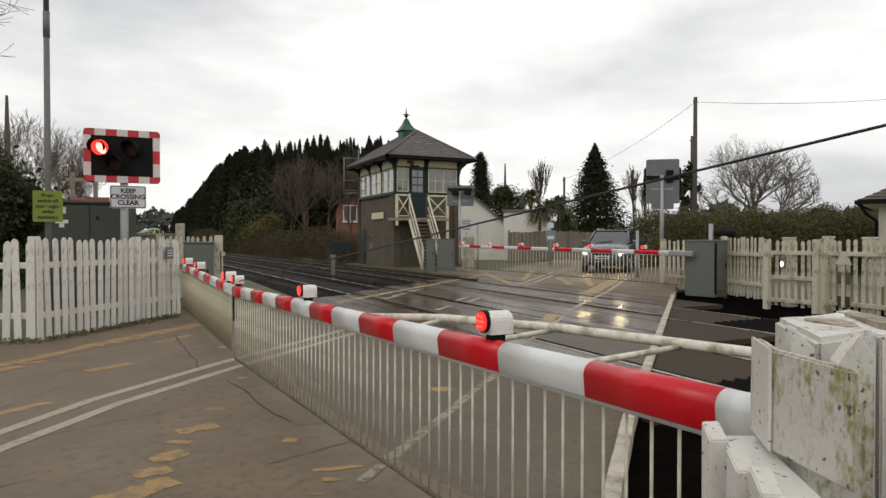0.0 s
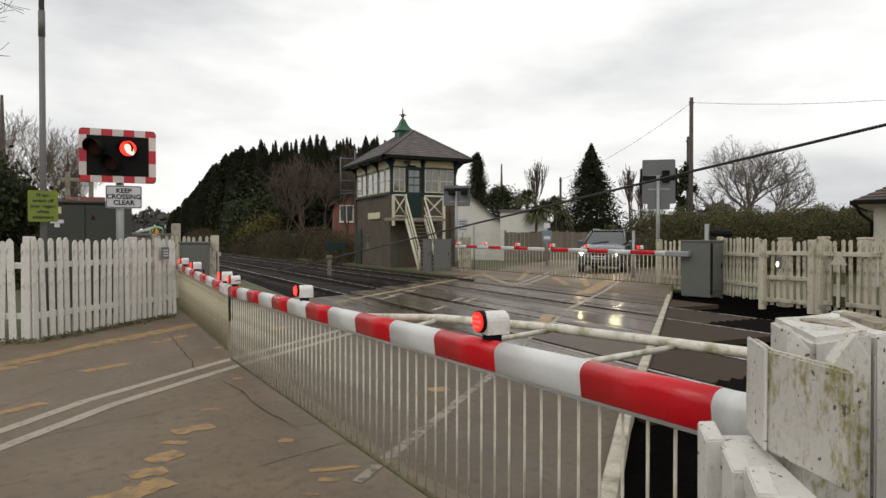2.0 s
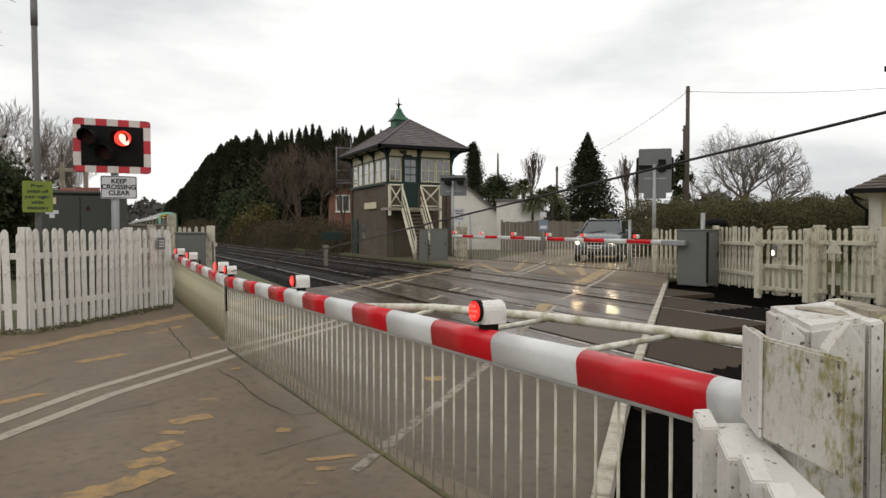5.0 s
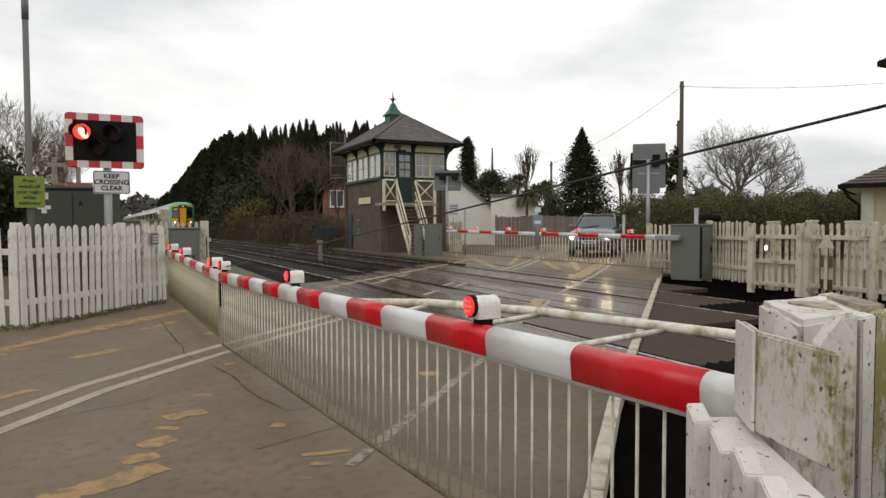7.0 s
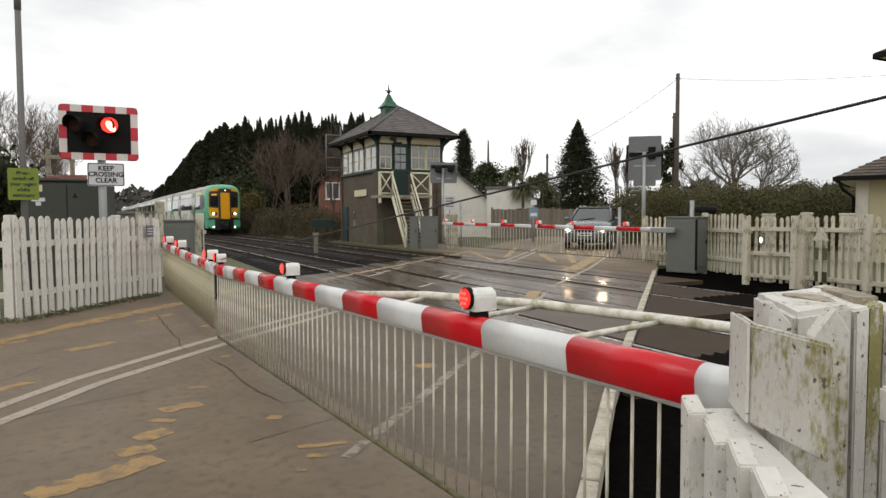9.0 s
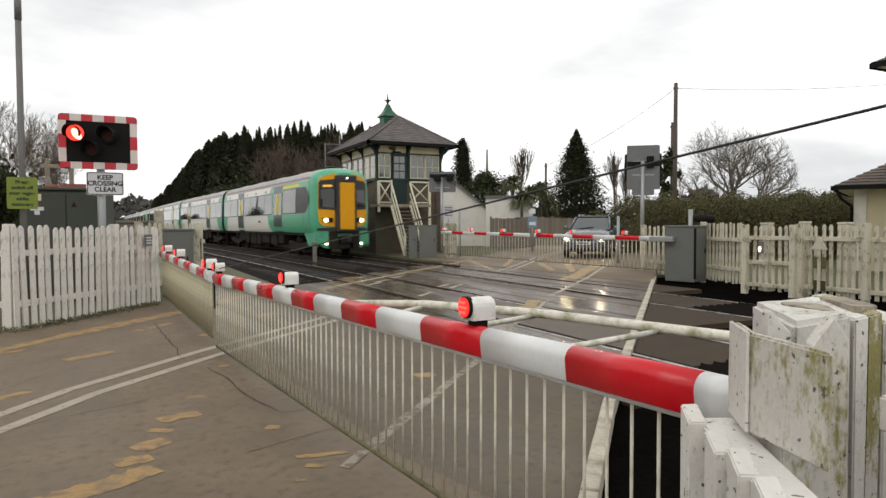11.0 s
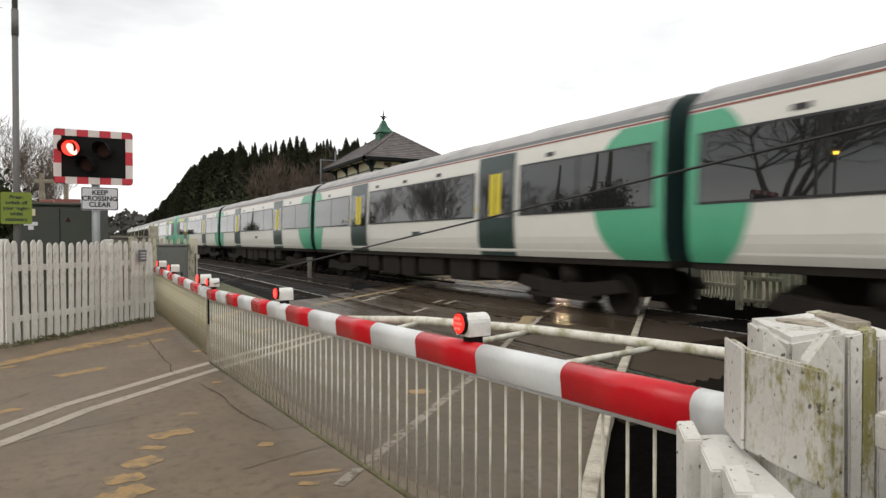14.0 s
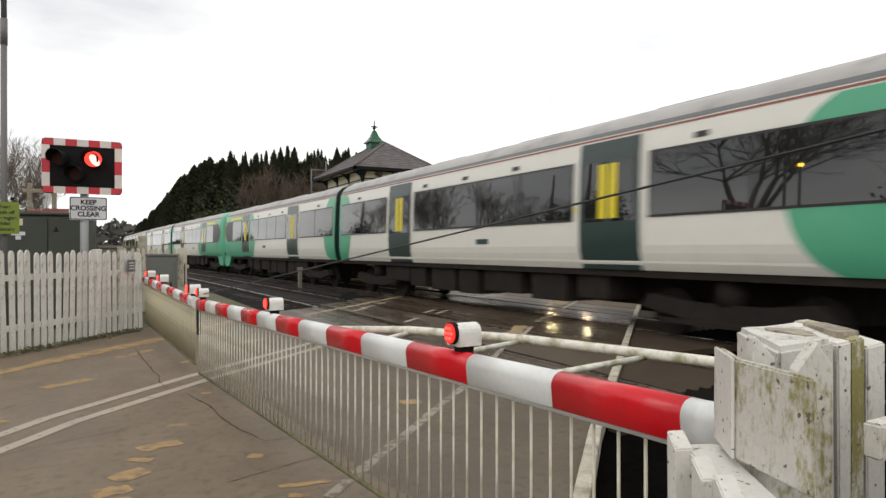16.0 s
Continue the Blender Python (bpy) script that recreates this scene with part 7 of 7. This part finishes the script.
def limb_mesh(name, h, seed, material, depth=6, spread=0.5, start=0.25, thick=0.16, fan=3, up=0.12, twig=0.008, shorten=(0.62, 0.86), dome=None):
    """Bare tree: trunk and forking limbs as tapered bars."""
    rng = random.Random(seed)
    vs, fs, marks = [], [], set()

    def bar(p, q, r0, r1, seg):
        d = (q - p).normalized()
        s = d.orthogonal().normalized()
        u = d.cross(s)
        b = len(vs)
        for c, r in ((p, r0), (q, r1)):
            for k in range(seg):
                a = 2 * math.pi * k / seg
                vs.append(c + r * (math.cos(a) * s + math.sin(a) * u))
        for k in range(seg):
            fs.append((b + k, b + (k + 1) % seg, b + seg + (k + 1) % seg, b + seg + k))

    def grow(p, d, ln, r, lev):
        seg = 7 if lev < 2 else (5 if lev < 4 else 3)
        n = 3 if lev < 4 else 2
        for i in range(n):
            q = p + d * ln / n
            r2 = max(twig, r * (1 - 0.3 / n))
            f0 = len(fs)
            bar(p, q, r, r2, seg)
            if lev < 2:
                marks.update(range(f0, len(fs)))
            p, r = q, r2
            d = (d + Vector((rng.gauss(0, 0.12), rng.gauss(0, 0.12), rng.gauss(0.02, 0.08)))).normalized()
            if lev >= 2 and lev < depth and rng.random() < 0.6:
                dd = (d + Vector((rng.gauss(0, spread), rng.gauss(0, spread), rng.gauss(up, 0.3)))).normalized()
                grow(p, dd, ln * rng.uniform(0.45, 0.7), r * 0.5, lev + 1)
        if lev < depth:
            for _ in range(fan if lev < 3 else 2):
                dd = (d + Vector((rng.gauss(0, spread), rng.gauss(0, spread), rng.gauss(up, 0.25)))).normalized()
                grow(p, dd, ln * rng.uniform(*shorten), r * rng.uniform(0.55, 0.75), lev + 1)
    grow(Vector((0, 0, -0.2)), Vector((0, 0, 1)), h * start, thick, 0)
    top = max(v.z for v in vs)
    k = h / top
    vs = [(v.x * k, v.y * k, v.z * k) for v in vs]
    if dome:   # keep the crown inside a rounded outline: centre height, half width, half height
        cz, rw, rh = dome
        for i, (x, y, z) in enumerate(vs):
            q = math.sqrt((x / rw) ** 2 + (y / rw) ** 2 + ((z - cz) / rh) ** 2)
            if q > 1.0 and z > 2.0:
                f = (1.0 + 0.45 * (1 - 1.0 / q)) / q
                vs[i] = (x * f, y * f, cz + (z - cz) * f)
    thick_f = [f for i, f in enumerate(fs) if i in marks]
    thin_f = [f for i, f in enumerate(fs) if i not in marks]

    def only(nm, sel):
        use = sorted({i for f in sel for i in f})
        at_ = {o: i for i, o in enumerate(use)}
        return raw(nm, [vs[i] for i in use], [tuple(at_[i] for i in f) for f in sel], material)
    return only("trunk", thick_f), only("crown", thin_f)


def bush_mesh(name, lx, ly, h, n, leaf, material, seed, ragged=0.3):
    """A mass of leaves with an uneven top, standing on the ground."""
    rng = np.random.default_rng(seed)
    ph = rng.uniform(0, 6.28, 8)
    x = rng.uniform(-lx / 2, lx / 2, n)
    y = rng.uniform(-ly / 2, ly / 2, n)
    top = h * (1 - ragged * 0.5 + ragged * (0.4 * np.sin(x * 1.7 + ph[0]) + 0.3 * np.sin(x * 4.1 + ph[1] + y) + 0.3 * np.sin(y * 2.3 + ph[2])))
    edge = np.minimum(1, 2.2 * (1 - np.abs(2 * x / lx) ** 3)) * np.minimum(1, 2.2 * (1 - np.abs(2 * y / ly) ** 3))
    z = top * np.maximum(0.08, edge) * rng.uniform(0, 1, n) ** 0.45 + rng.normal(0, 0.07, n)
    return leaf_cloud(name, np.stack([x, y, np.maximum(0.02, z)], 1), leaf, material, rng)


def ball_crown(name, h0, h1, r, n, leaf, material, seed):
    rng = np.random.default_rng(seed)
    pts = []
    for _ in range(26):
        a, f = rng.uniform(0, 6.28), rng.uniform(0, 1)
        rr = r * math.sin(math.pi * (0.18 + 0.75 * f)) * rng.uniform(0.3, 0.95)
        c = np.array([rr * math.cos(a), rr * math.sin(a), h0 + (h1 - h0) * f])
        pts.append(c + rng.normal(0, r * 0.2, (n // 26, 3)))
    p = np.concatenate(pts)
    p[:, 2] = np.maximum(p[:, 2], 0.1)
    return leaf_cloud(name, p, leaf, material, rng)


def far_point(bearing, depth):
    """Ground place at a bearing (degrees right of the line's direction) and a distance along it."""
    a = radians(bearing)
    return depth * math.sin(a), depth * math.cos(a)


def tree(name, m, label, cat, group, *parts_):
    t = thing(name, m, label, cat, group)
    for nm, me in parts_:
        part(nm, me, None, t)
    return t


def build_trees():
    trunk = mesh_of(tube([(0, 0, -0.3), (0, 0, 0.7)], [1.0, 0.8], 10), "trunk", BARK)
    tall = mesh_of(tube([(0, 0, -0.3), (0, 0, 4), (0, 0, 9.0)], [0.28, 0.2, 0.06], 9), "trunk", BARK)
    crowns = [conifer_mesh(12.5, 2.7, 11 + k, 22000, 0.13) for k in range(4)]
    spires = [conifer_mesh(12.5, 3.6, 21 + k, 18000, 0.11, 1.15) for k in range(3)]
    rng = random.Random(17)
    # the dark conifer belt that follows the line
    belt = []
    for k in range(190):
        f = k / 189
        b = 2.9 + 17.0 * f + rng.uniform(-0.5, 0.5)
        d = 128 - 58 * f ** 0.6 + rng.uniform(-4, 6)
        rise = np.interp(b, (2.9, 4.3, 5.05, 6.0, 7.1, 8.0, 10.0, 14.0, 20.0), (2.2, 3.7, 4.95, 6.05, 6.9, 7.45, 7.75, 7.9, 8.25))
        h = (1.77 + d * math.tan(radians(rise))) * rng.uniform(0.90, 1.0 if b < 9.5 else 1.05)
        belt.append((b, d, h))
    for b, d, h in belt:
        x, y = far_point(b, d)
        s = max(0.3, h / 12.5)
        spiky = b > 9.5
        wide = rng.uniform(0.5, 0.8) if spiky else rng.uniform(0.95, 1.25)
        s *= rng.uniform(0.9, 1.04) if spiky else 1.0
        t = tree("conifer", Matrix(), "dark evergreen conifer in a dense belt beside the railway", "tree", "conifer belt",
                 ("trunk", tall), ("crown", spires[rng.randrange(3)] if spiky and rng.random() < 0.55 else crowns[rng.randrange(4)]))
        t.matrix_basis = pose(x, y, -0.3, 0, 0, rng.uniform(0, 360)) @ Matrix.Diagonal((s * wide, s * wide, s, 1))
    under = bush_mesh("understorey", 30, 6, 8.2, 40000, 0.22, CONIFER, 31, 0.4)
    for b, d, rz, s in ((7.5, 108, 78, 1.0), (11.5, 94, 62, 1.1), (16.0, 84, 50, 1.1), (19.5, 80, 30, 1.0)):
        x, y = far_point(b, d)
        o = new("understorey", under)
        o.matrix_basis = pose(x, y, -0.3, 0, 0, rz) @ Matrix.Scale(s, 4)
        tagged(o, "dense dark undergrowth beneath the conifers", "undergrowth", kind="stuff")
    # lineside scrub: bramble, bushes and bare saplings
    scrub = bush_mesh("scrub", 14, 3.2, 2.2, 42000, 0.05, SCRUB, 41, 0.5)
    for x, y, rz, s in ((12.9, 45, 90, 0.9), (11.3, 57, 92, 1.0), (10.4, 69, 93, 1.05), (9.6, 81, 93, 1.15), (8.7, 95, 93, 1.25), (13.2, 52, 90, 1.1)):
        o = new("scrub", scrub)
        o.matrix_basis = pose(x, y, -0.32, 0, 0, rz) @ Matrix.Scale(s, 4)
        tagged(o, "brown dead bramble and scrub beside the line", "scrub", kind="stuff")
    greenb = ball_crown("leaves", 0.2, 3.6, 2.0, 11000, 0.10, EVERGREEN, 51)
    gorse = ball_crown("leaves", 0.1, 2.6, 1.8, 10000, 0.09, GORSE, 52)
    for x, y, s, me, lab in ((11.0, 73.0, 1.5, greenb, "dark green evergreen bush beside the line"), (11.2, 65.0, 1.35, gorse, "yellow-green shrub beside the line"),
                             (12.4, 70.0, 1.55, greenb, "dark green evergreen bush beside the line"), (10.8, 78.0, 1.3, greenb, "dark green evergreen bush beside the line")):
        t = tree("shrub", Matrix(), lab, "shrub", "lineside shrubs", ("foliage", me))
        t.matrix_basis = pose(x, y, -0.3) @ Matrix.Scale(s, 4)
    sap = [limb_mesh("branches", 7.0, 60 + k, TWIG, 5, 0.45, 0.3, 0.10, 3, 0.35, 0.012) for k in range(2)]
    for k, (x, y, s) in enumerate(((14.0, 52, 1.15), (14.9, 49, 1.3), (13.6, 57, 1.3), (13.0, 63, 1.1), (16.2, 48, 1.2), (14.2, 60, 1.4))):
        t = tree("bare_sapling", Matrix(), "leafless brown sapling in the lineside scrub", "tree", "lineside saplings", ("trunk", sap[k % 2][0]), ("crown", sap[k % 2][1]))
        t.matrix_basis = pose(x, y, -0.3, 0, 0, 70 * k) @ Matrix.Scale(s, 4)
    # bare trees and evergreens behind the white fence
    bare = [limb_mesh("branches", 8.5, 70 + k, TWIG_RED, 6, 0.42, 0.26, 0.12, 3, 0.28, 0.006) for k in range(2)]
    for k, (b, d, s) in enumerate(((-9.8, 31, 0.7), (-7.2, 34, 0.86), (-5.4, 36, 0.80), (-12.5, 30, 0.66), (-6.2, 42, 0.92), (-8.4, 38, 0.9), (-3.8, 46, 0.88))):
        x, y = far_point(b, d)
        t = tree("bare_tree", Matrix(), "leafless winter tree with fine reddish-brown twigs", "tree", "bare trees by the fence", ("trunk", bare[k % 2][0]), ("crown", bare[k % 2][1]))
        t.matrix_basis = pose(x, y, -0.1, 0, 0, 50 * k) @ Matrix.Scale(s, 4)
    ivy = ball_crown("leaves", 0.1, 5.2, 2.3, 16000, 0.10, EVERGREEN, 55)
    for b, d, s in ((-10.4, 24, 0.80), (-8.6, 26, 0.72), (-13.5, 25, 0.95), (-4.5, 50, 0.8), (-1.6, 70, 0.7)):
        x, y = far_point(b, d)
        t = tree("evergreen_tree", Matrix(), "dark evergreen tree behind the cabinets", "tree", "evergreens by the fence", ("trunk", tall), ("crown", ivy))
        t.matrix_basis = pose(x, y, -0.3) @ Matrix.Scale(s, 4)
    # dark garden trees along the near side of the road, mirrored in the carriage windows
    for b, d, s in ((-53, 25, 1.7), (-60, 24, 1.7), (-67, 25, 1.8), (-75, 26, 1.8), (-84, 27, 1.7), (-94, 28, 1.7)):
        x, y = far_point(b, d)
        t = tree("evergreen_tree", Matrix(), "dark evergreen garden tree beside the road", "tree", "evergreens by the road", ("trunk", tall), ("crown", ivy))
        t.matrix_basis = pose(x, y, -0.3, 0, 0, 37 * b) @ Matrix.Scale(s, 4)
    # one overhanging branch from a tree beside the camera's side of the road
    big = limb_mesh("branches", 10.5, 91, TWIG_RED, 6, 0.6, 0.22, 0.2, 4, 0.0, 0.005)
    t = tree("bare_tree", Matrix(), "leafless tree with spreading twigs over the fence", "tree", "bare trees by the fence", ("trunk", big[0]), ("crown", big[1]))
    t.matrix_basis = pose(-7.3, 17.2, 0.3, 0, 0, 40)
    # far side garden trees
    con2 = conifer_mesh(9.3, 4.6, 81, 40000, 0.10, 1.05)
    x, y = far_point(37.95, 56)
    t = tree("conifer", Matrix(), "tall dark garden conifer", "tree", "garden conifers", ("trunk", tall), ("crown", con2))
    t.matrix_basis = pose(x, y, -0.3)
    con3 = conifer_mesh(9.9, 1.35, 82, 20000, 0.10, 0.45)
    x, y = far_point(28.25, 64)
    t = tree("conifer", Matrix(), "slim dark cypress beside the cottage", "tree", "garden conifers", ("trunk", tall), ("crown", con3))
    t.matrix_basis = pose(x, y, -0.3)
    rnd = ball_crown("leaves", 2.6, 6.0, 2.2, 11000, 0.12, EVERGREEN, 57)
    x, y = far_point(24.95 + 5.4, 62)
    t = tree("garden_tree", Matrix(), "round dark evergreen tree behind the cottage", "tree", "garden trees", ("trunk", tall), ("crown", rnd))
    t.matrix_basis = pose(x, y, -0.3) @ Matrix.Diagonal((1.0, 1.0, 0.98, 1))
    pop = limb_mesh("branches", 9.5, 83, TWIG, 5, 0.16, 0.2, 0.14, 3, 0.9, 0.012)
    for b, d, s in ((24.95 + 8.3, 66, 1.05), (24.95 + 15.9, 62, 0.9), (24.95 + 16.8, 66, 0.8), (24.95 + 6.6, 70, 0.75)):
        x, y = far_point(b, d)
        t = tree("bare_tree", Matrix(), "leafless upright garden tree", "tree", "garden trees", ("trunk", pop[0]), ("crown", pop[1]))
        t.matrix_basis = pose(x, y, -0.3, 0, 0, b * 30) @ Matrix.Scale(s, 4)
    # palm-like cordylines
    rng2 = np.random.default_rng(95)
    vs, fs = [], []
    for k in range(420):
        a, e = rng2.uniform(0, 6.28), rng2.uniform(-0.5, 1.3)
        d = np.array([math.cos(a) * math.cos(e), math.sin(a) * math.cos(e), math.sin(e)])
        sd = np.array([-math.sin(a), math.cos(a), 0]) * 0.035
        ln = rng2.uniform(0.8, 1.35)
        m1, m2 = d * ln * 0.6, d * ln + np.array([0, 0, -0.35 * ln])
        b = len(vs)
        vs += [-sd, sd, m1 + sd, m1 - sd, m2]
        fs += [(b, b + 1, b + 2, b + 3), (b + 3, b + 2, b + 4)]
    head = raw("frond_head", vs, fs, PALM)
    for b, d, h in ((24.95 + 7.6, 47, 4.4), (24.95 + 9.2, 46, 3.6), (24.95 + 10.0, 47, 3.9), (24.95 + 8.4, 45, 3.2), (24.95 + 10.6, 49, 3.0)):
        x, y = far_point(b, d)
        t = thing("cordyline", pose(x, y, -0.1), "shaggy green-brown cordyline palm in a garden", "palm", "garden palms")
        part("trunk", tube([(0, 0, -0.2), (0, 0, h)], [0.16, 0.1], 8), BARK, t)
        o = part("frond_head", head, PALM, t)
        o.matrix_basis = pose(0, 0, h, 0, 0, h * 90)
    # hedges
    hedge = bush_mesh("hedge", 12, 3, 3.2, 70000, 0.042, HEDGE, 61, 0.18)
    for b, d, rz, s in ((24.95 + 24.0, 34, -48, 0.92), (24.95 + 26.5, 32, -52, 0.88), (24.95 + 31, 34, -56, 0.88), (24.95 + 36, 34, -60, 0.9)):
        x, y = far_point(b, d)
        o = new("hedge", hedge)
        o.matrix_basis = pose(x, y, -0.05, 0, 0, rz) @ Matrix.Scale(s, 4)
        tagged(o, "tall tangled winter hedge behind the far fence", "hedge", kind="stuff")
    low = bush_mesh("hedge", 10, 3, 1.6, 20000, 0.06, HEDGE, 63, 0.4)
    for b, d, rz, s in ((24.95 + 16.5, 46, -30, 1.3), (24.95 + 12.5, 50, -20, 1.3)):
        x, y = far_point(b, d)
        o = new("hedge", low)
        o.matrix_basis = pose(x, y, -0.05, 0, 0, rz) @ Matrix.Scale(s, 4)
        tagged(o, "reddish-brown garden hedge along the far road", "hedge", kind="stuff")
    oak = limb_mesh("branches", 10.5, 146, TWIG_PALE, 6, 0.54, 0.17, 0.26, 4, 0.14, 0.007, (0.68, 0.86), (5.0, 4.0, 4.7))
    x, y = far_point(50.2, 55)
    t = tree("bare_tree", Matrix(), "broad leafless oak behind the hedge", "tree", "bare field trees", ("trunk", oak[0]), ("crown", oak[1]))
    t.matrix_basis = pose(x, y, -1.0, 0, 0, -50) @ Matrix.Diagonal((1.08, 1.08, 1.06, 1))
    ivyp = ball_crown("leaves", 2.0, 6.4, 0.75, 3000, 0.13, EVERGREEN, 98)
    t = tree("ivy", pose(32.5, 31.9, -0.1), "dark ivy growing over the shorter pole", "ivy", "", ("foliage", ivyp))
    # distant wooded rise
    rng3 = np.random.default_rng(99)
    n = 16000
    bb = np.radians(rng3.uniform(-40, 95, n))
    d = rng3.uniform(300, 360, n)
    hh = (9 + 4 * np.sin(bb * 9) + 2.5 * np.sin(bb * 31 + 1) + 2 * np.sin(bb * 77)) * rng3.uniform(0, 1, n) ** 0.6
    pts = np.stack([d * np.sin(bb), d * np.cos(bb), hh], 1)
    o = new("far_woods", leaf_cloud("far_woods", pts, 2.2, FARWOOD, rng3))
    tagged(o, "distant bare woods along the horizon", "woods", kind="stuff")
    # grass tufts along the foot of the near fence
    rng4 = np.random.default_rng(7)
    n = 2400
    t = rng4.uniform(0, 1, n)
    ax, ay, bx_, by = -5.0, 11.45, -1.25, 10.85
    seg = t < 0.55
    u = np.where(seg, t / 0.55, (t - 0.55) / 0.45)
    x = np.where(seg, ax + (bx_ - ax) * u, -1.25 + 1.9 * u) + rng4.normal(0, 0.05, n)
    y = np.where(seg, ay + (by - ay) * u, 10.85 + 2.5 * u) + rng4.normal(0, 0.09, n) - 0.05
    o = new("grass", leaf_cloud("grass", np.stack([x, y, rng4.uniform(0, 0.06, n)], 1), 0.022, GRASS_BLADE, rng4))
    tagged(o, "short ragged grass and weeds along the fence foot", "grass", kind="stuff")


GRASS_BLADE = mat("grass_blade", (0.11, 0.11, 0.052), 0.8, vary=0.3, island=0.5, bump=0)

build_ground()
build_markings()
build_barriers()
build_fences()
build_near_corner()
build_signals()
build_signal_box()
build_houses()
build_car()
TRAIN = build_train()
build_trees()

# the lamp that is lit, changing sides in the near crossing signal
FLASH = thing("flashing_lamp", SIGNAL_POSE @ pose(-0.34, -0.19, 3.02), "lit red flashing lamp of the crossing signal", "signal lamp")
part("lit_lens", disc(0.13, 0.012), WIG_RIM, FLASH)
part("hot_spot", disc(0.082, 0.012, m=Matrix.Translation((0.02, -0.006, -0.02)) @ Matrix.Rotation(radians(-35), 4, "Y") @ Matrix.Diagonal((0.75, 1, 1.3, 1))), WIG_GLOW, FLASH, "bright centre of the lens")


def motions():
    # train
    ts = [k * 0.5 for k in range(33)]

    def front_at(t):
        for (t0, s0), (t1, s1) in zip(FRONT, FRONT[1:]):
            if t <= t1:
                return s0 + (s1 - s0) * (t - t0) / (t1 - t0)
        return FRONT[-1][1]
    smooth = {t: sum(front_at(min(16, max(0, t + d))) for d in (-0.25, 0, 0.25)) / 3 if 0.3 < t < 15.7 else front_at(t) for t in ts}
    for k, (car, flip) in enumerate(TRAIN):
        walk(car, [(t, car_pose(smooth[t] + PITCH * k, flip)) for t in ts])
    # flashing lamp swaps sides every 0.391 s
    left, right = SIGNAL_POSE @ pose(-0.34, -0.19, 3.02), SIGNAL_POSE @ pose(0.16, -0.19, 3.02)
    rows, here, t = [(0.0, left)], left, 0.195
    while t < 15.95:
        there = right if here is left else left
        snap = round(t * FPS)
        rows += [((snap - 1) / FPS, here), (snap / FPS, there)]
        here = there
        t += 0.391
    rows.append((16.0, here))
    walk(FLASH, rows)


motions()
